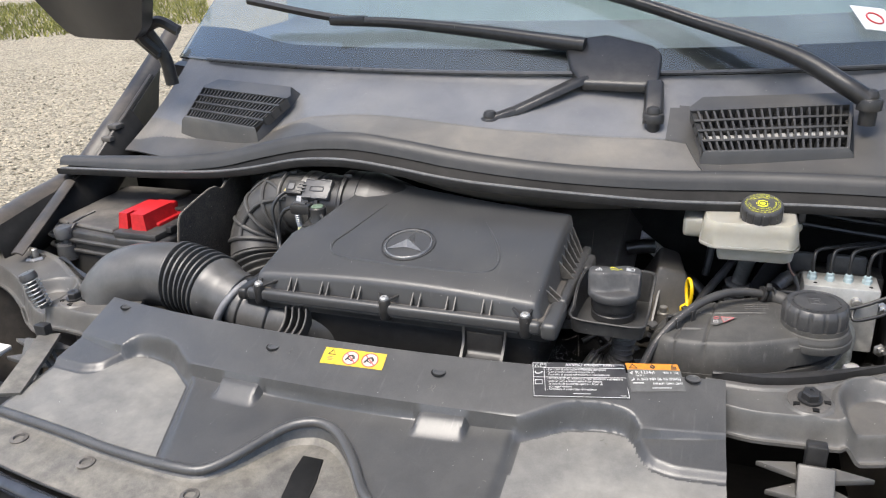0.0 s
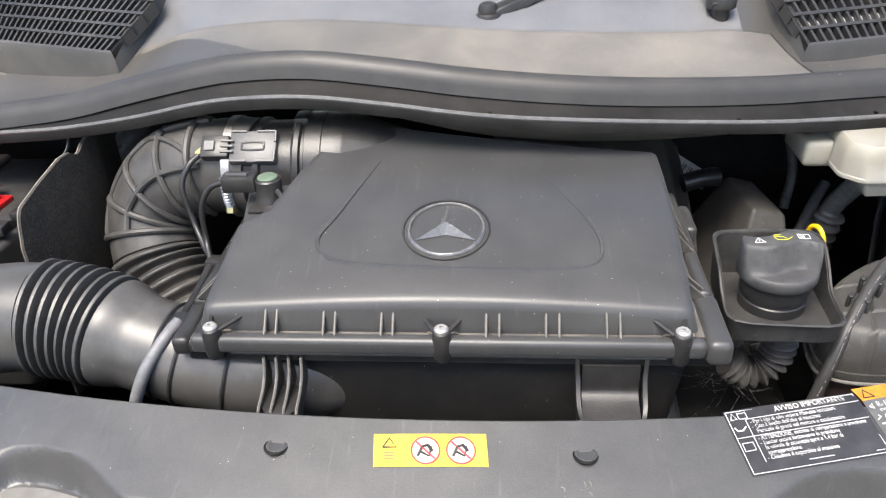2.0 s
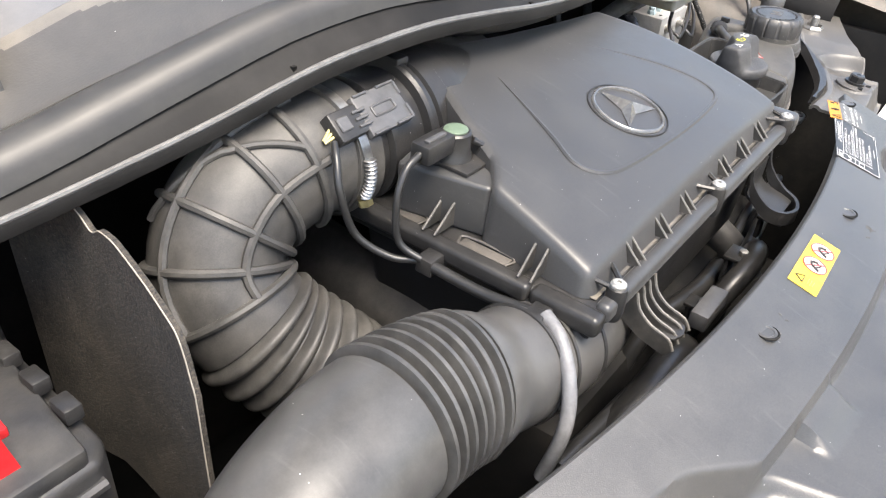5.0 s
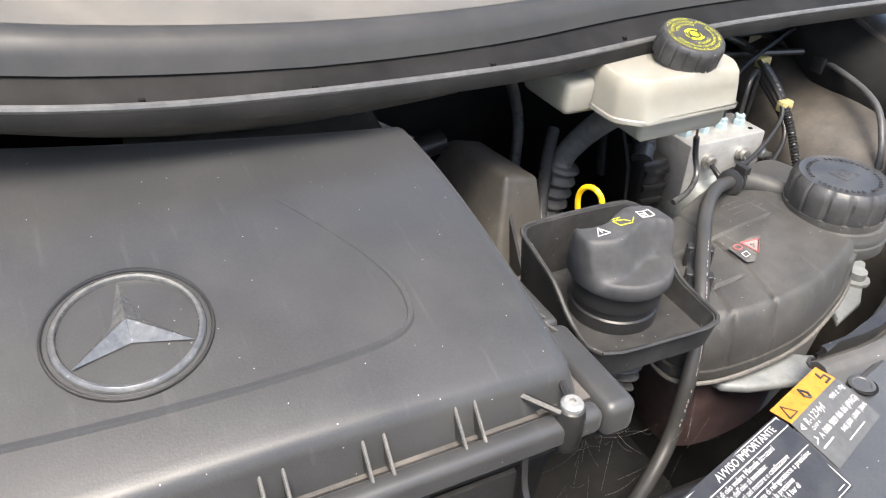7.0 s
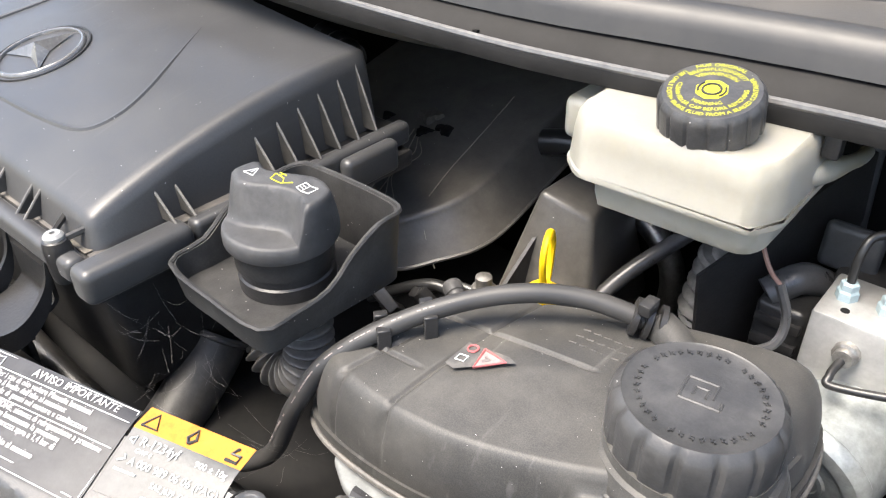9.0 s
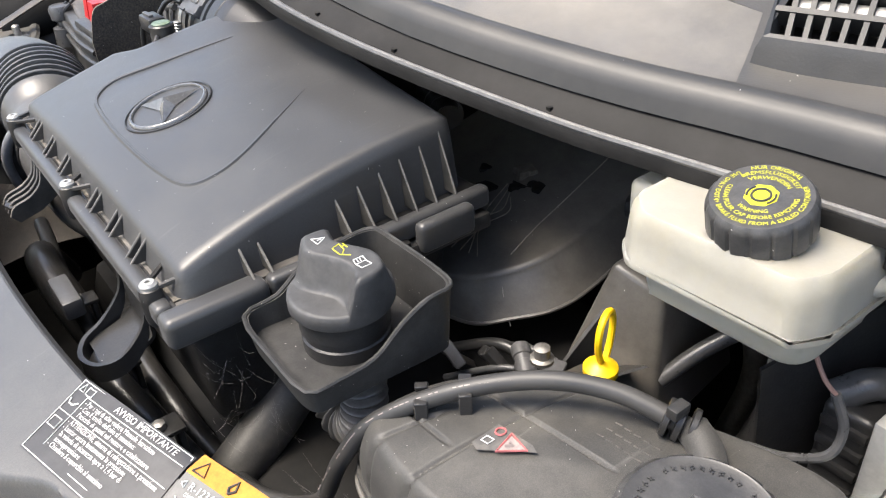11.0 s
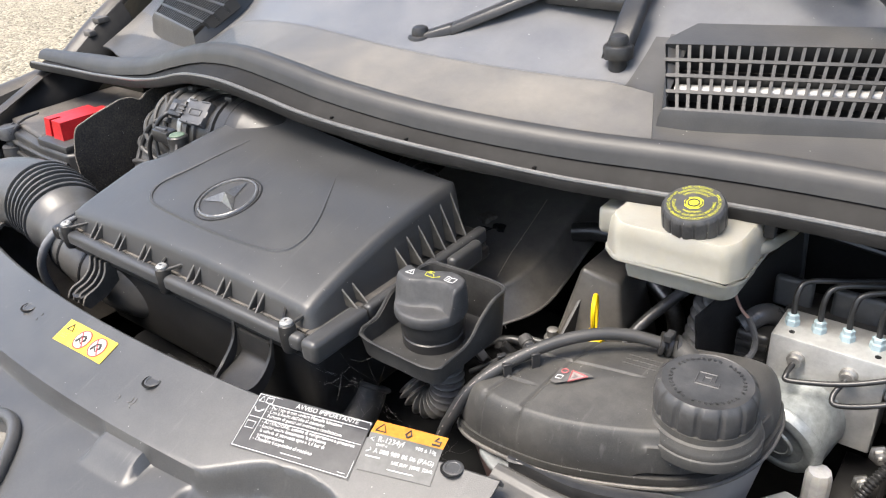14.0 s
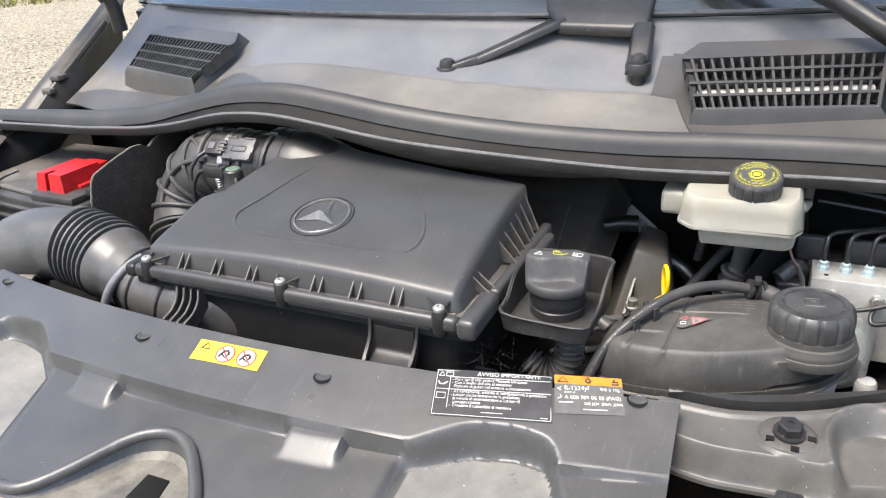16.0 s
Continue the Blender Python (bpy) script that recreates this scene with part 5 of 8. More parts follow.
def lid_top(u, v):
    """Crown of the lid: u across from the left, v from front to back."""
    y = lerp(0.931, lerp(1.165, 1.150, u), v)
    x = lerp(lid_left(v), 0.207, u)
    z = 1.026 + 0.040 * math.sin(v * math.pi * 0.5) ** 0.85
    z += 0.009 * math.sin(math.pi * u) * (1 - 0.4 * v)
    z += 0.033 * v ** 2 * (1 - u) ** 2.2
    return x, y, z


def lid_z(x, y):
    v = (y - 0.931) / 0.226
    u = (x - lid_left(v)) / (0.207 - lid_left(v))
    return lid_top(min(1, max(0, u)), min(1, max(0, v)))[2]


def airbox():
    t = thing("air_filter_box", "black plastic air filter box with a raised lid", "air filter box", (0, 1.03, 0.9))
    bm = bmesh.new()

    def f(u, v):
        b = 0.06
        uu = min(1, max(0, (u - b) / (1 - 2 * b)))
        vv = min(1, max(0, (v - b) / (1 - 2 * b)))
        x, y, z = lid_top(uu, vv)
        ou = max(0, (abs(u - 0.5) * 2 - (1 - 2 * b)) / (2 * b))
        ov = max(0, (abs(v - 0.5) * 2 - (1 - 2 * b)) / (2 * b))
        out = max(ou, ov)
        if out > 0:
            a = min(1, out * 2.2)
            round_r = 0.007
            z -= round_r * (1 - math.cos(a * math.pi / 2))
            reach = round_r * math.sin(a * math.pi / 2)
            if out > 0.45:
                k = (out - 0.45) / 0.55
                z = lerp(z, 1.004, k)
                reach += 0.005 * k
            norm = max(1e-6, math.hypot(ou, ov))
            x += (-1 if u < 0.5 else 1) * reach * ou / norm
            y += (-1 if v < 0.5 else 1) * reach * ov / norm
        return Vector((x, y, z))

    sheet(bm, 70, 70, f)
    lid = part("lid", bm, "lid", t, "raised black lid with an embossed contour", 50)
    # embossed contour on the lid
    bm = bmesh.new()
    pts = [(-0.070, 1.105), (-0.100, 1.03), (-0.115, 0.995), (-0.10, 0.972), (-0.06, 0.963), (0.02, 0.958), (0.09, 0.960), (0.132, 0.968), (0.142, 0.990), (0.134, 1.02), (0.112, 1.06), (0.078, 1.115)]
    path = smooth_path([(x, y, 0) for x, y in pts], 6)
    tube(bm, [(p.x, p.y, lid_z(p.x, p.y) - 0.0004) for p in path], lambda s: 0.0021 * min(1, 6 * s, 6 * (1 - s)) + 0.0002, 6, 1)
    part("contour", bm, "lid", lid)
    # flanges
    bm = bmesh.new()
    box(bm, (-0.226, 0.904, 0.990), (0.236, 1.172, 1.0035), 0.004, 3)
    part("upper_flange", bm, "black", t)
    # rounded bar round the flange, leaving a dusty channel at the lid's foot
    bm = bmesh.new()
    box(bm, (-0.214, 0.9015, 0.9915), (0.221, 0.9145, 1.0085), 0.0052, 4)
    part("front_bar", bm, "lid", t)
    bm = bmesh.new()
    box(bm, (-0.231, 0.902, 0.9885), (-0.2145, 0.960, 1.0065), 0.0052, 4)
    part("corner_block", bm, "black", t)
    bm = bmesh.new()
    box(bm, (0.2145, 0.917, 1.0030), (0.2275, 1.045, 1.0048), 0.0004)
    part("channel_floor", bm, "dusty", t, "dusty channel beside the lid")
    bm = bmesh.new()
    box(bm, (0.2215, 0.9005, 0.9855), (0.2425, 0.975, 1.0095), 0.0062, 4)
    part("corner_block", bm, "lid", t)
    for x0, x1 in ((-0.2315, -0.2165), (0.228, 0.2410)):
        bm = bmesh.new()
        box(bm, (x0, 0.961 if x0 < 0 else 0.976, 0.9905), (x1, 1.172, 1.0070 if x0 < 0 else 1.0085), 0.0045, 4)
        part("side_bar", bm, "lid" if x0 > 0 else "black", t)
    bm = bmesh.new()
    box(bm, (-0.190, 0.9165, 1.0030), (0.196, 0.9285, 1.0044), 0.0004)
    part("channel_floor", bm, "dusty", t, "dusty channel along the lid's foot")
    for x0, x1 in ((-0.136, -0.101), (-0.085, -0.051), (-0.035, -0.010), (0.018, 0.038), (0.055, 0.088), (0.105, 0.138), (0.155, 0.188)):
        bm = bmesh.new()
        tube(bm, [(lerp(x0, x1, k / 5), 0.9285 - 0.0008 * math.sin(2.1 * k + x0 * 90), 1.0052) for k in range(6)], lambda s: 0.0012 + 0.0004 * math.sin(9 * s), 6, 2)
        part("dust_line", bm, "pale", t, "pale line of settled dust")
    bm = bmesh.new()
    box(bm, (-0.221, 0.910, 0.978), (0.231, 1.168, 0.990), 0.003)
    part("lower_flange", bm, "black", t)
    bm = bmesh.new()
    for y in (0.9065, 0.9085):
        tube(bm, [(-0.18, y, 0.9905), (0.19, y, 0.9905)], 0.0016, 6, 2)
    part("seam", bm, "dusty", t, "dusty seam line")
    bm = bmesh.new()
    prism(bm, [(-0.205, 0.922), (0.216, 0.922), (0.216, 1.15), (-0.205, 1.15)], 0.98, 0.87, 0.012, 3, top=0.94)
    part("lower_body", bm, "bodyblack", t)
    # fins round the lid
    def fin(p, q, h, name="fin"):
        bm = bmesh.new()
        p, q = Vector(p), Vector(q)
        side = (q - p).cross(Vector((0, 0, 1))).normalized() * 0.0011
        tri = [p, q, q + Vector((0, 0, h))]
        a = [bm.verts.new(v + side) for v in tri]
        b = [bm.verts.new(v - side) for v in tri]
        bm.faces.new(a)
        bm.faces.new(b[::-1])
        for i in range(3):
            bm.faces.new((a[i], a[(i + 1) % 3], b[(i + 1) % 3], b[i]))
        rib = part(name, bm, "fin", t, angle=10)
        # pale tube: wear, and the light a thin edge catches, as colour
        bm = bmesh.new()
        tube(bm, [p + Vector((0, 0, 0.0006)), q + Vector((0, 0, h))], 0.0009, 6, 1)
        part("worn_lit_edge", bm, "edge", rib, "pale edge with wear and caught light in its colour")

    for x in (-0.149, -0.139, -0.098, -0.088, -0.048, -0.038, 0.041, 0.052, 0.091, 0.102, 0.141, 0.152):
        fin((x, 0.909, 1.007), (x, 0.930, 1.007), 0.0215)
    for k in range(6):
        y = 1.046 + k * 0.0195
        fin((0.237 - 0.001 * k, y, 1.008), (0.2115, y, 1.008), 0.030 + 0.0045 * k)
    for y in (0.968, 0.982):
        fin((0.233, y, 1.008), (0.2125, y, 1.008), 0.019)
    for y, d in ((0.962, 0), (0.973, 0), (1.052, 0.004), (1.064, 0.004)):
        fin((-0.226, y, 1.008), (-0.205 + d, y, 1.008), 0.020)
    for k in range(7):
        x = 0.02 + 0.028 * k
        fin((x, 1.171, 1.008), (x, 1.152, 1.008), 0.030)
    # pockets with dust in the left flange
    for y0, y1 in ((0.99, 1.035), (1.075, 1.10)):
        bm = bmesh.new()
        box(bm, (-0.2175, y0, 1.0030), (-0.206, y1, 1.0046), 0.0004)
        part("dusty_pocket", bm, "dusty", t, "dust lying in a flange pocket")
        bm = bmesh.new()
        tube(bm, [(-0.218, y0, 1.0052), (-0.205, y0, 1.0052), (-0.205, y1, 1.0052), (-0.218, y1, 1.0052)], 0.0012, 6, 3)
        part("pocket_rim", bm, "dusty", t)
    # corner arms and screw posts
    for x, k in ((-0.194, 0), (0.004, 1), (0.201, 2)):
        bm = bmesh.new()
        lathe(bm, [(0.0064, 0.986), (0.0074, 0.988), (0.0082, 0.993), (0.0084, 1.008), (0.0080, 1.012), (0.0074, 1.0150), (0.005, 1.0165)], Matrix.Translation((x, 0.907, 0)), 20)
        post = part("screw_post", bm, "black", t)
        bm = bmesh.new()
        lathe(bm, [(0.0062, 1.0150), (0.0062, 1.0178), (0.0045, 1.0196), (0.0018, 1.0197), (0.0018, 1.018)], Matrix.Translation((x, 0.907, 0)), 18)
        part("screw", bm, "screwhead", post, "pale steel screw head")
        bm = bmesh.new()
        for dx in ((0.028, -0.006), (0.020, -0.020), (-0.026, 0.006))[k]:
            tube(bm, [(x + dx * 0.25, 0.907, 1.0135), (x + dx, 0.931, 1.017)], 0.0022, 6, 2)
        part("post_web", bm, "black", t)
        bm = bmesh.new()
        box(bm, (x - 0.013, 0.9165, 1.0046), (x + 0.013, 0.928, 1.0056), 0.0004)
        part("dusty_pocket", bm, "dirt", t, "dust lying in the flange corner")
    # emblem
    c = Vector((0.003, 1.006, 0))
    c.z = lid_z(c.x, c.y)
    slope = math.atan2(lid_z(0.003, 1.03) - lid_z(0.003, 0.98), 0.05)
    tilt = Matrix.Translation(c) @ Euler((slope, 0, 0)).to_matrix().to_4x4()
    bm = bmesh.new()
    lathe(bm, [(0.0325, -0.003), (0.0325, 0.0012), (0.0331, 0.0021), (0.0344, 0.0024), (0.0356, 0.0017), (0.0365, -0.0002), (0.0365, -0.003)], tilt, 64)
    bmesh.ops.delete(bm, geom=[f for f in bm.faces if len(f.verts) > 10], context="FACES_ONLY")
    part("emblem_ring", bm, "emblem", t, "embossed round emblem ring")
    bm = bmesh.new()
    tube(bm, [tilt @ Vector((0.0395 * math.cos(a), 0.0395 * math.sin(a), 0)) for a in np.linspace(0, 2 * math.pi, 61)], 0.0010, 6, 1, caps=False)
    part("emblem_rim", bm, "black", t, "thin dark rim round the emblem")
    for k in range(3):
        bm = bmesh.new()
        a = radians(90 + 120 * k)
        q = lambda r, da, z: tilt @ Vector((r * math.cos(a + da), r * math.sin(a + da), z))
        v = [bm.verts.new(p) for p in (q(0.032, 0, 0.001), q(0.0085, radians(60), 0.0006), q(0.0001, 0, 0.0092), q(0.0085, radians(-60), 0.0006))]
        bm.faces.new((v[0], v[1], v[2]))
        bm.faces.new((v[0], v[2], v[3]))
        part("emblem_blade", bm, "emblem", t, angle=5)
    # hanging straps in front
    bm = bmesh.new()

    def strap(x0, x1, drop, reach):
        return lambda u, v: Vector((lerp(x0, x1, u), 0.908 - reach * step(0.35, 1.0, v), 0.982 - drop * math.sin(v * math.pi * 0.5) ** 0.8))

    sheet(bm, 6, 14, strap(0.122, 0.170, 0.042, 0.040), 0.003)
    part("strap", bm, "black", t, "bent plastic strap")
    bm = bmesh.new()
    rim = smooth_path([(0.119, 0.906, 0.985), (0.120, 0.900, 0.965), (0.121, 0.882, 0.947), (0.128, 0.866, 0.942), (0.146, 0.859, 0.941), (0.164, 0.866, 0.942), (0.171, 0.882, 0.947), (0.172, 0.900, 0.965), (0.173, 0.906, 0.985)], 6)
    sheet(bm, len(rim) - 1, 4, lambda u, v: rim[int(round(u * (len(rim) - 1)))] + Vector((0, 0, lerp(-0.009, 0.006, v))), 0.0035)
    part("strap_rim", bm, "black", t, "raised rim round the strap")
    bm = bmesh.new()
    prism(bm, [(-0.152, 0.905), (-0.152, 0.878), (-0.145, 0.868), (-0.135, 0.865), (-0.125, 0.868), (-0.118, 0.878), (-0.118, 0.905)], 0.951, 0.955, 0.001)
    part("tongue", bm, "black", t, "rounded plastic tongue")
    for x in (-0.152, -0.141, -0.130, -0.119):
        bm = bmesh.new()
        side = [(0.915, 0.986), (0.905, 0.986), (0.900, 0.972), (0.888, 0.962), (0.872, 0.957), (0.866, 0.948), (0.872, 0.940), (0.895, 0.946), (0.915, 0.958)]
        a = [bm.verts.new((x - 0.0011, y, z)) for y, z in side]
        b = [bm.verts.new((x + 0.0011, y, z)) for y, z in side]
        bm.faces.new(a)
        bm.faces.new(b[::-1])
        for i in range(len(side)):
            bm.faces.new((a[i], a[(i + 1) % len(side)], b[(i + 1) % len(side)], b[i]))
        rib = part("tongue_rib", bm, "fin", t, angle=20)
        # the rib's edge highlight and wear, both in the tube's pale colour
        bm = bmesh.new()
        tube(bm, [(x, y, z) for y, z in side[1:6]], 0.0014, 6, 3)
        part("worn_lit_edge", bm, "edge", rib, "pale edge with wear and caught light in its colour")
    # clips for the cable on the left side
    for y in (0.945, 1.045):
        bm = bmesh.new()
        box(bm, (-0.248, y - 0.008, 0.985), (-0.226, y + 0.008, 1.000), 0.002)
        part("cable_clip", bm, "black", t)
    # hook on the right flange
    bm = bmesh.new()
    box(bm, (0.2395, 1.095, 0.980), (0.252, 1.148, 1.006), 0.005, 3)
    part("flange_hook", bm, "lid", t)
    bm = bmesh.new()
    box(bm, (0.232, 0.985, 0.974), (0.246, 1.168, 0.9885), 0.003, 2)
    part("side_ledge", bm, "black", t)
    bm = bmesh.new()
    box(bm, (0.2395, 1.045, 0.9895), (0.247, 1.088, 0.994), 0.001)
    part("latch_slot", bm, "deep", t)
    return t


airbox()


# ---- intake: meter pipe, ribbed elbow, front duct ----
def frames(pts, per=10):
    path = smooth_path(pts, per)
    way = (path[1] - path[0]).normalized()
    side = (Vector((0, 0, 1)) - way * way.z).normalized()
    out = []
    for i, q in enumerate(path):
        w = (path[min(i + 1, len(path) - 1)] - path[max(i - 1, 0)]).normalized()
        side = (side - w * side.dot(w)).normalized()
        out.append((q, side.copy(), w.cross(side), w))
    return out


def on_tube(fr, s, a, r):
    k = s * (len(fr) - 1)
    i = min(int(k), len(fr) - 2)
    q = fr[i][0].lerp(fr[i + 1][0], k - i)
    return q + (fr[i][1] * math.cos(a) + fr[i][2] * math.sin(a)) * r


ELBOW = [(-0.214, 1.163, 1.046), (-0.262, 1.169, 1.046), (-0.317, 1.173, 1.029), (-0.350, 1.164, 0.986), (-0.342, 1.132, 0.940), (-0.306, 1.094, 0.895), (-0.27, 1.07, 0.85)]


def intake():
    t = thing("intake_elbow", "black rubber intake elbow with raised ribs and bellows", "intake hose", (-0.33, 1.1, 0.9))
    fr = frames(ELBOW)
    bm = bmesh.new()

    def rad(s):
        r = 0.0520
        if s > 0.60:
            r = 0.0580 - 0.012 * (s - 0.60) - 0.0090 * abs(math.cos((s - 0.60) * math.pi / 0.040)) ** 3
        elif s < 0.07:
            r = 0.0545
        return r

    tube(bm, ELBOW, rad, 48, 60)
    part("hose", bm, "hose", t)
    R = 0.0540
    for s in (0.20, 0.295, 0.39, 0.485, 0.580):
        bm = bmesh.new()
        tube(bm, [on_tube(fr, s, a, R) for a in np.linspace(-2.5, 2.5, 30)], 0.0038, 8, 1)
        part("cross_rib", bm, "hose", t)
    for a0 in (-1.15, 0.0, 1.15):
        bm = bmesh.new()
        tube(bm, [on_tube(fr, s, a0, R) for s in np.linspace(0.16, 0.575, 20)], 0.0038, 8, 1)
        part("long_rib", bm, "hose", t)
    for a0, a1 in ((-0.85, 0.55),):
        bm = bmesh.new()
        tube(bm, [on_tube(fr, lerp(0.20, 0.43, k / 16), lerp(a0, a1, k / 16), R) for k in range(17)], 0.0030, 8, 1)
        part("slanting_rib", bm, "hose", t)
    # clamp band
    t1 = thing("hose_clamp", "steel worm-drive hose clamp round the intake elbow", "hose clamp", (-0.235, 1.14, 1.04))
    m = Matrix.Translation((-0.238, 1.166, 1.046)) @ Euler((0, radians(-90), 0)).to_matrix().to_4x4()
    bm = bmesh.new()
    lathe(bm, [(0.0545, -0.0048), (0.0566, -0.0045), (0.0566, 0.0045), (0.0545, 0.0048)], m, 48)
    part("band", bm, "steel", t1)
    bm = bmesh.new()
    tube(bm, [(-0.239, 1.1095, 1.060), (-0.239, 1.1080, 1.048), (-0.239, 1.1095, 1.035), (-0.239, 1.1135, 1.024)], bellows(0.0046, 0.0009, 11), 12, 40)
    part("screw_housing", bm, "steel", t1)
    bm = bmesh.new()
    lathe(bm, [(0.0065, 0), (0.0065, 0.006), (0.004, 0.007)], Matrix.Translation((-0.239, 1.1145, 1.022)) @ Euler((radians(160), 0, 0)).to_matrix().to_4x4(), 6)
    part("screw", bm, "brass", t1)
    # meter pipe
    t2 = thing("air_flow_meter", "black plastic air flow meter with a grey plug", "air flow meter", (-0.17, 1.14, 1.0))
    m = Matrix.Translation((0, 1.163, 1.046)) @ Euler((0, radians(-90), 0)).to_matrix().to_4x4()
    bm = bmesh.new()
    lathe(bm, [(0.0380, 0.040), (0.0470, 0.068), (0.0560, 0.096), (0.0600, 0.112), (0.0606, 0.114), (0.0606, 0.134), (0.0614, 0.135), (0.0614, 0.152), (0.0575, 0.1535), (0.0575, 0.1565), (0.0618, 0.158), (0.0622, 0.163), (0.0600, 0.166), (0.0525, 0.1675), (0.0520, 0.200), (0.0555, 0.202), (0.0555, 0.208), (0.0500, 0.210), (0.0500, 0.228)], m, 48)
    part("pipe", bm, "black", t2)
    bm = bmesh.new()
    box(bm, (-0.166, 1.145, 1.100), (-0.150, 1.170, 1.1105), 0.003)
    part("lug", bm, "black", t2)
    tilt = Matrix.Translation((-0.207, 1.127, 1.0855)) @ Euler((radians(42), 0, 0)).to_matrix().to_4x4()
    bm = bmesh.new()
    box(bm, (-0.025, -0.018, -0.010), (0.025, 0.018, 0.004), 0.002, 2, tilt)
    plate = part("sensor_plate", bm, "greyplug", t2, "grey sensor plate")
    bm = bmesh.new()
    ring = [(0.012 * max(-1, min(1, 2 * math.cos(a))), 0.0045 * math.sin(a)) for a in np.linspace(0, 2 * math.pi, 40)]
    tube(bm, [tilt @ Vector((x, y, 0.0045)) for x, y in ring], 0.0011, 6, 1, caps=False)
    part("sensor_boss", bm, "greyplug", plate)
    for p, q in (((-0.023, -0.0168), (-0.006, -0.0168)), ((0.004, -0.0168), (0.0235, -0.0168)), ((0.0237, -0.016), (0.0237, -0.005)), ((0.0237, 0.005), (0.0237, 0.016)), ((0.0235, 0.0168), (0.004, 0.0168)), ((-0.008, 0.0168), (-0.023, 0.0168))):
        bm = bmesh.new()
        tube(bm, [tilt @ Vector((*p, 0.0045)), tilt @ Vector((*q, 0.0045))], 0.0013, 6, 1)
        part("plate_rim", bm, "greyplug", plate)
    bm = bmesh.new()
    box(bm, (-0.056, -0.0125, -0.007), (-0.0255, 0.0125, 0.006), 0.002, 2, tilt)
    plug = part("plug", bm, "black", t2, "black cable plug")
    for k in range(3):
        bm = bmesh.new()
        box(bm, (-0.034, -0.008 + 0.006 * k, 0.0055), (-0.020, -0.0055 + 0.006 * k, 0.0075), 0.0005, 1, tilt)
        part("plug_rib", bm, "greyplug", plug)
    bm = bmesh.new()
    box(bm, (-0.052, -0.006, 0.0055), (-0.040, 0.006, 0.0078), 0.001, 1, tilt)
    part("plug_lock", bm, "greyplug", plug)
    for k, colour in ((-1, "cream"), (0, "cream"), (1, "cream")):
        bm = bmesh.new()
        tube(bm, [tilt @ Vector((-0.053, 0.004 * k, 0)), tilt @ Vector((-0.064, 0.001 * k - 0.004, -0.004))], 0.0012, 6, 3)
        part("wire_end", bm, colour, plug)
    # temperature sensor on the lid
    t4 = thing("temperature_sensor", "dark round sensor with a pale green cap on the lid", "sensor", (-0.18, 1.073, 1.04))
    m = Matrix.Translation((-0.179, 1.072, 0))
    bm = bmesh.new()
    prism(bm, [(-0.196, 1.024), (-0.212, 1.104), (-0.118, 1.126), (-0.145, 1.024)], 1.004, 1.050, 0.004, 3)
    part("mount", bm, "lid", t4)
    bm = bmesh.new()
    prism(bm, [(-0.196, 1.046), (-0.196, 1.090), (-0.150, 1.090), (-0.148, 1.046)], 1.0505, 1.054, 0.001)
    part("foot", bm, "black", t4)
    bm = bmesh.new()
    tube(bm, [(-0.168, 1.062, 1.068), (-0.160, 1.054, 1.062), (-0.152, 1.046, 1.056)], 0.0028, 8, 4)
    part("clip_arm", bm, "black", t4)
    bm = bmesh.new()
    lathe(bm, [(0.016, 1.050), (0.0145, 1.058), (0.0132, 1.060), (0.0132, 1.076), (0.0115, 1.0775)], m, 28)
    part("collar", bm, "black", t4)
    bm = bmesh.new()
    lathe(bm, [(0.0100, 1.076), (0.0100, 1.0785), (0.0085, 1.0795), (0.003, 1.0797)], m, 28)
    part("cap", bm, "green", t4, "pale green cap")
    bm = bmesh.new()
    box(bm, (-0.166, 1.046, 1.052), (-0.150, 1.060, 1.062), 0.002)
    part("latch", bm, "black", t4)
    bm = bmesh.new()
    box(bm, (-0.225, 1.063, 1.064), (-0.190, 1.082, 1.081), 0.003)
    plug = part("plug", bm, "black", t4, "black cable plug")
    bm = bmesh.new()
    box(bm, (-0.220, 1.067, 1.0805), (-0.198, 1.072, 1.0835), 0.0006)
    part("plug_rib", bm, "greyplug", plug)
    # cables
    t5 = thing("sensor_cable", "black sheathed sensor cable along the filter box, partly taped grey", "cable", (-0.24, 1.0, 0.98))
    bm = bmesh.new()
    tube(bm, [(-0.266, 1.121, 1.080), (-0.275, 1.110, 1.072), (-0.282, 1.100, 1.052), (-0.274, 1.092, 1.015), (-0.258, 1.070, 0.996), (-0.243, 1.045, 0.994), (-0.241, 0.99, 0.991), (-0.238, 0.940, 0.997)], 0.0031, 10, 8)
    part("meter_cable", bm, "line", t5)
    bm = bmesh.new()
    tube(bm, [(-0.223, 1.072, 1.073), (-0.240, 1.072, 1.066), (-0.252, 1.070, 1.045), (-0.253, 1.066, 1.010), (-0.244, 1.045, 0.995)], 0.0030, 10, 8)
    part("sensor_branch", bm, "line", t5)
    bm = bmesh.new()
    tube(bm, [(-0.243, 1.044, 0.994), (-0.241, 0.99, 0.991), (-0.238, 0.940, 0.996)], 0.0048, 10, 6)
    part("sheath", bm, "line", t5)
    bm = bmesh.new()
    tube(bm, [(-0.238, 0.940, 0.998), (-0.246, 0.922, 0.992), (-0.258, 0.905, 0.976), (-0.268, 0.895, 0.955), (-0.276, 0.893, 0.930), (-0.28, 0.90, 0.89)], 0.0056, 12, 8)
    part("taped_length", bm, "tape", t5, "grey taped length of cable")
    # front duct
    t3 = thing("intake_duct", "smooth black plastic intake duct with a corrugated section", "air duct", (-0.35, 0.95, 0.85))
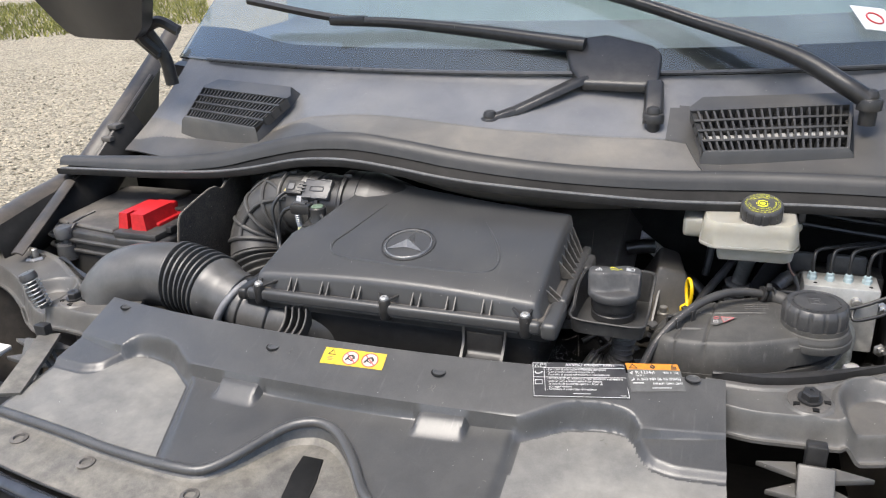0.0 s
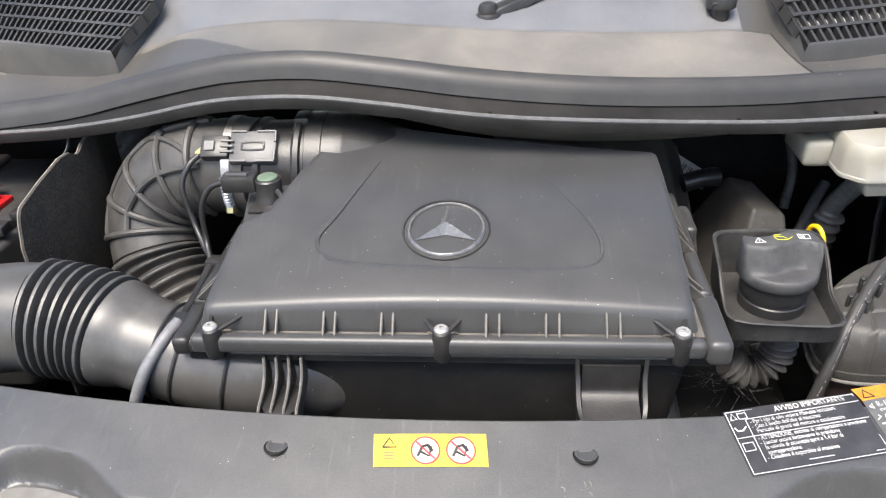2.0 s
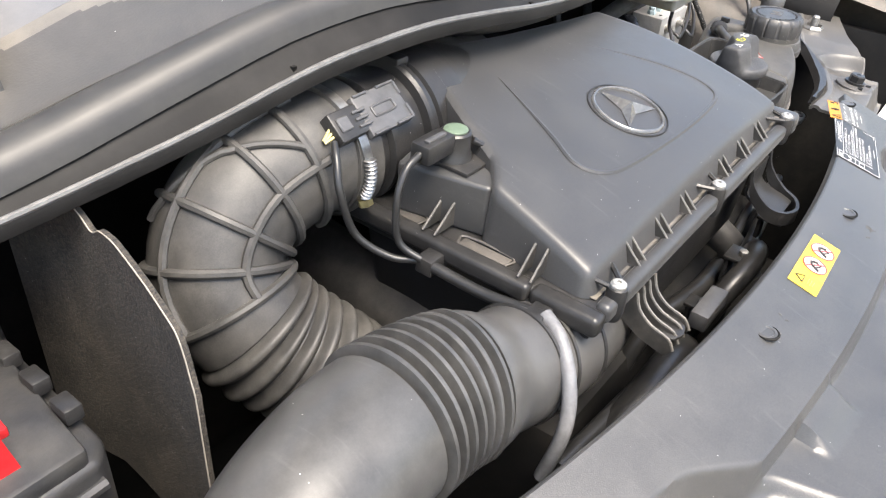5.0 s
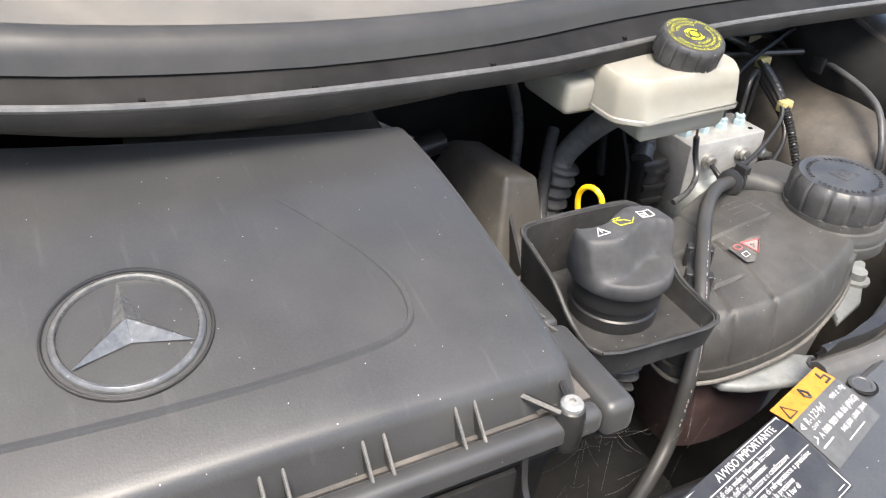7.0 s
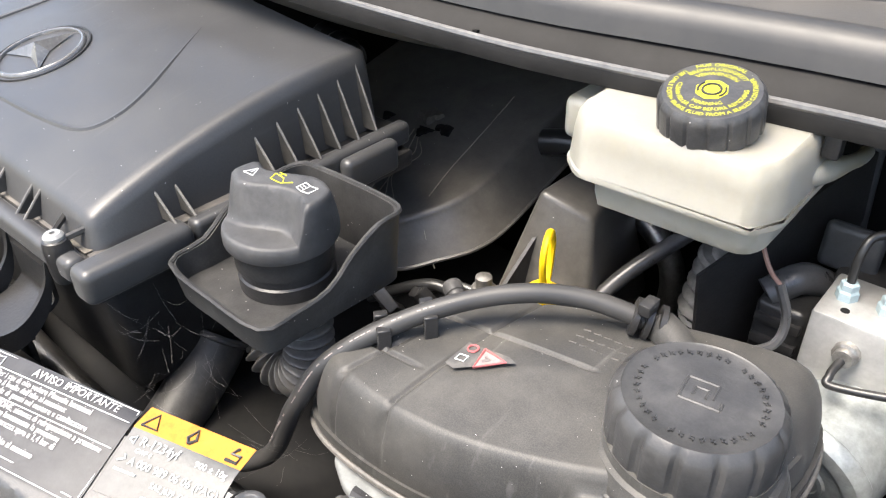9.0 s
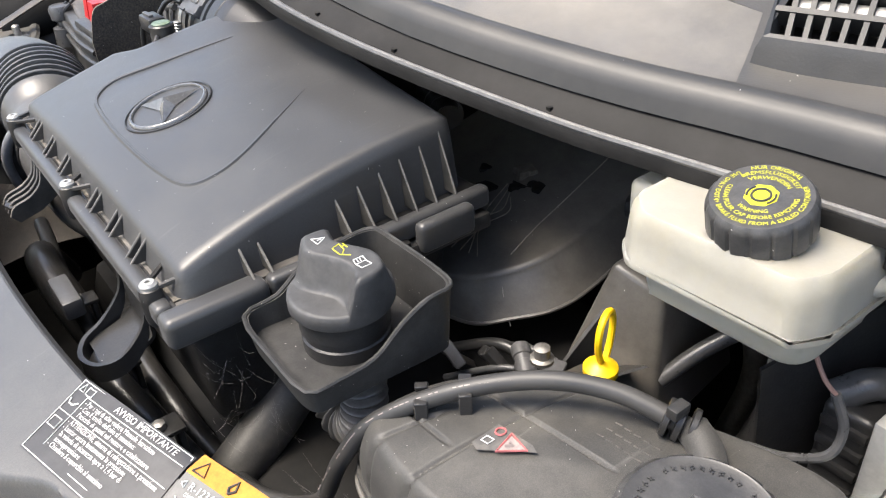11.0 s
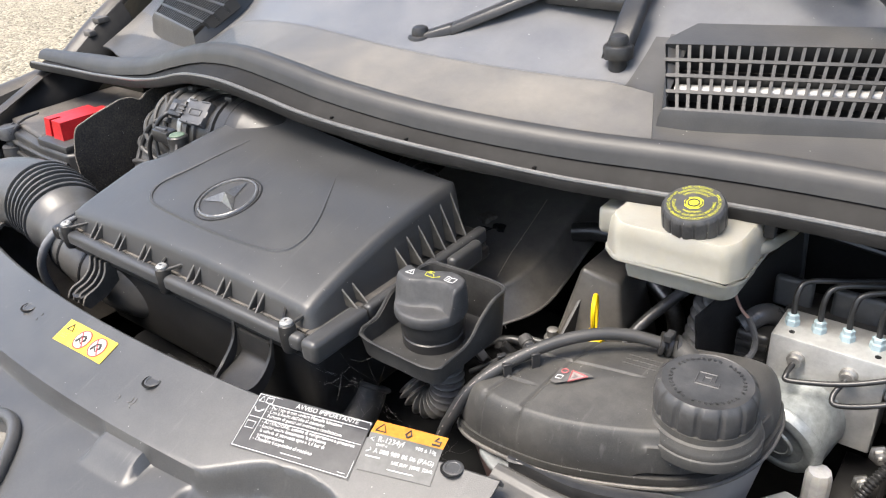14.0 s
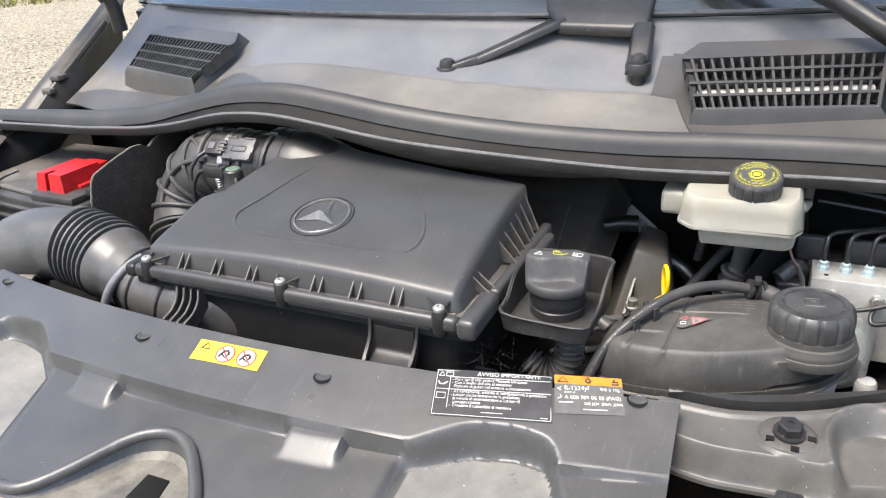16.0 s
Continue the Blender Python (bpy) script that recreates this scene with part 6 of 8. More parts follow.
    D = [(-0.520, 0.932, 0.83), (-0.520, 0.938, 0.912), (-0.487, 0.954, 0.965), (-0.42, 0.966, 0.981), (-0.345, 0.965, 0.976), (-0.265, 0.950, 0.958), (-0.19, 0.948, 0.938), (-0.115, 0.962, 0.928), (-0.05, 1.02, 0.925)]

    def drad(s):
        r = 0.0525
        if 0.408 < s < 0.528:
            k = (s - 0.408) / 0.120
            r = lerp(0.0575, 0.0550, k) - 0.0120 * step(0.45, 0.80, abs(math.cos(k * 7 * math.pi)))
        elif s >= 0.528:
            r = lerp(0.0525, 0.0455, step(0.53, 0.58, s))
        if s > 0.80:
            r = lerp(0.0455, 0.040, step(0.8, 1.0, s))
        return r

    bm = bmesh.new()
    tube(bm, D, drad, 44, 130)
    duct = part("duct", bm, "duct", t3)
    # the corrugated length is of softer black rubber
    duct.data.materials.append(M["corrugated"])
    mids = smooth_path(D, 130)
    run = [0.0]
    for p, q in zip(mids, mids[1:]):
        run.append(run[-1] + (q - p).length)
    for k, p in enumerate(duct.data.polygons):
        ring = k // 44
        if ring < len(run) and 0.406 < run[ring] / run[-1] < 0.530:
            p.material_index = 1
    fr = frames(D)
    for s in (0.635, 0.665, 0.735):
        bm = bmesh.new()
        tube(bm, [on_tube(fr, s, a, 0.0455) for a in np.linspace(0, 2 * math.pi, 41)], 0.0022, 6, 1, caps=False)
        part("seam_ring", bm, "black", t3)


intake()


# ---- battery ----
def battery():
    t = thing("battery_box", "black dusty battery box with a banded lid", "battery", (-0.63, 1.2, 0.82))
    OUT = [(-0.785, 1.115), (-0.770, 1.090), (-0.60, 1.070), (-0.512, 1.070), (-0.500, 1.085), (-0.490, 1.26), (-0.50, 1.33), (-0.79, 1.33)]
    bm = bmesh.new()
    prism(bm, OUT, 0.80, 0.985, 0.006, 3)
    part("case", bm, "battcase", t)
    for z in (0.948, 0.968):
        bm = bmesh.new()
        ring = [Vector((x, y, z)) for x, y in OUT[:4]]
        tube(bm, ring, 0.0045, 8, 4)
        part("band", bm, "battcase", t)
    bm = bmesh.new()
    prism(bm, [(-0.775, 1.11), (-0.62, 1.085), (-0.62, 1.325), (-0.785, 1.325)], 0.983, 0.994, 0.006, 3)
    part("lid", bm, "dusty", t, "dust-covered lid")
    bm = bmesh.new()
    prism(bm, [(-0.610, 1.074), (-0.515, 1.074), (-0.498, 1.240), (-0.560, 1.30), (-0.610, 1.25)], 0.982, 0.997, 0.004, 2)
    part("terminal_bay", bm, "battcase", t)
    bm = bmesh.new()
    for dx in (0, 0.018):
        tube(bm, [(-0.735 + dx, 1.098, 0.995), (-0.736 + dx, 1.086, 0.985), (-0.738 + dx, 1.080, 0.955)], 0.0028, 6, 4)
    tube(bm, [(-0.725, 1.10, 0.995), (-0.705, 1.11, 1.006), (-0.69, 1.125, 1.012)], 0.0022, 6, 4)
    part("buckle", bm, "black", t)
    t2 = thing("terminal_cover", "bright red plastic battery terminal cover", "terminal cover", (-0.565, 1.14, 0.99))
    bm = bmesh.new()
    prism(bm, [(-0.610, 1.092), (-0.588, 1.091), (-0.588, 1.112), (-0.578, 1.112), (-0.578, 1.090), (-0.545, 1.089), (-0.540, 1.175), (-0.604, 1.182)], 0.996, 1.026, 0.0, 2, top=0.86)
    part("hood", bm, "red", t2)
    bm = bmesh.new()
    prism(bm, [(-0.616, 1.120), (-0.537, 1.115), (-0.533, 1.182), (-0.608, 1.190)], 0.9945, 1.003, 0.002, 2)
    part("skirt", bm, "red", t2)
    bm = bmesh.new()
    box(bm, (-0.597, 1.172, 1.006), (-0.553, 1.196, 1.020), 0.004)
    part("rear_tab", bm, "red", t2)
    for k in range(4):
        bm = bmesh.new()
        box(bm, (-0.512, 1.10 + 0.034 * k, 0.992), (-0.500, 1.118 + 0.034 * k, 1.004), 0.002)
        part("bay_lug", bm, "black", t)
    t4 = thing("felt_shield", "curved black felt heat shield with a pale cut edge", "heat shield", (-0.44, 1.12, 0.9))
    TOP = [(1.050, 0.985), (1.056, 1.022), (1.064, 1.043), (1.10, 1.056), (1.141, 1.067), (1.160, 1.066), (1.172, 1.057), (1.186, 1.066), (1.197, 1.069), (1.30, 1.085)]

    def place(s, z):
        y = 1.058 + 0.222 * s
        x = -0.453 + 0.022 * s + 0.006 * math.sin(s * math.pi) - 0.05 * max(0, s - 0.7)
        return Vector((x, y, z))

    bm = bmesh.new()
    sheet(bm, 80, 24, lambda u, v: place(u, lerp(soft(TOP, 1.052 + 0.228 * u, 0.004), 0.80, v)), 0.004)
    part("sheet", bm, "cloth", t4)
    bm = bmesh.new()
    edge = [place(0, z) for z in np.linspace(0.82, soft(TOP, 1.052, 0.004), 6)] + [place(u, soft(TOP, 1.052 + 0.228 * u, 0.004)) for u in np.linspace(0.01, 1, 60)]
    tube(bm, edge, 0.0005, 6, 2)
    part("cut_edge", bm, "pale", t4, "pale cut edge")
    for pts in ([(-0.53, 1.27, 0.995), (-0.50, 1.27, 1.03), (-0.52, 1.30, 1.05)], [(-0.50, 1.26, 0.995), (-0.48, 1.28, 1.03), (-0.50, 1.32, 1.05)]):
        bm = bmesh.new()
        tube(bm, pts, 0.0018, 6, 6)
        tagged(part("loose_wire", bm, "steel"), "thin bare wire beside the battery", "wire", "loose wires")


battery()


# ---- coolant tank ----
TANK = [(.347, .987), (.358, .964), (.398, .955), (.46, .959), (.528, .983), (.566, 1.010), (.588, 1.055), (.588, 1.110), (.568, 1.130), (.49, 1.114), (.41, 1.080), (.36, 1.035)]


def closed(pts, per=8):
    n = len(pts)
    out = []
    for i in range(n):
        a, b, c, d = (Vector((*pts[(i + k) % n], 0)) for k in (-1, 0, 1, 2))
        for j in range(per):
            t = j / per
            out.append(0.5 * ((2 * b) + (c - a) * t + (2 * a - 5 * b + 4 * c - d) * t * t + (3 * b - a - 3 * c + d) * t ** 3))
    return out


def loft(bm, rings, cap_lo=True, cap_hi=True):
    vs = [[bm.verts.new(p) for p in r] for r in rings]
    n = len(vs[0])
    for a, b in zip(vs, vs[1:]):
        for i in range(n):
            bm.faces.new((a[i], a[(i + 1) % n], b[(i + 1) % n], b[i]))
    if cap_lo:
        bm.faces.new(vs[0][::-1])
    if cap_hi:
        bm.faces.new(vs[-1])


def tank_seam(x):
    return 0.931 + (x - 0.36) * 0.06


TANK_MID = (0.475, 1.030)
TANK_PROFILE = [(1.0, 0.002), (1.0, 0.009), (0.993, 0.016), (0.975, 0.0255), (0.95, 0.0340), (0.925, 0.0392), (0.90, 0.0422), (0.87, 0.0440)] + [(0.86 - 0.01 * k, 0.0443 + 0.000085 * k) for k in range(1, 84)]


def tank_top(x, y):
    """Height of the tank's shell over a place."""
    ring = closed(TANK, 12)
    a = math.atan2(y - TANK_MID[1], x - TANK_MID[0])
    best = min(ring, key=lambda p: abs((math.atan2(p.y - TANK_MID[1], p.x - TANK_MID[0]) - a + math.pi) % (2 * math.pi) - math.pi))
    k = math.hypot(x - TANK_MID[0], y - TANK_MID[1]) / math.hypot(best.x - TANK_MID[0], best.y - TANK_MID[1])
    rows = sorted(TANK_PROFILE[1:])
    return tank_seam(x) + float(np.interp(k, [r[0] for r in rows], [r[1] for r in rows]))


def coolant():
    t = thing("coolant_tank", "dusty black coolant expansion tank with a milky lower half", "coolant tank", (0.48, 1.03, 0.82))
    ring = closed(TANK, 12)
    cx, cy = 0.475, 1.030

    def at(p, k, h):
        x, y = cx + (p.x - cx) * k, cy + (p.y - cy) * k
        z = tank_seam(x) + h
        # pressed grooves between the pillows of the shell
        g = 0
        for d, on in ((x - 0.423 - 0.10 * (y - 1.0), step(0.950, 0.962, y)), (y - 1.038 - 0.05 * (x - 0.43), step(0.53, 0.50, x)), (x - 0.383 - 0.25 * (y - 0.97), step(1.012, 1.0, y)), (y - 0.992, step(0.420, 0.405, x))):
            w = max(0, 1 - abs(d) / 0.0022)
            g = max(g, w * on)
        r = math.hypot(x - 0.5495, y - 1.031)
        rise = step(0.067, 0.055, r) * min(1, h / 0.012)
        z = max(z, lerp(z, 0.9735, rise))
        g *= 1 - rise
        deep = 0.0026 * min(1, h / 0.03)
        out = Vector((p.x - cx, p.y - cy, 0)).normalized()
        q = Vector((x, y, z - deep * g))
        if k > 0.9:
            q -= out * (0.0028 * g * min(1, h / 0.012))
        return q

    bm = bmesh.new()
    loft(bm, [[at(p, k, h) for p in closed(TANK, 44)] for k, h in TANK_PROFILE])
    part("upper_shell", bm, "tank", t, angle=60)
    bm = bmesh.new()
    loft(bm, [[Vector((cx + (p.x - cx) * k, cy + (p.y - cy) * k, tank_seam(p.x) + h)) for p, k in ((p, lerp(a, b, step(0.49, 0.55, p.x))) for p in ring)] for a, b, h in ((0.99, 0.99, 0), (0.955, 0.975, -0.012), (0.90, 0.95, -0.045), (0.80, 0.86, -0.10))])
    lower = part("lower_shell", bm, "tankmilk", t, "milky lower shell, left part mauve with coolant and darkened for shade")
    # left part gets the darker colour: coolant tint plus shade
    lower.data.materials.append(M["stainshade"])
    for p in lower.data.polygons:
        if p.center.x + 0.35 * p.center.y < -0.040:
            p.material_index = 1
    bm = bmesh.new()
    loft(bm, [[Vector((cx + (p.x - cx) * k, cy + (p.y - cy) * k, tank_seam(p.x) + h)) for p in ring] for k, h in ((0.98, -0.005), (1.022, -0.005), (1.026, -0.002), (1.022, 0.002), (0.98, 0.002))])
    part("seam", bm, "tank", t, "welded seam rim")
    bm = bmesh.new()
    tube(bm, [Vector((cx + (p.x - cx) * 1.027, cy + (p.y - cy) * 1.027, tank_seam(p.x) - 0.0078)) for p in ring + ring[:1]], 0.0019, 8, 1, caps=False)
    part("seam_edge", bm, "edge", t, "pale rubbed seam edge")
    m = Matrix.Translation((0.5490, 1.030, 0))
    bm = bmesh.new()
    lathe(bm, [(0.0462, 0.966), (0.0468, 0.9738), (0.0462, 0.9755), (0.0448, 0.9762), (0.0446, 0.9800), (0.0440, 0.981), (0.0425, 0.986), (0.040, 0.987), (0.040, 0.993)], m, 48)
    part("neck", bm, "tank", t)
    bm = bmesh.new()
    lathe(bm, [(0.0385, 0.987), (0.0395, 0.989), (0.0395, 1.010), (0.038, 1.0155), (0.0345, 1.0185), (0.0335, 1.0178), (0.020, 1.0185), (0.006, 1.019)], m, 128, lambda a, i: 1 - (0.045 if 0 < i < 4 and math.cos(14 * a) > 0.80 else 0))
    cap = part("cap", bm, "captank", t, "black screw cap with grip notches")
    # raised pictogram on the cap
    bm = bmesh.new()
    g = Matrix.Translation((0.549, 1.030, 1.0188)) @ Euler((0, 0, radians(8))).to_matrix().to_4x4()
    for p, q in (((-0.008, -0.007), (-0.008, 0.008)), ((-0.008, 0.008), (0.006, 0.008)), ((0.006, 0.008), (0.006, -0.002)), ((-0.008, -0.007), (0.010, -0.007)), ((0.010, -0.007), (0.010, -0.002)), ((-0.003, -0.003), (-0.003, 0.003)), ((-0.003, 0.003), (0.003, 0.003)), ((0.003, 0.003), (0.003, -0.003))):
        tube(bm, [g @ Vector((*p, 0)), g @ Vector((*q, 0))], 0.0008, 6, 1)
    part("cap_symbol", bm, "captank", cap)
    for k in range(40):
        if k % 10 in (9,):
            continue
        a = 2 * math.pi * k / 40
        bm = bmesh.new()
        mm = Matrix.Translation((0.549 + 0.0275 * math.cos(a), 1.030 + 0.0275 * math.sin(a), 1.0183)) @ Euler((0, 0, a + (0.5 if k % 3 else -0.4))).to_matrix().to_4x4()
        box(bm, (-0.0017, -0.0004, -0.0003), (0.0017, 0.0004, 0.0007), 0, 2, mm)
        box(bm, (-0.0004, -0.0012, -0.0003), (0.0004, 0.0012, 0.0007), 0, 2, mm)
        part("raised_mark", bm, "captank", cap)
    # outlet stub
    bm = bmesh.new()
    tube(bm, [(0.535, 1.065, 0.985), (0.515, 1.085, 0.990), (0.500, 1.093, 0.991)], 0.0095, 14, 6)
    part("outlet", bm, "tank", t)
    # clips that hold the hose
    for x, y, z, turn in ((0.379, 1.000, 0.972, 0.3), (0.396, 1.020, 0.978, 0.5)):
        m2 = Matrix.Translation((x, y, z)) @ Euler((0, 0, radians(52))).to_matrix().to_4x4()
        bm = bmesh.new()
        for k in (-1, 1):
            box(bm, (-0.004, k * 0.0085 - 0.0014, -0.004), (0.004, k * 0.0085 + 0.0014, 0.016), 0.0008, 1, m2)
            box(bm, (-0.004, k * 0.0085 - 0.0014 if k < 0 else k * 0.0085 - 0.004, 0.0145), (0.004, k * 0.0085 + 0.004 if k < 0 else k * 0.0085 + 0.0014, 0.017), 0.0006, 1, m2)
        box(bm, (-0.005, -0.0125, -0.006), (0.005, 0.0125, -0.002), 0.0008, 1, m2)
        part("hose_clip", bm, "black", t)
    # moulded patch with worn lettering, shown as bars
    for v0 in (1.056, 1.0635, 1.071):
        for k in range(5):
            x0 = 0.466 + 0.0065 * k
            bm = bmesh.new()
            tube(bm, [(x0, v0, tank_top(x0, v0)), (x0 + 0.0042, v0 + 0.0006, tank_top(x0 + 0.0042, v0))], 0.0006, 5, 1)
            part("moulded_mark", bm, "dusty", t)
    bm = bmesh.new()
    prism(bm, [(0.545, 0.985), (0.590, 0.998), (0.648, 1.040), (0.645, 1.068), (0.610, 1.075), (0.570, 1.02)], 0.893, 0.899, 0.002)
    part("mount_lug", bm, "lug", t, "pale mounting lug")
    bm = bmesh.new()
    prism(bm, [(0.376, 0.968), (0.380, 0.954), (0.398, 0.944), (0.450, 0.931), (0.470, 0.932), (0.479, 0.940), (0.468, 0.953), (0.446, 0.960), (0.440, 0.972)], 0.911, 0.919, 0.003, 3)
    lug = part("front_lug", bm, "lug", t, "pale grey lug at the front")
    bm = bmesh.new()
    lathe(bm, [(0.0075, 0.918), (0.0075, 0.921), (0.005, 0.922), (0.0045, 0.919), (0.001, 0.919)], Matrix.Translation((0.462, 0.9415, 0)), 16)
    part("lug_eye", bm, "greyplug", lug)
    bm = bmesh.new()
    lathe(bm, [(0.013, 0), (0.013, 0.003), (0.0085, 0.004), (0.0085, 0.011), (0.004, 0.012)], Matrix.Translation((0.612, 1.024, 0.899)), 12)
    part("mount_bolt", bm, "lug", t)
    # hose and clamp
    t2 = thing("coolant_hose", "thin black rubber coolant hose over the tank", "hose", (0.4, 1.0, 0.95))
    bm = bmesh.new()
    tube(bm, [(0.245, 0.905, 0.875), (0.29, 0.925, 0.872), (0.328, 0.944, 0.890), (0.346, 0.957, 0.935), (0.362, 0.975, 0.968), (0.390, 1.010, 0.990), (0.424, 1.048, 1.001), (0.46, 1.075, 1.001), (0.502, 1.092, 0.992)], 0.0057, 14, 8)
    part("hose", bm, "sealrubber", t2)
    # worn white print along the hose, too small to read
    run = smooth_path([(0.328, 0.944, 0.890), (0.346, 0.957, 0.935), (0.362, 0.975, 0.968), (0.390, 1.010, 0.990), (0.424, 1.048, 1.001)], 14)
    rng = random.Random(8)
    for k in range(4, len(run) - 3):
        if rng.random() < 0.3:
            continue
        p, w = run[k], (run[k + 1] - run[k]).normalized()
        n = w.cross(Vector((0, 0, 1))).normalized() * 0.45 + Vector((0, 0, 0.9))
        n = (n - w * n.dot(w)).normalized()
        bm = bmesh.new()
        half = 0.0009 + 0.0008 * rng.random()
        tube(bm, [p + n * 0.0054 - w * half, p + n * 0.0054 + w * half], 0.0005, 5, 1)
        part("print_bar", bm, "label_pale", t2)
    for k, x in enumerate((0.488, 0.494, 0.500)):
        bm = bmesh.new()
        m = Matrix.Translation((x, 1.0865 + 0.003 * k, 0.9955 - 0.0015 * k)) @ Vector((0.9, 0.4, -0.2)).to_track_quat("Z", "Y").to_matrix().to_4x4()
        lathe(bm, [(0.009, -0.002), (0.0108, -0.0015), (0.0108, 0.0015), (0.009, 0.002)], m, 24)
        part("clamp_ring", bm, "black", t2)
    bm = bmesh.new()
    box(bm, (0.492, 1.078, 1.004), (0.499, 1.090, 1.011), 0.001)
    part("clamp_ear", bm, "black", t2)
    # small bolt seen beside the dipstick
    t3 = thing("flange_bolt", "bright flange bolt behind the tank", "bolt", (0.36, 1.10, 0.93))
    bm = bmesh.new()
    lathe(bm, [(0.009, 0.932), (0.009, 0.935), (0.006, 0.936), (0.006, 0.944), (0.003, 0.945)], Matrix.Translation((0.358, 1.118, 0)), 12)
    part("head", bm, "bolt", t3)


coolant()


# ---- oil filler ----
def oil_filler():
    t = thing("oil_filler", "black oil filler cap standing in a plastic drip tray", "oil filler cap", (0.3, 1.0, 0.9))
    c = Vector((0.300, 0.998))
    m = Matrix.Translation((c.x, c.y, 0))
    bm = bmesh.new()
    lathe(bm, [(0.0295, 0.982), (0.0295, 0.993), (0.0282, 0.994), (0.0282, 0.999), (0.0300, 1.000), (0.0300, 1.0125), (0.027, 1.015)], m, 48)
    part("neck", bm, "black", t)
    # cap with a waved grip
    bm = bmesh.new()
    seg, rr = 64, 0.0345

    def top(x, y):
        d = abs(y - 0.004 - 0.006 * math.sin(x * 95))
        k = step(0.019, 0.0085, d)
        return 1.026 + 0.024 * k - 0.0015 * (x / rr) ** 2

    rings = [[Vector((c.x + r * math.cos(a), c.y + r * math.sin(a), z)) for a in np.linspace(0, 2 * math.pi, seg, endpoint=False)] for r, z in ((0.029, 1.0135), (0.0330, 1.014), (rr, 1.0165))]
    for k in (1.0, 0.985, 0.95) + tuple(np.linspace(0.9, 0.04, 18)):
        ring = []
        for a in np.linspace(0, 2 * math.pi, seg, endpoint=False):
            x, y = rr * k * math.cos(a), rr * k * math.sin(a)
            z = top(x, y) - (0.004 if k == 1.0 else 0.0012 if k == 0.985 else 0)
            ring.append(Vector((c.x + x, c.y + y, z)))
        rings.append(ring)
    loft(bm, rings)
    cap = part("cap", bm, "capoil", t, "matt black cap with a waved grip", 50)
    zt = 1.0484
    # symbols: warning triangle, oil can, book
    def strokes(name, material, lines, ox, oy):
        bm = bmesh.new()
        for p, q in zip(lines, lines[1:]):
            if p is None or q is None:
                continue
            a = Vector((c.x + ox + p[0], c.y + oy + p[1], 0))
            b = Vector((c.x + ox + q[0], c.y + oy + q[1], 0))
            for e in (a, b):
                e.z = top(e.x - c.x, e.y - c.y) + 0.0002
            tube(bm, [a, b], 0.00033, 5, 1)
        part(name, bm, material, cap)

    strokes("warning_sign", "ink_white", [(-0.0045, -0.003), (0.0045, -0.003), (0, 0.0045), (-0.0045, -0.003), None, (0, -0.001), (0, 0.002)], -0.0205, 0.000)
    strokes("oil_sign", "ink_yellow", [(-0.007, 0.003), (-0.005, -0.003), (0.004, -0.003), (0.009, 0.002), None, (0.004, -0.001), (0.001, 0.002), (-0.007, 0.003), None, (-0.003, 0.002), (-0.003, 0.005), None, (-0.006, 0.005), (0.0, 0.005)], 0.000, 0.004)
    strokes("book_sign", "ink_white", [(-0.005, -0.003), (-0.005, 0.004), (0, 0.003), (0.005, 0.004), (0.005, -0.003), (0, -0.004), (-0.005, -0.003), None, (0, 0.003), (0, -0.004), None, (-0.004, 0.001), (-0.001, 0.0005), None, (-0.004, -0.001), (-0.001, -0.0015)], 0.0195, 0.007)
    # drip tray
    P = [((0.2535, 0.948), 0.999), ((0.300, 0.944), 0.997), ((0.342, 0.945), 0.997), ((0.347, 0.965), 0.998), ((0.348, 0.990), 1.001), ((0.349, 1.010), 1.016), ((0.350, 1.030), 1.026), ((0.348, 1.049), 1.026), ((0.330, 1.052), 1.028), ((0.275, 1.052), 1.028), ((0.256, 1.050), 1.026), ((0.252, 1.03), 1.024), ((0.250, 1.0), 1.018), ((0.250, 0.975), 1.002)]
    ring = closed([p for p, _ in P], 6)
    hs = closed([(h, 0) for _, h in P], 6)
    bm = bmesh.new()
    mid = Vector((0.30, 0.998, 0))
    lo = [Vector((mid.x + (p.x - mid.x) * 0.94, mid.y + (p.y - mid.y) * 0.95, 0.978)) for p in ring]
    hi = [Vector((p.x, p.y, h.x)) for p, h in zip(ring, hs)]
    hin = [Vector((mid.x + (p.x - mid.x) * 0.955, mid.y + (p.y - mid.y) * 0.955, h.x)) for p, h in zip(ring, hs)]
    loin = [Vector((mid.x + (p.x - mid.x) * 0.90, mid.y + (p.y - mid.y) * 0.92, 0.984)) for p in ring]
    loft(bm, [lo, hi, hin, loin])
    part("drip_tray", bm, "tray", t, "dusty black drip tray with a raised rim")
    bm = bmesh.new()
    tube(bm, [(p.x, p.y, h.x + 0.0003) for p, h in zip(ring[::2] + ring[:1], hs[::2] + hs[:1])], 0.0016, 6, 1, caps=False)
    part("tray_rim", bm, "tray", t)
    bm = bmesh.new()
    tube(bm, [(0.314, 0.996, 0.980), (0.3155, 0.995, 0.945), (0.312, 0.993, 0.922), (0.300, 0.991, 0.909), (0.284, 0.990, 0.908), (0.268, 0.992, 0.918)], bellows(0.0138, 0.0028, 15), 24, 60)
    part("drain_bellows", bm, "drain", t, "ribbed rubber hose below the tray")


oil_filler()


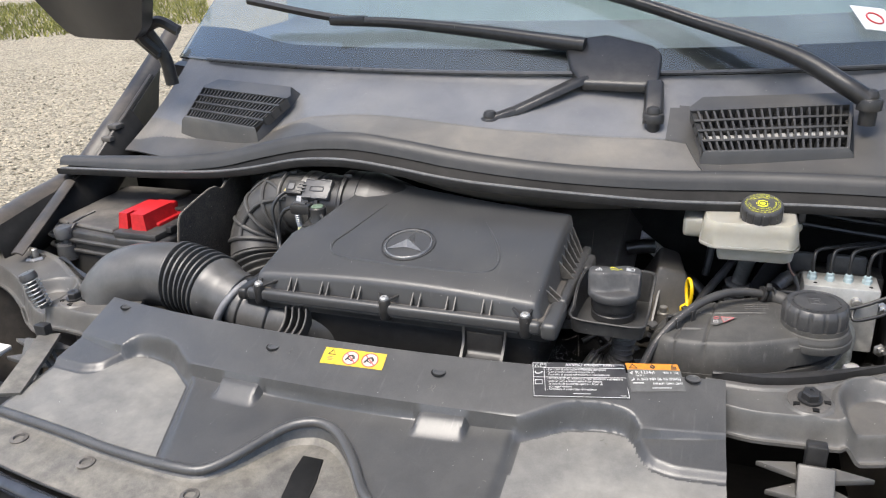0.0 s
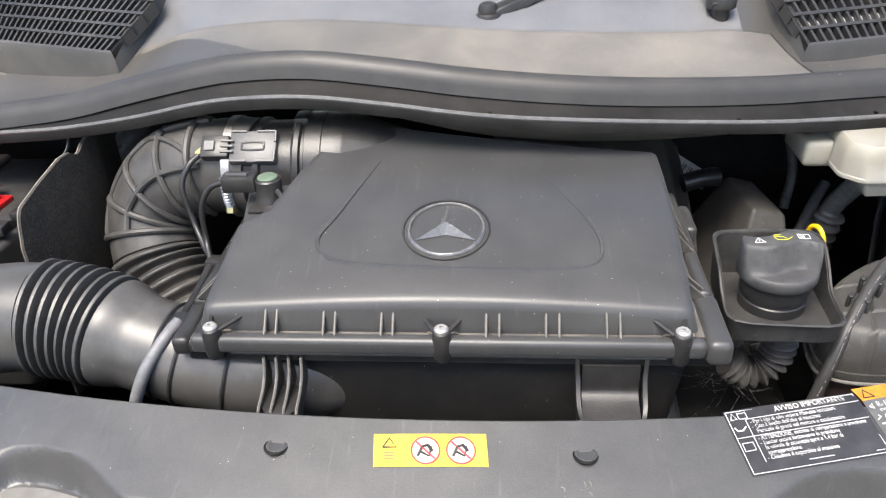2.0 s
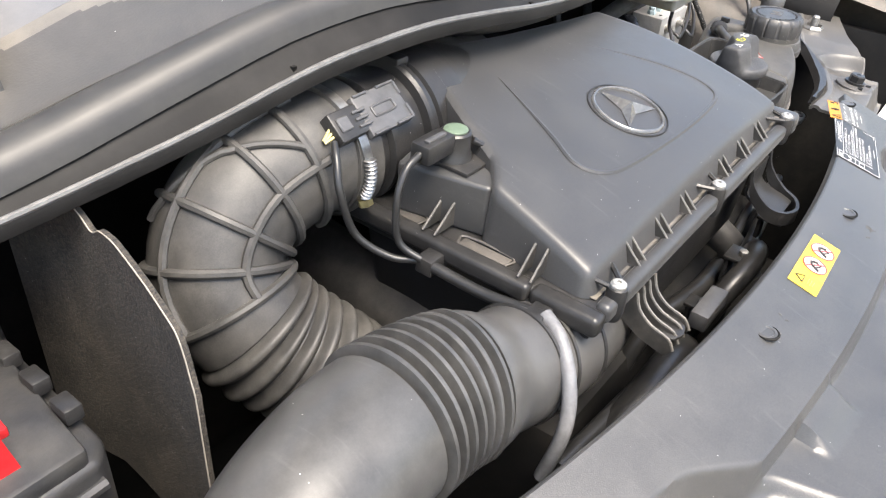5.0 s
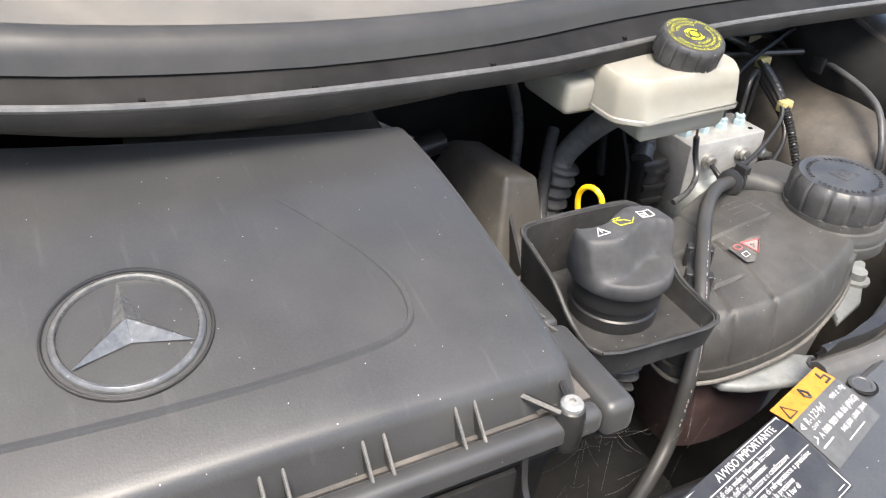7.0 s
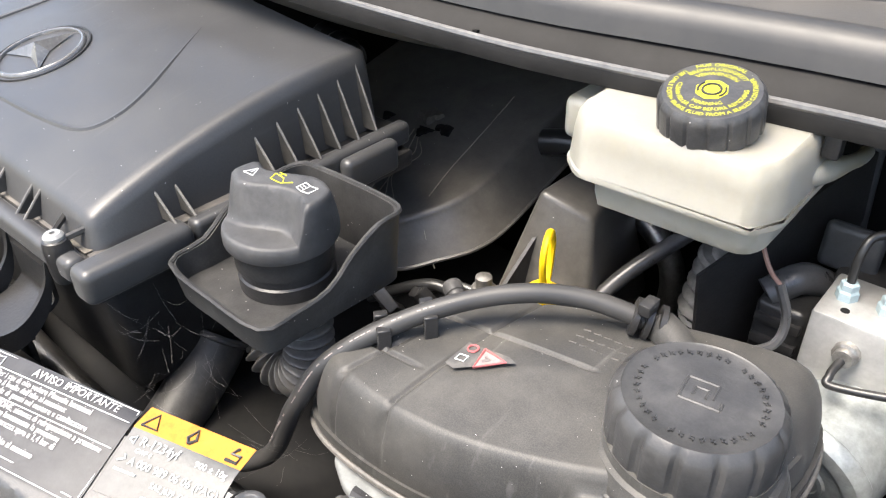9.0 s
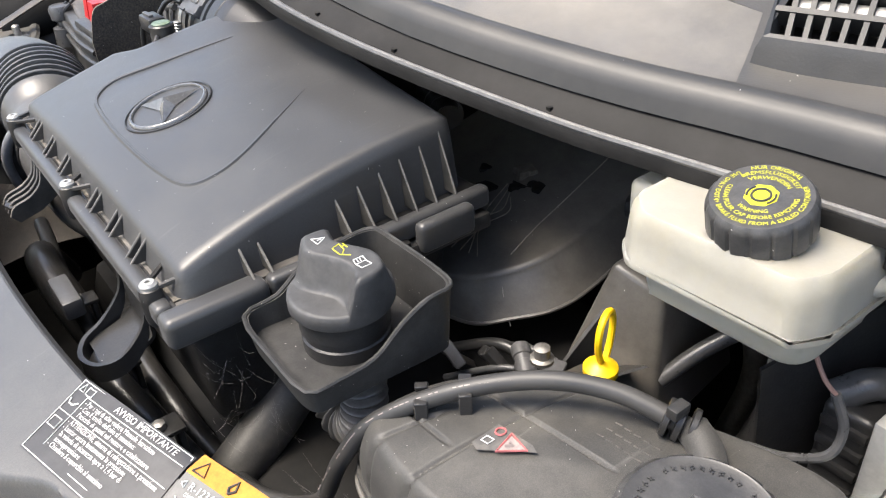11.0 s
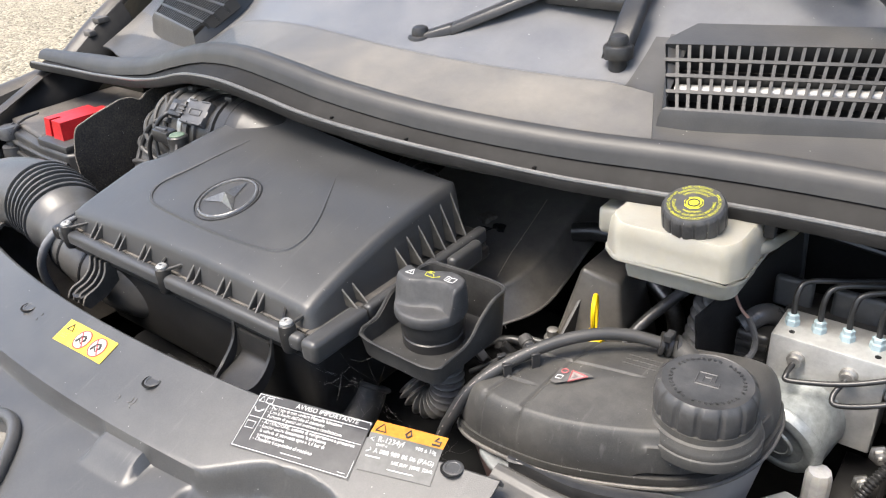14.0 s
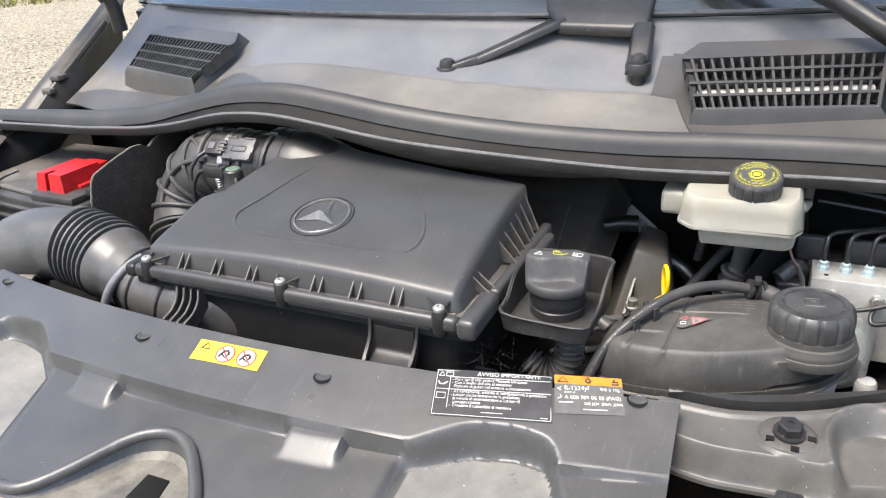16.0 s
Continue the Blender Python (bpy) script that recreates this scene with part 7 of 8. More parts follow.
# ---- brake fluid reservoir ----
def reservoir():
    t = thing("brake_fluid_reservoir", "milky white brake fluid reservoir with a black cap", "fluid reservoir", (0.47, 1.16, 0.99))

    def body(pts, zs, name, label=""):
        bm = bmesh.new()
        ring = [Vector((x, y, 0)) for x, y in pts]
        cx, cy = sum(p.x for p in ring) / len(ring), sum(p.y for p in ring) / len(ring)
        loft(bm, [[Vector((cx + (p.x - cx) * k, cy + (p.y - cy) * k, z)) for p in ring] for k, z in zs])
        es = [e for e in bm.edges if abs((e.verts[0].co - e.verts[1].co).normalized().z) > 0.6]
        bevel(bm, es, 0.006, 3)
        part(name, bm, "white", t, label)

    up = [(0.400, 1.146), (0.418, 1.129), (0.522, 1.131), (0.532, 1.150), (0.532, 1.222), (0.420, 1.222), (0.400, 1.205)]
    body(up, [(0.99, 1.039), (1.02, 1.0395), (1.02, 1.043), (1.0, 1.044), (0.975, 1.062), (0.95, 1.072), (0.90, 1.077)], "upper_body")
    lowr = [(0.424, 1.137), (0.520, 1.139), (0.527, 1.150), (0.527, 1.21), (0.424, 1.21)]
    body(lowr, [(0.93, 1.0195), (0.97, 1.021), (1.0, 1.028), (1.0, 1.046)], "lower_body")
    bm = bmesh.new()
    box(bm, (0.374, 1.178, 1.034), (0.412, 1.248, 1.064), 0.006, 3)
    part("side_arm", bm, "white", t)
    bm = bmesh.new()
    tube(bm, [(0.522, 1.190, 1.050), (0.534, 1.225, 1.046), (0.536, 1.27, 1.034), (0.532, 1.31, 1.022)], lambda s: lerp(0.0085, 0.0048, step(0.1, 0.5, s)), 12, 6)
    part("outlet", bm, "white", t)
    bm = bmesh.new()
    box(bm, (0.530, 1.196, 1.062), (0.540, 1.206, 1.078), 0.002)
    part("clip", bm, "black", t, "black retaining clip")
    pivot = Vector((0.479, 1.157, 1.070))
    lean = Matrix.Translation(pivot) @ Euler((radians(15), 0, 0)).to_matrix().to_4x4() @ Matrix.Scale(0.93, 4) @ Matrix.Translation(Vector((0, 0.008, 0.006)) - pivot)
    m = lean @ Matrix.Translation((0.479, 1.157, 0))
    bm = bmesh.new()
    lathe(bm, [(0.0265, 1.068), (0.0285, 1.074), (0.0305, 1.074), (0.0305, 1.091), (0.0295, 1.0945), (0.0275, 1.0965), (0.010, 1.0968)], m, 112, lambda a, i: 1 - (0.04 if 1 < i < 5 and math.cos(16 * a) > 0.86 else 0))
    sub = bmesh.new()
    lathe(sub, [(0.026, 1.052), (0.026, 1.076), (0.020, 1.077)], m, 40)
    part("filler_neck", sub, "white", t)
    cap = part("cap", bm, "captank", t, "black screw cap printed with yellow writing")
    # printed ring of writing and a round sign
    zt = 1.0970

    def curved(body, radius, mid_deg, size, inward=False):
        verts, faces, width = letters(body, size)
        bm = bmesh.new()
        vs = []
        for x, y in verts:
            d = (x - width / 2) / radius
            if inward:
                a = radians(mid_deg) + d
                r = radius - y
            else:
                a = radians(mid_deg) - d
                r = radius + y
            vs.append(bm.verts.new(lean @ Vector((0.479 + r * math.cos(a), 1.157 + r * math.sin(a), zt))))
        for f in faces:
            try:
                bm.faces.new([vs[i] for i in f])
            except ValueError:
                pass
        part("cap_print", bm, "ink_yellow", cap)

    turn = 12
    curved("NUR ORIGINAL", 0.0232, 90 + turn, 0.0042)
    curved("BREMSFLÜSSIGKEIT", 0.0187, 90 + turn, 0.0042)
    curved("VERWENDEN", 0.0143, 90 + turn, 0.0040)
    curved("WARNING", 0.0150, 270 + turn, 0.0040, True)
    curved("CLEAN FILLER CAP BEFORE REMOVING", 0.0200, 270 + turn, 0.0040, True)
    curved("USE ONLY DOT4+ BRAKE FLUID FROM A SEALED CONTAINER", 0.0248, 270 + turn, 0.0040, True)
    bm = bmesh.new()
    lathe(bm, [(0.0095, zt - 0.0008), (0.0095, zt)], m, 8)
    part("sign_plate", bm, "ink_yellow", cap)
    bm = bmesh.new()
    tube(bm, [(0.479 + 0.0052 * math.cos(a), 1.157 + 0.0052 * math.sin(a), zt + 0.0002) for a in np.linspace(0, 2 * math.pi, 33)], 0.0008, 5, 1, caps=False)
    for a0 in (0, math.pi):
        tube(bm, [(0.479 + 0.0078 * math.cos(a0 + a), 1.157 + 0.0078 * math.sin(a0 + a), zt + 0.0002) for a in np.linspace(-0.6, 0.6, 9)], 0.0007, 5, 1)
    bmesh.ops.transform(bm, matrix=lean, verts=bm.verts)
    part("sign_mark", bm, "ink_black", cap)
    # grey corrugated connector hose and pipes below
    t2 = thing("connector_hose", "grey ribbed connector hose below the reservoir", "hose", (0.46, 1.25, 0.87))
    bm = bmesh.new()
    tube(bm, [(0.474, 1.20, 1.025), (0.472, 1.255, 0.975), (0.466, 1.288, 0.930), (0.462, 1.290, 0.912)], 0.0125, 14, 6)
    part("pipe", bm, "conn", t2)
    bm = bmesh.new()
    tube(bm, [(0.463, 1.289, 0.918), (0.457, 1.291, 0.885), (0.451, 1.293, 0.85)], bellows(0.0185, 0.0030, 5), 20, 24)
    part("bellows", bm, "conn", t2)
    bm = bmesh.new()
    tube(bm, [(0.452, 1.293, 0.855), (0.446, 1.293, 0.82), (0.43, 1.29, 0.76)], 0.016, 12, 6)
    part("tail", bm, "rubber", t2)
    t3 = thing("steel_pipe", "bent bare steel pipe beside the engine cover", "pipe", (0.4, 1.31, 0.8))
    bm = bmesh.new()
    tube(bm, [(0.365, 1.325, 0.905), (0.393, 1.318, 0.892), (0.412, 1.315, 0.865), (0.412, 1.315, 0.82), (0.40, 1.31, 0.76)], 0.011, 14, 8)
    part("pipe", bm, "steel", t3)
    t4 = thing("vacuum_hose", "thin black rubber hose below the reservoir", "hose", (0.42, 1.24, 0.9))
    bm = bmesh.new()
    tube(bm, [(0.455, 1.300, 0.955), (0.436, 1.279, 0.934), (0.408, 1.240, 0.905), (0.392, 1.212, 0.880)], 0.0066, 12, 6)
    part("hose", bm, "rubber", t4)
    # wall plate behind the hose
    bm = bmesh.new()

    def plate(u, v):
        x = lerp(0.475, 0.535, u) + 0.02 * v
        y = lerp(1.20, 1.32, u)
        return Vector((x, y, lerp(0.955 + 0.065 * u, 0.76, v)))

    sheet(bm, 12, 10, plate, 0.003)
    tagged(part("divider_plate", bm, "black"), "black curved divider plate beside the brake unit", "divider plate")
    # sensor wire
    t5 = thing("sensor_wire", "thin taped sensor wire from the reservoir", "cable", (0.52, 1.18, 0.95))
    bm = bmesh.new()
    tube(bm, [(0.520, 1.165, 1.02), (0.527, 1.172, 0.998), (0.535, 1.178, 0.985)], 0.0014, 6, 6)
    part("bare_wire", bm, "copper", t5)
    bm = bmesh.new()
    tube(bm, [(0.533, 1.177, 0.988), (0.541, 1.180, 0.965), (0.540, 1.172, 0.948), (0.522, 1.160, 0.940), (0.500, 1.155, 0.935)], 0.003, 8, 8)
    part("taped_wire", bm, "rubber", t5)


def letters(body, size):
    """Outline faces of a line of writing in the built-in font: points, faces and width."""
    cu = bpy.data.curves.new("writing", "FONT")
    cu.body, cu.size, cu.resolution_u = body, size, 2
    ob = new("writing", cu)
    me = bpy.data.meshes.new_from_object(ob.evaluated_get(bpy.context.evaluated_depsgraph_get()))
    verts = [(v.co.x, v.co.y) for v in me.vertices]
    faces = [tuple(p.vertices) for p in me.polygons]
    bpy.data.objects.remove(ob)
    bpy.data.curves.remove(cu)
    bpy.data.meshes.remove(me)
    return verts, faces, max((x for x, _ in verts), default=0)


reservoir()


# ---- brake hydraulic unit ----
def hydraulic():
    t = thing("brake_hydraulic_unit", "aluminium brake hydraulic block with a round motor and steel lines", "hydraulic unit", (0.6, 1.2, 0.80))
    bm = bmesh.new()
    box(bm, (0.550, 1.196, 0.865), (0.652, 1.248, 0.966), 0.0025)
    part("block", bm, "alu", t, "milled aluminium block")
    bm = bmesh.new()
    m = Matrix.Translation((0.588, 1.200, 0.884)) @ Vector((-0.20, -0.94, -0.22)).to_track_quat("Z", "Y").to_matrix().to_4x4()
    lathe(bm, [(0.041, -0.01), (0.041, 0.034), (0.0418, 0.035), (0.0418, 0.038), (0.038, 0.044), (0.031, 0.0465), (0.0275, 0.0455), (0.0265, 0.0445), (0.017, 0.0445), (0.016, 0.0465), (0.0135, 0.0470), (0.0125, 0.0460), (0.004, 0.0460)], m, 48)
    part("motor", bm, "galv", t, "round grey motor case")
    for x in (0.562, 0.586, 0.611, 0.636):
        bm = bmesh.new()
        lathe(bm, [(0.0068, 0.966), (0.0068, 0.9715), (0.0056, 0.973), (0.0056, 0.977), (0.004, 0.978)], Matrix.Translation((x, 1.221, 0)), 6)
        part("fitting", bm, "blue", t, "pale blue line fitting", 20)
    for x in (0.576, 0.622):
        bm = bmesh.new()
        lathe(bm, [(0.008, -0.002), (0.008, 0.004), (0.006, 0.005), (0.006, 0.009)], Matrix.Translation((x, 1.196, 0.946)) @ Euler((radians(90), 0, 0)).to_matrix().to_4x4(), 12)
        part("front_fitting", bm, "bolt", t)
    for x in (0.566, 0.640):
        bm = bmesh.new()
        lathe(bm, [(0.0028, 0.9655), (0.0028, 0.9664)], Matrix.Translation((x, 1.207, 0)), 10)
        part("dimple", bm, "deep", t)
    # control box behind and beside
    bm = bmesh.new()
    box(bm, (0.545, 1.252, 0.86), (0.665, 1.30, 0.962), 0.006)
    part("control_box", bm, "black", t)
    for x0, x1 in ((0.530, 0.568), (0.585, 0.640)):
        bm = bmesh.new()
        sub = bmesh.new()
        box(sub, (x0, 1.262, 0.955), (x1, 1.272, 0.990), 0.008, 3)
        merge(bm, sub)
        part("cover_ear", bm, "galv2", t, "dark grey cover ear")
    bm = bmesh.new()
    box(bm, (0.512, 1.215, 0.865), (0.546, 1.262, 0.945), 0.006, 3)
    plug = part("connector", bm, "black", t, "black ribbed connector")
    for k in range(4):
        bm = bmesh.new()
        box(bm, (0.514, 1.212, 0.878 + 0.017 * k), (0.544, 1.218, 0.885 + 0.017 * k), 0.001)
        part("connector_rib", bm, "black", plug)
    bm = bmesh.new()
    tube(bm, [(0.515, 1.225, 0.944), (0.530, 1.240, 0.955), (0.542, 1.258, 0.945)], 0.011, 10, 6)
    part("connector_boot", bm, "rubber", plug)
    # brake lines
    L = [
        [(0.562, 1.221, 0.974), (0.562, 1.222, 0.998), (0.568, 1.232, 1.009), (0.60, 1.25, 1.010), (0.650, 1.285, 1.006), (0.662, 1.297, 0.985), (0.665, 1.30, 0.93)],
        [(0.586, 1.221, 0.974), (0.586, 1.222, 0.998), (0.592, 1.230, 1.011), (0.62, 1.247, 1.013), (0.668, 1.275, 1.008), (0.678, 1.285, 0.985), (0.680, 1.29, 0.93)],
        [(0.611, 1.221, 0.974), (0.611, 1.222, 0.998), (0.617, 1.229, 1.012), (0.65, 1.247, 1.016), (0.70, 1.270, 1.020), (0.78, 1.30, 1.03)],
        [(0.636, 1.221, 0.974), (0.636, 1.221, 1.000), (0.643, 1.226, 1.013), (0.663, 1.238, 1.014), (0.676, 1.246, 1.000), (0.678, 1.25, 0.95), (0.675, 1.25, 0.90)],
        [(0.576, 1.190, 0.945), (0.574, 1.176, 0.940), (0.580, 1.172, 0.937), (0.63, 1.184, 0.947), (0.680, 1.205, 0.968), (0.694, 1.225, 0.985), (0.70, 1.27, 1.01)],
        [(0.622, 1.190, 0.945), (0.616, 1.174, 0.935), (0.622, 1.168, 0.930), (0.655, 1.180, 0.937), (0.682, 1.195, 0.950), (0.692, 1.212, 0.965), (0.700, 1.26, 0.99)],
    ]
    for pts in L:
        bm = bmesh.new()
        tube(bm, pts, 0.0027, 10, 8)
        part("brake_line", bm, "line", t, "thin black brake line")
    for p in ((0.657, 1.205, 0.935), (0.662, 1.19, 0.875), (0.655, 1.178, 0.845)):
        bm = bmesh.new()
        mm = Matrix.Translation(p) @ Euler((radians(70), radians(35), 0)).to_matrix().to_4x4()
        lathe(bm, [(0.010, 0), (0.010, 0.003), (0.0065, 0.004), (0.0065, 0.010), (0.003, 0.011), (0.003, 0.018)], mm, 6)
        part("mount_nut", bm, "steel", t, "bright mounting nut", 20)
    bm = bmesh.new()
    box(bm, (0.630, 1.16, 0.815), (0.675, 1.24, 0.825), 0.002)
    box(bm, (0.668, 1.18, 0.815), (0.674, 1.25, 0.93), 0.002)
    part("bracket", bm, "black", t)
    # pale plug in front
    t2 = thing("plastic_plug", "pale grey hexagonal plastic plug", "plug", (0.62, 1.15, 0.83))
    bm = bmesh.new()
    lathe(bm, [(0.012, 0.79), (0.012, 0.86), (0.010, 0.866), (0.003, 0.867)], Matrix.Translation((0.622, 1.150, 0)), 10)
    part("plug", bm, "milky", t2, "", 25)
    # upright grey hose
    t3 = thing("upright_hose", "upright grey hose behind the reservoir", "hose", (0.55, 1.3, 0.9))
    bm = bmesh.new()
    tube(bm, [(0.529, 1.345, 1.040), (0.530, 1.338, 1.012), (0.537, 1.320, 0.95), (0.542, 1.31, 0.88)], 0.0085, 12, 6)
    part("hose", bm, "greyplug", t3)
    # corrugated conduit
    t4 = thing("cable_conduit", "black corrugated cable conduit with cream clips on the inner wing", "conduit", (0.7, 1.2, 0.85))
    C = [(0.612, 1.295, 1.055), (0.650, 1.298, 1.040), (0.700, 1.300, 1.020), (0.716, 1.278, 1.003), (0.6965, 1.215, 0.976), (0.681, 1.160, 0.918), (0.664, 1.124, 0.892), (0.650, 1.110, 0.85)]
    bm = bmesh.new()
    tube(bm, C, bellows(0.0043, 0.0008, 110), 10, 80)
    part("conduit", bm, "line", t4)
    bm = bmesh.new()
    tube(bm, [(0.602, 1.294, 1.060), (0.614, 1.295, 1.055)], 0.0075, 10, 3)
    part("conduit_end", bm, "pale", t4)
    for p in ((0.716, 1.278, 1.003), (0.697, 1.218, 0.977)):
        bm = bmesh.new()
        box(bm, (p[0] - 0.008, p[1] - 0.005, p[2] - 0.005), (p[0] + 0.008, p[1] + 0.005, p[2] + 0.0075), 0.002)
        part("clip", bm, "cream", t4, "cream plastic clip")
    # thin lines on the wing behind
    for k, pts in enumerate(([(0.56, 1.335, 1.03), (0.66, 1.33, 1.02), (0.80, 1.30, 1.03)], [(0.55, 1.335, 1.01), (0.68, 1.325, 1.0), (0.80, 1.27, 1.01)])):
        bm = bmesh.new()
        tube(bm, pts, 0.004, 8, 8)
        tagged(part("wing_line", bm, "line"), "thin black line along the bulkhead", "brake line", "bulkhead lines")


hydraulic()


# ---- engine covers, dipstick, hoses in the depth ----
def engine_parts():
    t = thing("rear_engine_cover", "black plastic rear engine cover, torn and dusty on top", "engine cover", (0.2, 1.24, 0.85))
    CREASE = smooth_path([(0.02, 1.150, 0.911), (0.12, 1.148, 0.911), (0.198, 1.152, 0.912), (0.240, 1.186, 0.922), (0.262, 1.236, 0.937), (0.266, 1.32, 0.962), (0.266, 1.415, 0.990)], 10)
    SKIRT = smooth_path([(0.02, 1.142, 0.872), (0.12, 1.140, 0.872), (0.222, 1.146, 0.876), (0.262, 1.174, 0.886), (0.288, 1.222, 0.896), (0.292, 1.31, 0.925), (0.292, 1.415, 0.955)], 10)
    apex = Vector((0.04, 1.42, 0.992))
    bm = bmesh.new()

    def f(u, v):
        i = int(round(u * (len(CREASE) - 1)))
        c, k = CREASE[i], SKIRT[i]
        out = Vector((k.x - c.x, k.y - c.y, 0)).normalized()
        R = 0.0075
        start = c - out * R * 0.35
        if v < 0.5:
            q = apex.lerp(start, 0.04 + 0.96 * v / 0.5)
            return q + Vector((0, 0, 0.0012 * noise.noise(q * 40)))
        a = radians(78) * min(1, (v - 0.5) / 0.25)
        q = start + out * R * math.sin(a) + Vector((0, 0, R * (math.cos(a) - 1)))
        if v > 0.75:
            q = q.lerp(k, (v - 0.75) / 0.25)
        return q

    sheet(bm, len(CREASE) - 1, 40, f, 0.003)
    part("shell", bm, "rearcover", t, "", 75)
    bm = bmesh.new()
    tube(bm, [q + Vector((0, 0, -0.001)) for q in SKIRT], 0.0019, 6, 1)
    part("skirt_edge", bm, "rearcover", t)
    deck = lambda x, y: 0.9185 + 0.30 * (y - 1.18) + 0.0025
    bm = bmesh.new()
    for x, y, r in ((0.186, 1.276, 0.010), (0.168, 1.266, 0.009), (0.142, 1.252, 0.011), (0.118, 1.268, 0.007)):
        sub = bmesh.new()
        z = deck(x, y)
        lathe(sub, [(r, z - 0.006), (r * 0.9, z), (r * 0.2, z + 0.0003)], Matrix.Translation((x, y, 0)), 18, lambda a, i: 1 + 0.25 * math.sin(3 * a + x * 900) + 0.12 * math.sin(7 * a))
        merge(bm, sub)
    part("tear", bm, "deep", t, "dark torn hole")
    bm = bmesh.new()
    z = deck(0.160, 1.284)
    lathe(bm, [(0.012, z - 0.004), (0.010, z + 0.003), (0.005, z + 0.0045)], Matrix.Translation((0.160, 1.284, 0)), 16, lambda a, i: 1 + 0.25 * math.sin(4 * a))
    part("foam", bm, "dirt", t, "frayed beige foam")
    for k in range(4):
        bm = bmesh.new()
        pts = [Vector((0.158 + 0.006 * k, 1.262 - 0.004 * k, 0)), Vector((0.165 + 0.008 * k, 1.235, 0)), Vector((0.172 + 0.004 * k + 0.006 * math.sin(k * 2), 1.21 + 0.004 * math.cos(3 * k), 0)), Vector((0.178 + 0.01 * k, 1.175 + 0.002 * k, 0))]
        for p in pts:
            p.z = deck(p.x, p.y) - 0.0005
        tube(bm, pts, 0.0005, 4, 8)
        part("scratch", bm, "pale", t, "pale scratch")
    bm = bmesh.new()
    tube(bm, [(0.238, 1.184, 0.9185), (0.247, 1.177, 0.905), (0.255, 1.174, 0.89), (0.262, 1.172, 0.878)], 0.0005, 4, 4)
    part("crack", bm, "pale", t, "pale crack down the front")
    bm = bmesh.new()
    tube(bm, [(x, y, deck(x, y) - 0.001) for x, y in ((0.232, 1.20), (0.226, 1.24), (0.222, 1.29), (0.217, 1.34))], 0.0006, 4, 6)
    part("rubbed_line", bm, "pale", t, "pale rubbed line")
    tj = thing("hose_joint", "black ribbed hose joint behind the filter box", "hose joint", (0.114, 1.228, 1.015))
    mj = Matrix.Translation((0.114, 1.228, 1.015)) @ Vector((0.85, -0.45, 0.15)).to_track_quat("Z", "Y").to_matrix().to_4x4()
    for k, (r, h) in enumerate(((0.0125, -0.006), (0.0145, 0.0), (0.0125, 0.006), (0.0105, 0.012))):
        bm = bmesh.new()
        lathe(bm, [(r * 0.7, h - 0.0024), (r, h - 0.002), (r, h + 0.002), (r * 0.7, h + 0.0024)], mj, 24)
        part("ring", bm, "black", tj)
    bm = bmesh.new()
    tube(bm, [mj @ Vector((0, 0, 0.014)), mj @ Vector((0, 0, -0.02)), mj @ Vector((0.004, 0.004, -0.05)), mj @ Vector((0.01, 0.0, -0.09))], 0.0095, 14, 6)
    part("pipe", bm, "rubber", tj)
    t2 = thing("mount_cover", "black pointed plastic cover behind the tank", "engine cover", (0.36, 1.25, 0.85))
    bm = bmesh.new()
    top = [Vector(p) for p in ((0.336, 1.312, 0.961), (0.366, 1.300, 0.959), (0.384, 1.217, 0.955), (0.341, 1.207, 0.970))]
    low = [Vector(p) for p in ((0.270, 1.335, 0.84), (0.388, 1.325, 0.83), (0.404, 1.195, 0.83), (0.314, 1.165, 0.84))]
    loft(bm, [low, top])
    bevel(bm, bm.edges, 0.006, 3)
    part("shell", bm, "rearcover", t2, "", 50)
    for p, q in (((0.345, 1.213, 0.945), (0.336, 1.150, 0.885)), ((0.398, 1.185, 0.915), (0.352, 1.155, 0.88))):
        bm = bmesh.new()
        p, q = Vector(p), Vector(q)
        vs = [p, q, q + Vector((0.006, 0.045, 0.0))]
        a = [bm.verts.new(e) for e in vs]
        b = [bm.verts.new(e + Vector((0.003, 0, 0))) for e in vs]
        bm.faces.new(a)
        bm.faces.new(b[::-1])
        for i in range(3):
            bm.faces.new((a[i], a[(i + 1) % 3], b[(i + 1) % 3], b[i]))
        part("web", bm, "black", t2)
    bm = bmesh.new()
    prism(bm, [(0.330, 1.128), (0.402, 1.168), (0.398, 1.186), (0.326, 1.148)], 0.872, 0.884, 0.003)
    part("flange", bm, "black", t2)
    # harness in the gap behind the tray
    t9 = thing("wire_harness", "dark taped wire harness with grey plugs behind the tray", "cable", (0.3, 1.13, 0.87))
    for pts, r, mname in (([(0.24, 1.115, 0.87), (0.285, 1.135, 0.893), (0.312, 1.140, 0.892), (0.335, 1.128, 0.885)], 0.005, "line"), ([(0.26, 1.10, 0.86), (0.30, 1.12, 0.885), (0.32, 1.135, 0.888)], 0.003, "rubber"), ([(0.27, 1.15, 0.87), (0.30, 1.152, 0.89), (0.33, 1.16, 0.888)], 0.0035, "rubber")):
        bm = bmesh.new()
        tube(bm, pts, r, 10, 8)
        part("wire", bm, mname, t9)
    m = Matrix.Translation((0.318, 1.137, 0.893)) @ Euler((0.2, 0.3, -0.5)).to_matrix().to_4x4() @ Euler((0, radians(90), 0)).to_matrix().to_4x4()
    bm = bmesh.new()
    lathe(bm, [(0.0072, -0.016), (0.0082, -0.014), (0.0082, -0.006), (0.0072, -0.005), (0.0072, 0.0), (0.0086, 0.001), (0.0086, 0.012), (0.005, 0.014)], m, 16)
    part("plug_body", bm, "greyplug", t9, "grey round plug")
    bm = bmesh.new()
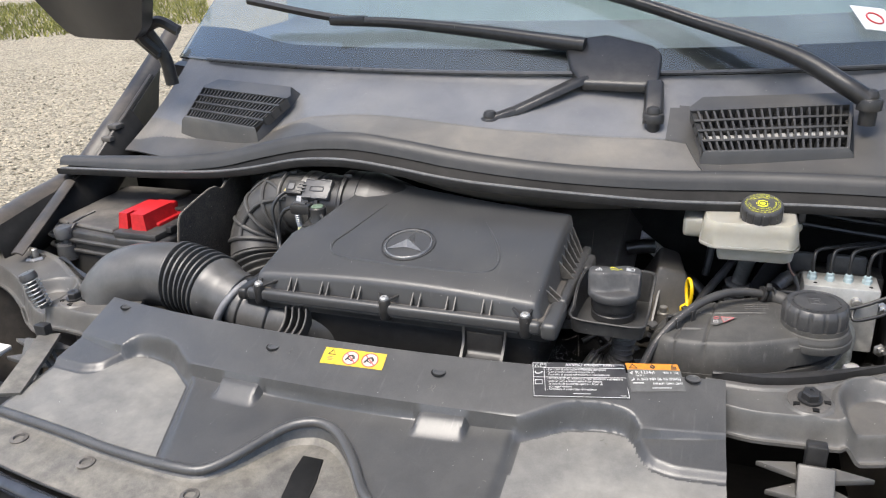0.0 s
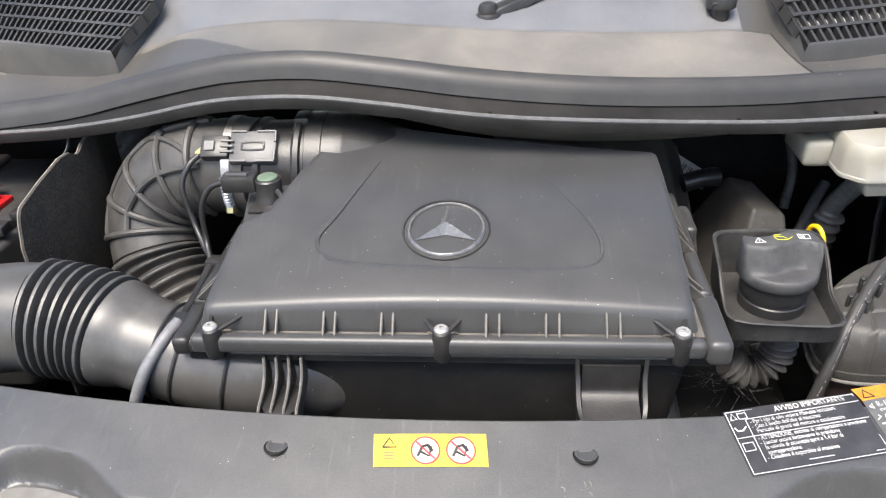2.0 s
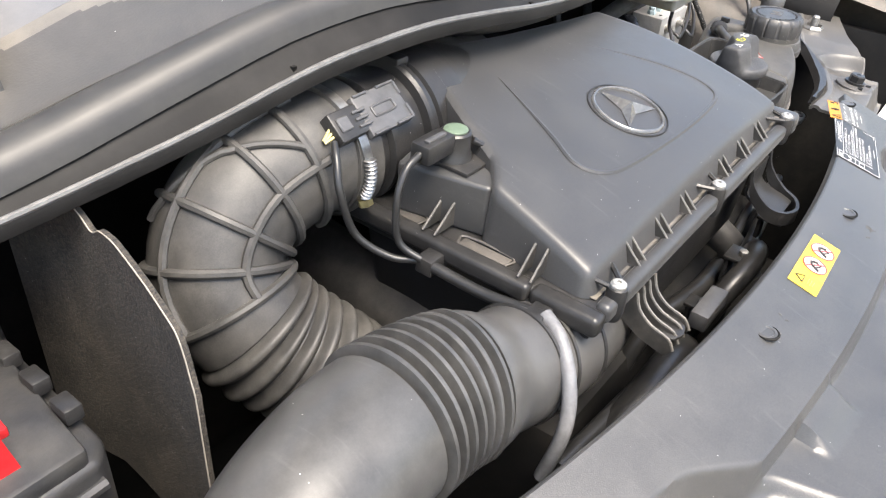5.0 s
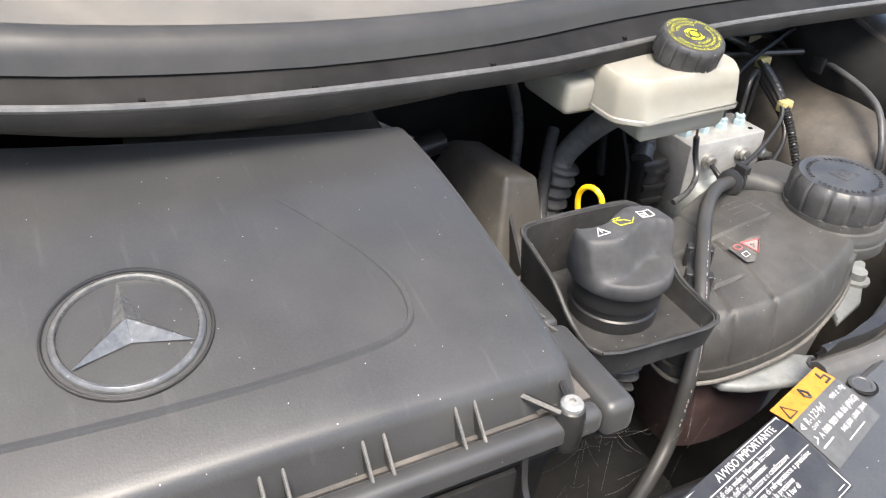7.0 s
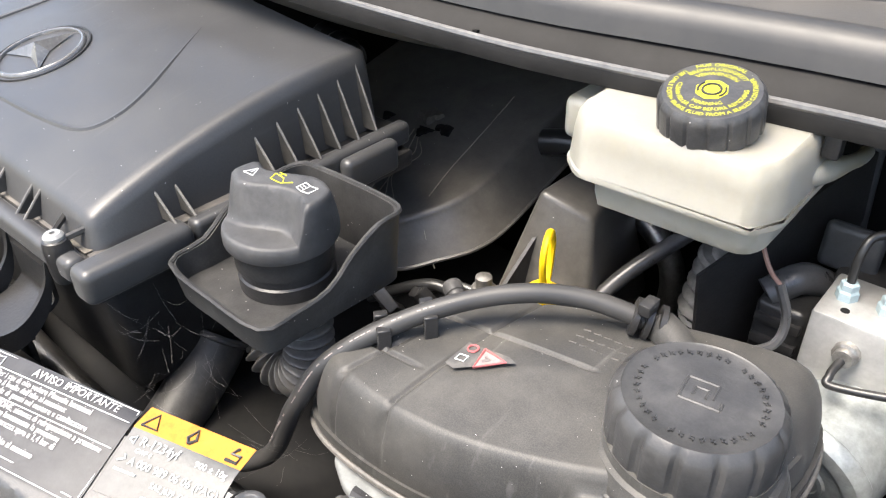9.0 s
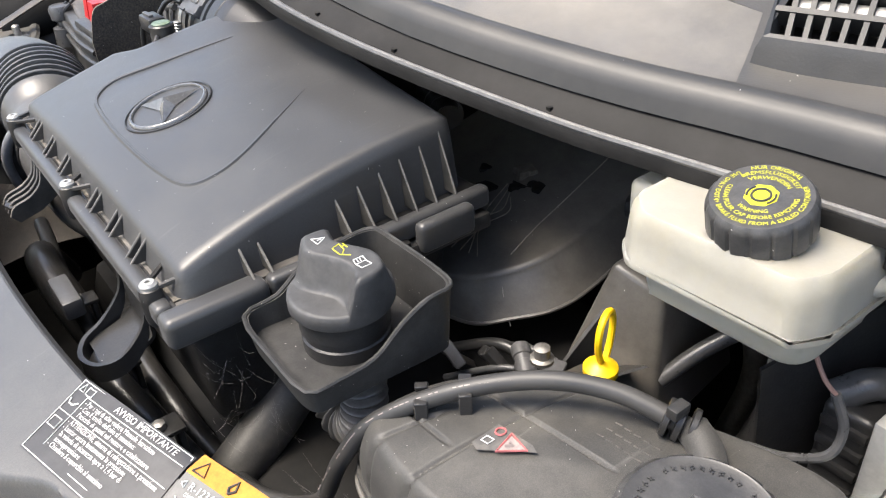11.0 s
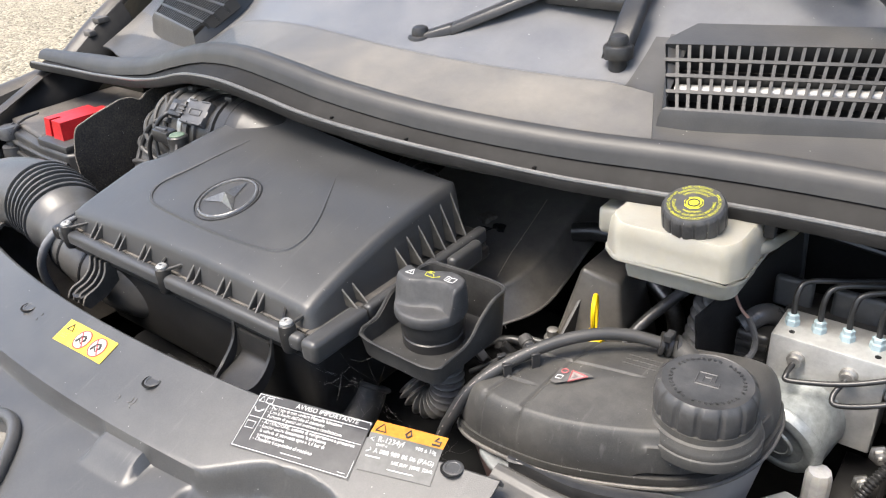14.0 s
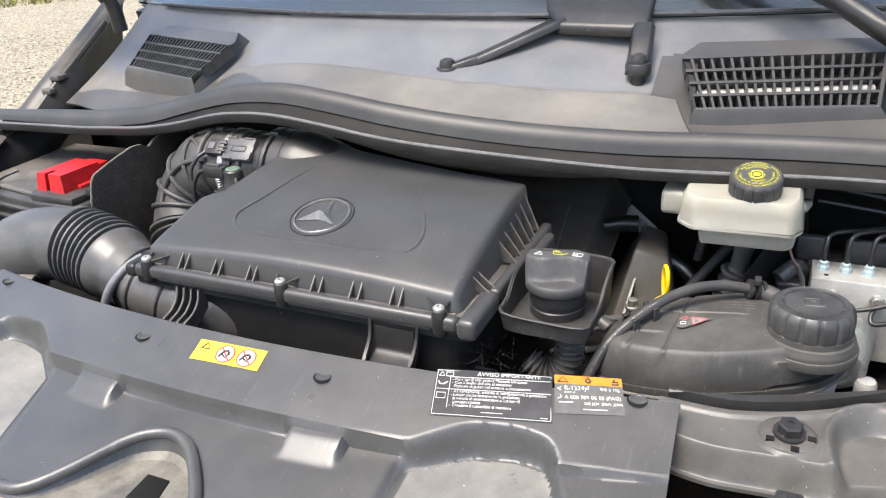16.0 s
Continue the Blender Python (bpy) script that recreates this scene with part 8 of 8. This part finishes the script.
    prism(bm, [(0.325, 1.150), (0.345, 1.158), (0.350, 1.148), (0.342, 1.132), (0.336, 1.142), (0.328, 1.138)], 0.895, 0.899, 0.001)
    part("bracket", bm, "greyplug", t9, "grey metal bracket")
    t3 = thing("dipstick", "yellow plastic oil dipstick with a ring handle", "dipstick", (0.392, 1.142, 0.85))
    bm = bmesh.new()
    loop = [Vector((0.391 - 0.0042 * math.sin(a) * (1 - 0.25 * math.cos(a)), 1.146 + 0.0115 * math.sin(a) * (1 - 0.25 * math.cos(a)), 0.958 - 0.021 * math.cos(a))) for a in np.linspace(0, 2 * math.pi, 33)]
    tube(bm, loop, 0.0026, 8, 1, caps=False)
    part("ring", bm, "yellow", t3)
    bm = bmesh.new()
    lathe(bm, [(0.010, 0.925), (0.0125, 0.930), (0.0125, 0.935), (0.008, 0.939), (0.004, 0.941)], Matrix.Translation((0.392, 1.142, 0)), 24)
    part("stopper", bm, "yellow", t3)
    bm = bmesh.new()
    tube(bm, [(0.392, 1.142, 0.926), (0.392, 1.15, 0.84), (0.38, 1.17, 0.75)], 0.006, 10, 4)
    part("guide_tube", bm, "black", t3)
    t4 = thing("part_tag", "white paper tag printed with a barcode", "tag", (0.31, 1.34, 0.92))
    m = Matrix.Translation((0.310, 1.398, 0.925)) @ Euler((radians(55), radians(20), radians(-35))).to_matrix().to_4x4()
    bm = bmesh.new()
    box(bm, (-0.030, -0.012, -0.0004), (0.030, 0.012, 0.0004), 0, 2, m)
    part("paper", bm, "paper", t4)
    for k in range(12):
        bm = bmesh.new()
        box(bm, (-0.012 + 0.0032 * k, -0.006, 0.0005), (-0.012 + 0.0032 * k + (0.0009, 0.0016, 0.0006)[k % 3], 0.006, 0.0008), 0, 2, m)
        part("bar", bm, "ink_black", t4)
    # hoses and clutter below
    def hose(name, label, pts, r, material="rubber", cat="hose"):
        bm = bmesh.new()
        tube(bm, pts, r, 14, 8)
        th = thing(name, label, cat, pts[-1])
        part("hose", bm, material, th)
        return th

    h = hose("breather_hose", "thick dusty hose with an open ringed end", [(0.202, 0.996, 0.884), (0.204, 0.985, 0.873), (0.209, 0.955, 0.853), (0.212, 0.92, 0.830), (0.205, 0.89, 0.80)], 0.0215, "hose")
    m = Matrix.Translation((0.202, 0.996, 0.884)) @ Euler((radians(-42), radians(-6), 0)).to_matrix().to_4x4()
    bm = bmesh.new()
    lathe(bm, [(0.0205, 0.0006), (0.012, 0.0010), (0.002, 0.0011)], m, 28)
    part("dark_bore", bm, "deep", h, "dark open bore")
    bm = bmesh.new()
    tube(bm, [m @ Vector((0.0222 * math.cos(a), 0.0222 * math.sin(a), 0.001)) for a in np.linspace(0, 2 * math.pi, 41)], 0.0030, 8, 1, caps=False)
    part("end_ring", bm, "hose", h)
    hose("charge_pipe", "wide smooth dark pipe below the intake elbow", [(-0.150, 1.31, 0.86), (-0.165, 1.255, 0.868), (-0.178, 1.152, 0.87), (-0.183, 1.08, 0.868), (-0.180, 1.02, 0.85), (-0.17, 0.99, 0.82)], 0.037, "hose", "pipe")
    hose("lower_pipe", "dark smooth pipe under the filter box", [(-0.06, 0.935, 0.80), (-0.02, 0.925, 0.855), (0.06, 0.91, 0.860), (0.15, 0.915, 0.84), (0.2, 0.93, 0.80)], 0.010, "darkpart", "pipe")
    hose("loom", "black wiring loom in front of the engine", [(-0.25, 0.90, 0.87), (-0.05, 0.885, 0.875), (0.12, 0.89, 0.865), (0.30, 0.91, 0.86)], 0.008, "line", "cable")
    hose("lower_hose", "thick smooth black hose low in front of the engine", [(-0.24, 0.905, 0.80), (-0.19, 0.885, 0.86), (-0.12, 0.878, 0.882), (-0.05, 0.882, 0.868), (0.0, 0.895, 0.82)], 0.017, "darkpart")
    hose("lower_hose", "black bent hose under the strap", [(0.03, 0.90, 0.80), (0.05, 0.882, 0.872), (0.10, 0.874, 0.892), (0.15, 0.882, 0.88), (0.19, 0.90, 0.82)], 0.012, "darkpart")
    for x0, w in ((0.085, 0.03), (0.19, 0.022), (-0.02, 0.02)):
        tb = thing("bay_bracket", "small dark bracket in the gap before the engine", "bracket", (x0, 0.89, 0.86))
        bm = bmesh.new()
        box(bm, (x0, 0.872, 0.895), (x0 + w, 0.900, 0.899), 0.0012)
        part("plate", bm, "darkpart", tb)
        bm = bmesh.new()
        box(bm, (x0 + 0.002, 0.893, 0.84), (x0 + w - 0.002, 0.898, 0.894), 0.0012)
        part("leg", bm, "darkpart", tb)
        bm = bmesh.new()
        lathe(bm, [(0.005, 0.899), (0.005, 0.904), (0.003, 0.905)], Matrix.Translation((x0 + w / 2, 0.884, 0)), 6)
        part("bolt", bm, "bolt", tb)
    hose("loom", "black wiring loom deep in the bay", [(0.20, 0.92, 0.84), (0.30, 0.93, 0.845), (0.42, 0.93, 0.84)], 0.006, "line", "cable")
    hose("bay_hose", "dark hose beside the battery", [(-0.44, 1.36, 1.02), (-0.475, 1.32, 0.98), (-0.485, 1.29, 0.92), (-0.48, 1.25, 0.80)], 0.018, "rubber")
    hose("bay_hose", "dark hose behind the filter box", [(0.06, 1.245, 1.02), (0.10, 1.228, 1.022), (0.129, 1.216, 1.019)], bellows(0.013, 0.002, 4), "darkpart")
    hose("bay_hose", "dark hose behind the mount cover", [(0.36, 1.33, 1.04), (0.40, 1.32, 1.02), (0.415, 1.31, 0.97), (0.41, 1.30, 0.92)], 0.006, "rubber")
    hose("bay_hose", "dark pipe end behind the mount cover", [(0.28, 1.30, 0.955), (0.305, 1.305, 0.96), (0.325, 1.31, 0.96)], 0.012, "darkpart")
    # small plugs in the dark gap
    t5 = thing("injector_plug", "small dark plugs and pale fittings behind the tray", "connector", (0.32, 1.10, 0.87))
    rng = random.Random(5)
    for k in range(9):
        x, y, z = 0.27 + 0.10 * rng.random(), 1.075 + 0.055 * rng.random(), 0.865 + 0.03 * rng.random()
        bm = bmesh.new()
        m = Matrix.Translation((x, y, z)) @ Euler((rng.random(), rng.random(), rng.random() * 3)).to_matrix().to_4x4()
        box(bm, (-0.012, -0.005, -0.005), (0.012, 0.005, 0.005), 0.002, 2, m)
        part("plug", bm, ("black", "greyplug", "black")[k % 3], t5)
    t6 = thing("front_connector", "grey plug with a small code plate by the engine", "connector", (-0.02, 0.88, 0.90))
    bm = bmesh.new()
    box(bm, (-0.045, 0.868, 0.893), (0.01, 0.886, 0.912), 0.003)
    part("plug", bm, "greyplug", t6)


engine_parts()


# ---- labels on the cover ----
def label_at(corners, lift):
    """Place on the cover for (u, v): u from left to right, v from the far edge to the near one."""
    tl, tr, br, bl = (Vector(c) for c in corners)

    def f(u, v):
        p = tl.lerp(tr, u).lerp(bl.lerp(br, u), v)
        return Vector((p.x, p.y, cover_z(p.x, p.y) + lift))
    return f


def plate(name, corners, material, parent, lift=0.0008, n=8):
    f = label_at(corners, lift)
    bm = bmesh.new()
    sheet(bm, n, n, f, 0.0003)
    return part(name, bm, material, parent)


def sub_corners(corners, u0, u1, v0, v1):
    tl, tr, br, bl = (Vector(c) for c in corners)
    g = lambda u, v: tuple(tl.lerp(tr, u).lerp(bl.lerp(br, u), v))
    return [g(u0, v0), g(u1, v0), g(u1, v1), g(u0, v1)]


def write(body, corners, u, v, size, material, parent, aspect, squeeze=1.0):
    """Writing on a label; size is the height of a capital as a part of the label's height, aspect its width by its height."""
    verts, faces, width = letters(body, size / 0.7)
    f = label_at(corners, 0.0016)
    bm = bmesh.new()
    vs = [bm.verts.new(f(u + x * squeeze / aspect, v - y)) for x, y in verts]
    for q in faces:
        try:
            bm.faces.new([vs[i] for i in q])
        except ValueError:
            pass
    return part("writing", bm, material, parent)


def rule(corners, pts, material, parent, r=0.0004, name="rule"):
    f = label_at(corners, 0.0012)
    bm = bmesh.new()
    tube(bm, [f(u, v) for u, v in pts], r, 5, 1)
    return part(name, bm, material, parent)


def labels():
    t = thing("warning_label", "yellow warning label with two prohibition signs on the cover", "label", (0, 0.81, 0.98))
    C = [(-0.0425, 0.820), (0.0430, 0.822), (0.0455, 0.797), (-0.0400, 0.7945)]
    plate("sheet", C, "label_yellow", t)
    for u in (0.46, 0.77):
        f = label_at(C, 0.0013)
        bm = bmesh.new()
        n = 28
        ctr = bm.verts.new(f(u, 0.52))
        rim = [bm.verts.new(f(u + 0.115 * math.cos(a), 0.52 + 0.38 * math.sin(a))) for a in np.linspace(0, 2 * math.pi, n, endpoint=False)]
        for i in range(n):
            bm.faces.new((ctr, rim[i], rim[(i + 1) % n]))
        part("round_sign", bm, "sign_white", t)
        rule(C, [(u + 0.125 * math.cos(a), 0.52 + 0.41 * math.sin(a)) for a in np.linspace(0, 2 * math.pi, 29)], "ink_red", t, 0.00055, "sign_rim")
        rule(C, [(u - 0.08, 0.26), (u + 0.08, 0.78)], "ink_red", t, 0.0008, "sign_bar")
        rule(C, [(u - 0.07, 0.70), (u - 0.03, 0.42), (u + 0.02, 0.36), (u + 0.06, 0.55)], "ink_black", t, 0.0013, "sign_mark")
        rule(C, [(u - 0.05, 0.55), (u + 0.03, 0.70), (u + 0.05, 0.40)], "ink_black", t, 0.0010, "sign_mark")
    rule(C, [(0.08, 0.42), (0.20, 0.42), (0.14, 0.14), (0.08, 0.42)], "ink_black", t, 0.0006, "warning_sign")
    for k in range(3):
        rule(C, [(0.09, 0.58 + 0.09 * k), (0.19, 0.58 + 0.09 * k)], "ink_grey", t, 0.0003, "text_bar")
    # black notice
    t = thing("notice_label", "black label with white Italian notice on the cover", "label", (0.28, 0.84, 0.97))
    C = [(0.2235, 0.850), (0.3305, 0.879), (0.3455, 0.830), (0.2365, 0.8015)]
    A = 2.2
    plate("sheet", C, "label_black", t)
    e = 0.012
    for pts in ([(e, e * 2), (1 - e, e * 2)], [(1 - e, e * 2), (1 - e, 1 - e * 2)], [(1 - e, 1 - e * 2), (e, 1 - e * 2)], [(e, 1 - e * 2), (e, e * 2)], [(0.13, 0.17), (1 - e, 0.17)], [(e, 0.435), (1 - e, 0.435)], [(0.13, 0.17), (0.13, 0.83)]):
        rule(C, pts, "ink_white", t, 0.0003)
    write("AVVISO IMPORTANTE", C, 0.36, 0.135, 0.085, "ink_white", t, A)
    rows = ["- Per i tipi di olio vedere Manuale Istruzioni", "- Con il livello dell'olio al massimo:", "  Pericolo di guasti nel motore e catalizzatore", "- ATTENZIONE, sistema di refrigerazione a pressione", "- Lasciar uscire lentamente la pressione", "  la valvola di sicurezza apre a 1,4 bar di", "  sovrappressione", "- Chiudere il coperchio al massimo"]
    longest = max(letters(row, 0.062 / 0.7)[2] for row in rows)
    for k, row in enumerate(rows):
        write(row, C, 0.15, (0.255, 0.33, 0.405, 0.515, 0.59, 0.665, 0.74, 0.815)[k], 0.062, "ink_white", t, A, 0.80 * A / longest)
    rule(C, [(0.03, 0.15), (0.075, 0.15), (0.052, 0.05), (0.03, 0.15)], "ink_white", t, 0.0004, "warning_sign")
    rule(C, [(0.09, 0.06), (0.09, 0.15), (0.12, 0.16), (0.15, 0.15), (0.15, 0.06), (0.12, 0.07), (0.09, 0.06)], "ink_white", t, 0.0004, "book_sign")
    rule(C, [(0.03, 0.27), (0.045, 0.33), (0.08, 0.33), (0.11, 0.28)], "ink_white", t, 0.0006, "oil_sign")
    rule(C, [(0.03, 0.52), (0.03, 0.64), (0.105, 0.64), (0.105, 0.52), (0.03, 0.52)], "ink_white", t, 0.0004, "battery_sign")
    rule(C, [(0.42, 0.90), (0.60, 0.90)], "ink_white", t, 0.0003, "text_bar")
    rule(C, [(0.90, 0.93), (0.96, 0.93)], "ink_white", t, 0.0003, "text_bar")
    # refrigerant label
    t = thing("refrigerant_label", "orange and grey refrigerant label on the cover", "label", (0.37, 0.87, 0.97))
    C = [(0.3310, 0.8835), (0.3910, 0.9020), (0.4045, 0.8600), (0.3450, 0.8405)]
    A = 1.42
    plate("band", sub_corners(C, 0, 1, 0, 0.30), "label_orange", t, 0.0009)
    plate("sheet", sub_corners(C, 0, 1, 0.30, 1.0), "label_grey", t)
    rule(C, [(0.05, 0.25), (0.20, 0.25), (0.125, 0.06), (0.05, 0.25)], "ink_black", t, 0.0006, "warning_sign")
    rule(C, [(0.50, 0.25), (0.46, 0.18), (0.50, 0.06), (0.54, 0.18), (0.50, 0.25)], "ink_black", t, 0.0009, "flame_sign")
    rule(C, [(0.84, 0.25), (0.94, 0.25), (0.94, 0.16), (0.86, 0.16), (0.89, 0.07)], "ink_black", t, 0.0009, "service_sign")
    write("R-1234yf", C, 0.14, 0.46, 0.10, "ink_white", t, A)
    write("GWP 4", C, 0.14, 0.54, 0.05, "ink_white", t, A)
    write("900 ± 10g", C, 0.66, 0.46, 0.07, "ink_white", t, A)
    write("A 000 989 06 06 (PAG)", C, 0.14, 0.67, 0.085, "ink_white", t, A)
    rule(C, [(0.06, 0.74), (0.26, 0.74)], "ink_white", t, 0.0006, "text_bar")
    write("SAE J639  J2842  J2845", C, 0.42, 0.80, 0.06, "ink_white", t, A)
    rule(C, [(0.40, 0.90), (0.75, 0.90)], "ink_white", t, 0.0004, "text_bar")
    rule(C, [(0.04, 0.42), (0.09, 0.38), (0.09, 0.46), (0.04, 0.42)], "ink_white", t, 0.0005, "flake_sign")
    rule(C, [(0.04, 0.66), (0.10, 0.62), (0.08, 0.58)], "ink_white", t, 0.0005, "oil_sign")


labels()


def tank_label():
    t = thing("coolant_warning_label", "black label with a red warning triangle on the tank", "label", (0.44, 1.01, 0.98))

    def f(u, v, lift):
        x, y = 0.441 + 0.74 * u, 1.012 + 0.74 * v
        return Vector((x, y, tank_top(x, y) + lift + 0.0014))

    bm = bmesh.new()
    vs = [bm.verts.new(f(u, v, 0.0012)) for u, v in ((-0.021, 0.011), (0.014, 0.013), (0.022, 0.010), (-0.012, -0.018), (-0.021, -0.016))]
    bm.faces.new(vs)
    part("sheet", bm, "label_worn", t)

    def stroke(name, mat_name, pts, r):
        bm = bmesh.new()
        tube(bm, [f(u, v, 0.0018) for u, v in pts], r, 5, 1)
        part(name, bm, mat_name, t)

    bm = bmesh.new()
    bm.faces.new([bm.verts.new(f(u, v, 0.0016)) for u, v in ((-0.004, 0.009), (0.014, 0.006), (0.000, -0.008))])
    part("sign_field", bm, "label_pale", t)
    stroke("sign_rim", "label_red", [(-0.005, 0.010), (0.016, 0.006), (0.000, -0.010), (-0.005, 0.010)], 0.0008)
    stroke("sign_mark", "ink_grey", [(0.001, 0.003), (0.005, 0.002), (0.001, -0.002)], 0.0009)
    stroke("round_sign", "label_red", [(-0.013 + 0.004 * math.cos(a), 0.006 + 0.004 * math.sin(a)) for a in np.linspace(0, 2 * math.pi, 21)], 0.0006)
    stroke("book_sign", "ink_white", [(-0.017, -0.004), (-0.010, -0.003), (-0.010, -0.009), (-0.017, -0.010), (-0.017, -0.004)], 0.0004)


tank_label()


def cobwebs():
    rng = random.Random(11)
    bm = bmesh.new()
    hub = [Vector((0.245, 0.935, 0.955)), Vector((0.262, 0.948, 0.930)), Vector((0.235, 0.925, 0.920)), Vector((0.335, 0.945, 0.90))]
    for k in range(48):
        a = rng.choice(hub) + Vector((rng.uniform(-0.012, 0.012), rng.uniform(-0.012, 0.012), rng.uniform(-0.012, 0.012)))
        b = a + Vector((rng.uniform(-0.035, 0.03), rng.uniform(-0.02, 0.02), rng.uniform(-0.035, 0.025)))
        mid = (a + b) / 2 + Vector((0, 0, -0.004))
        tube(bm, [a, mid, b], 0.00004, 3, 3)
    tagged(part("cobweb", bm, "web"), "thin grey cobweb threads beside the drip tray", "cobweb", kind="stuff")


cobwebs()
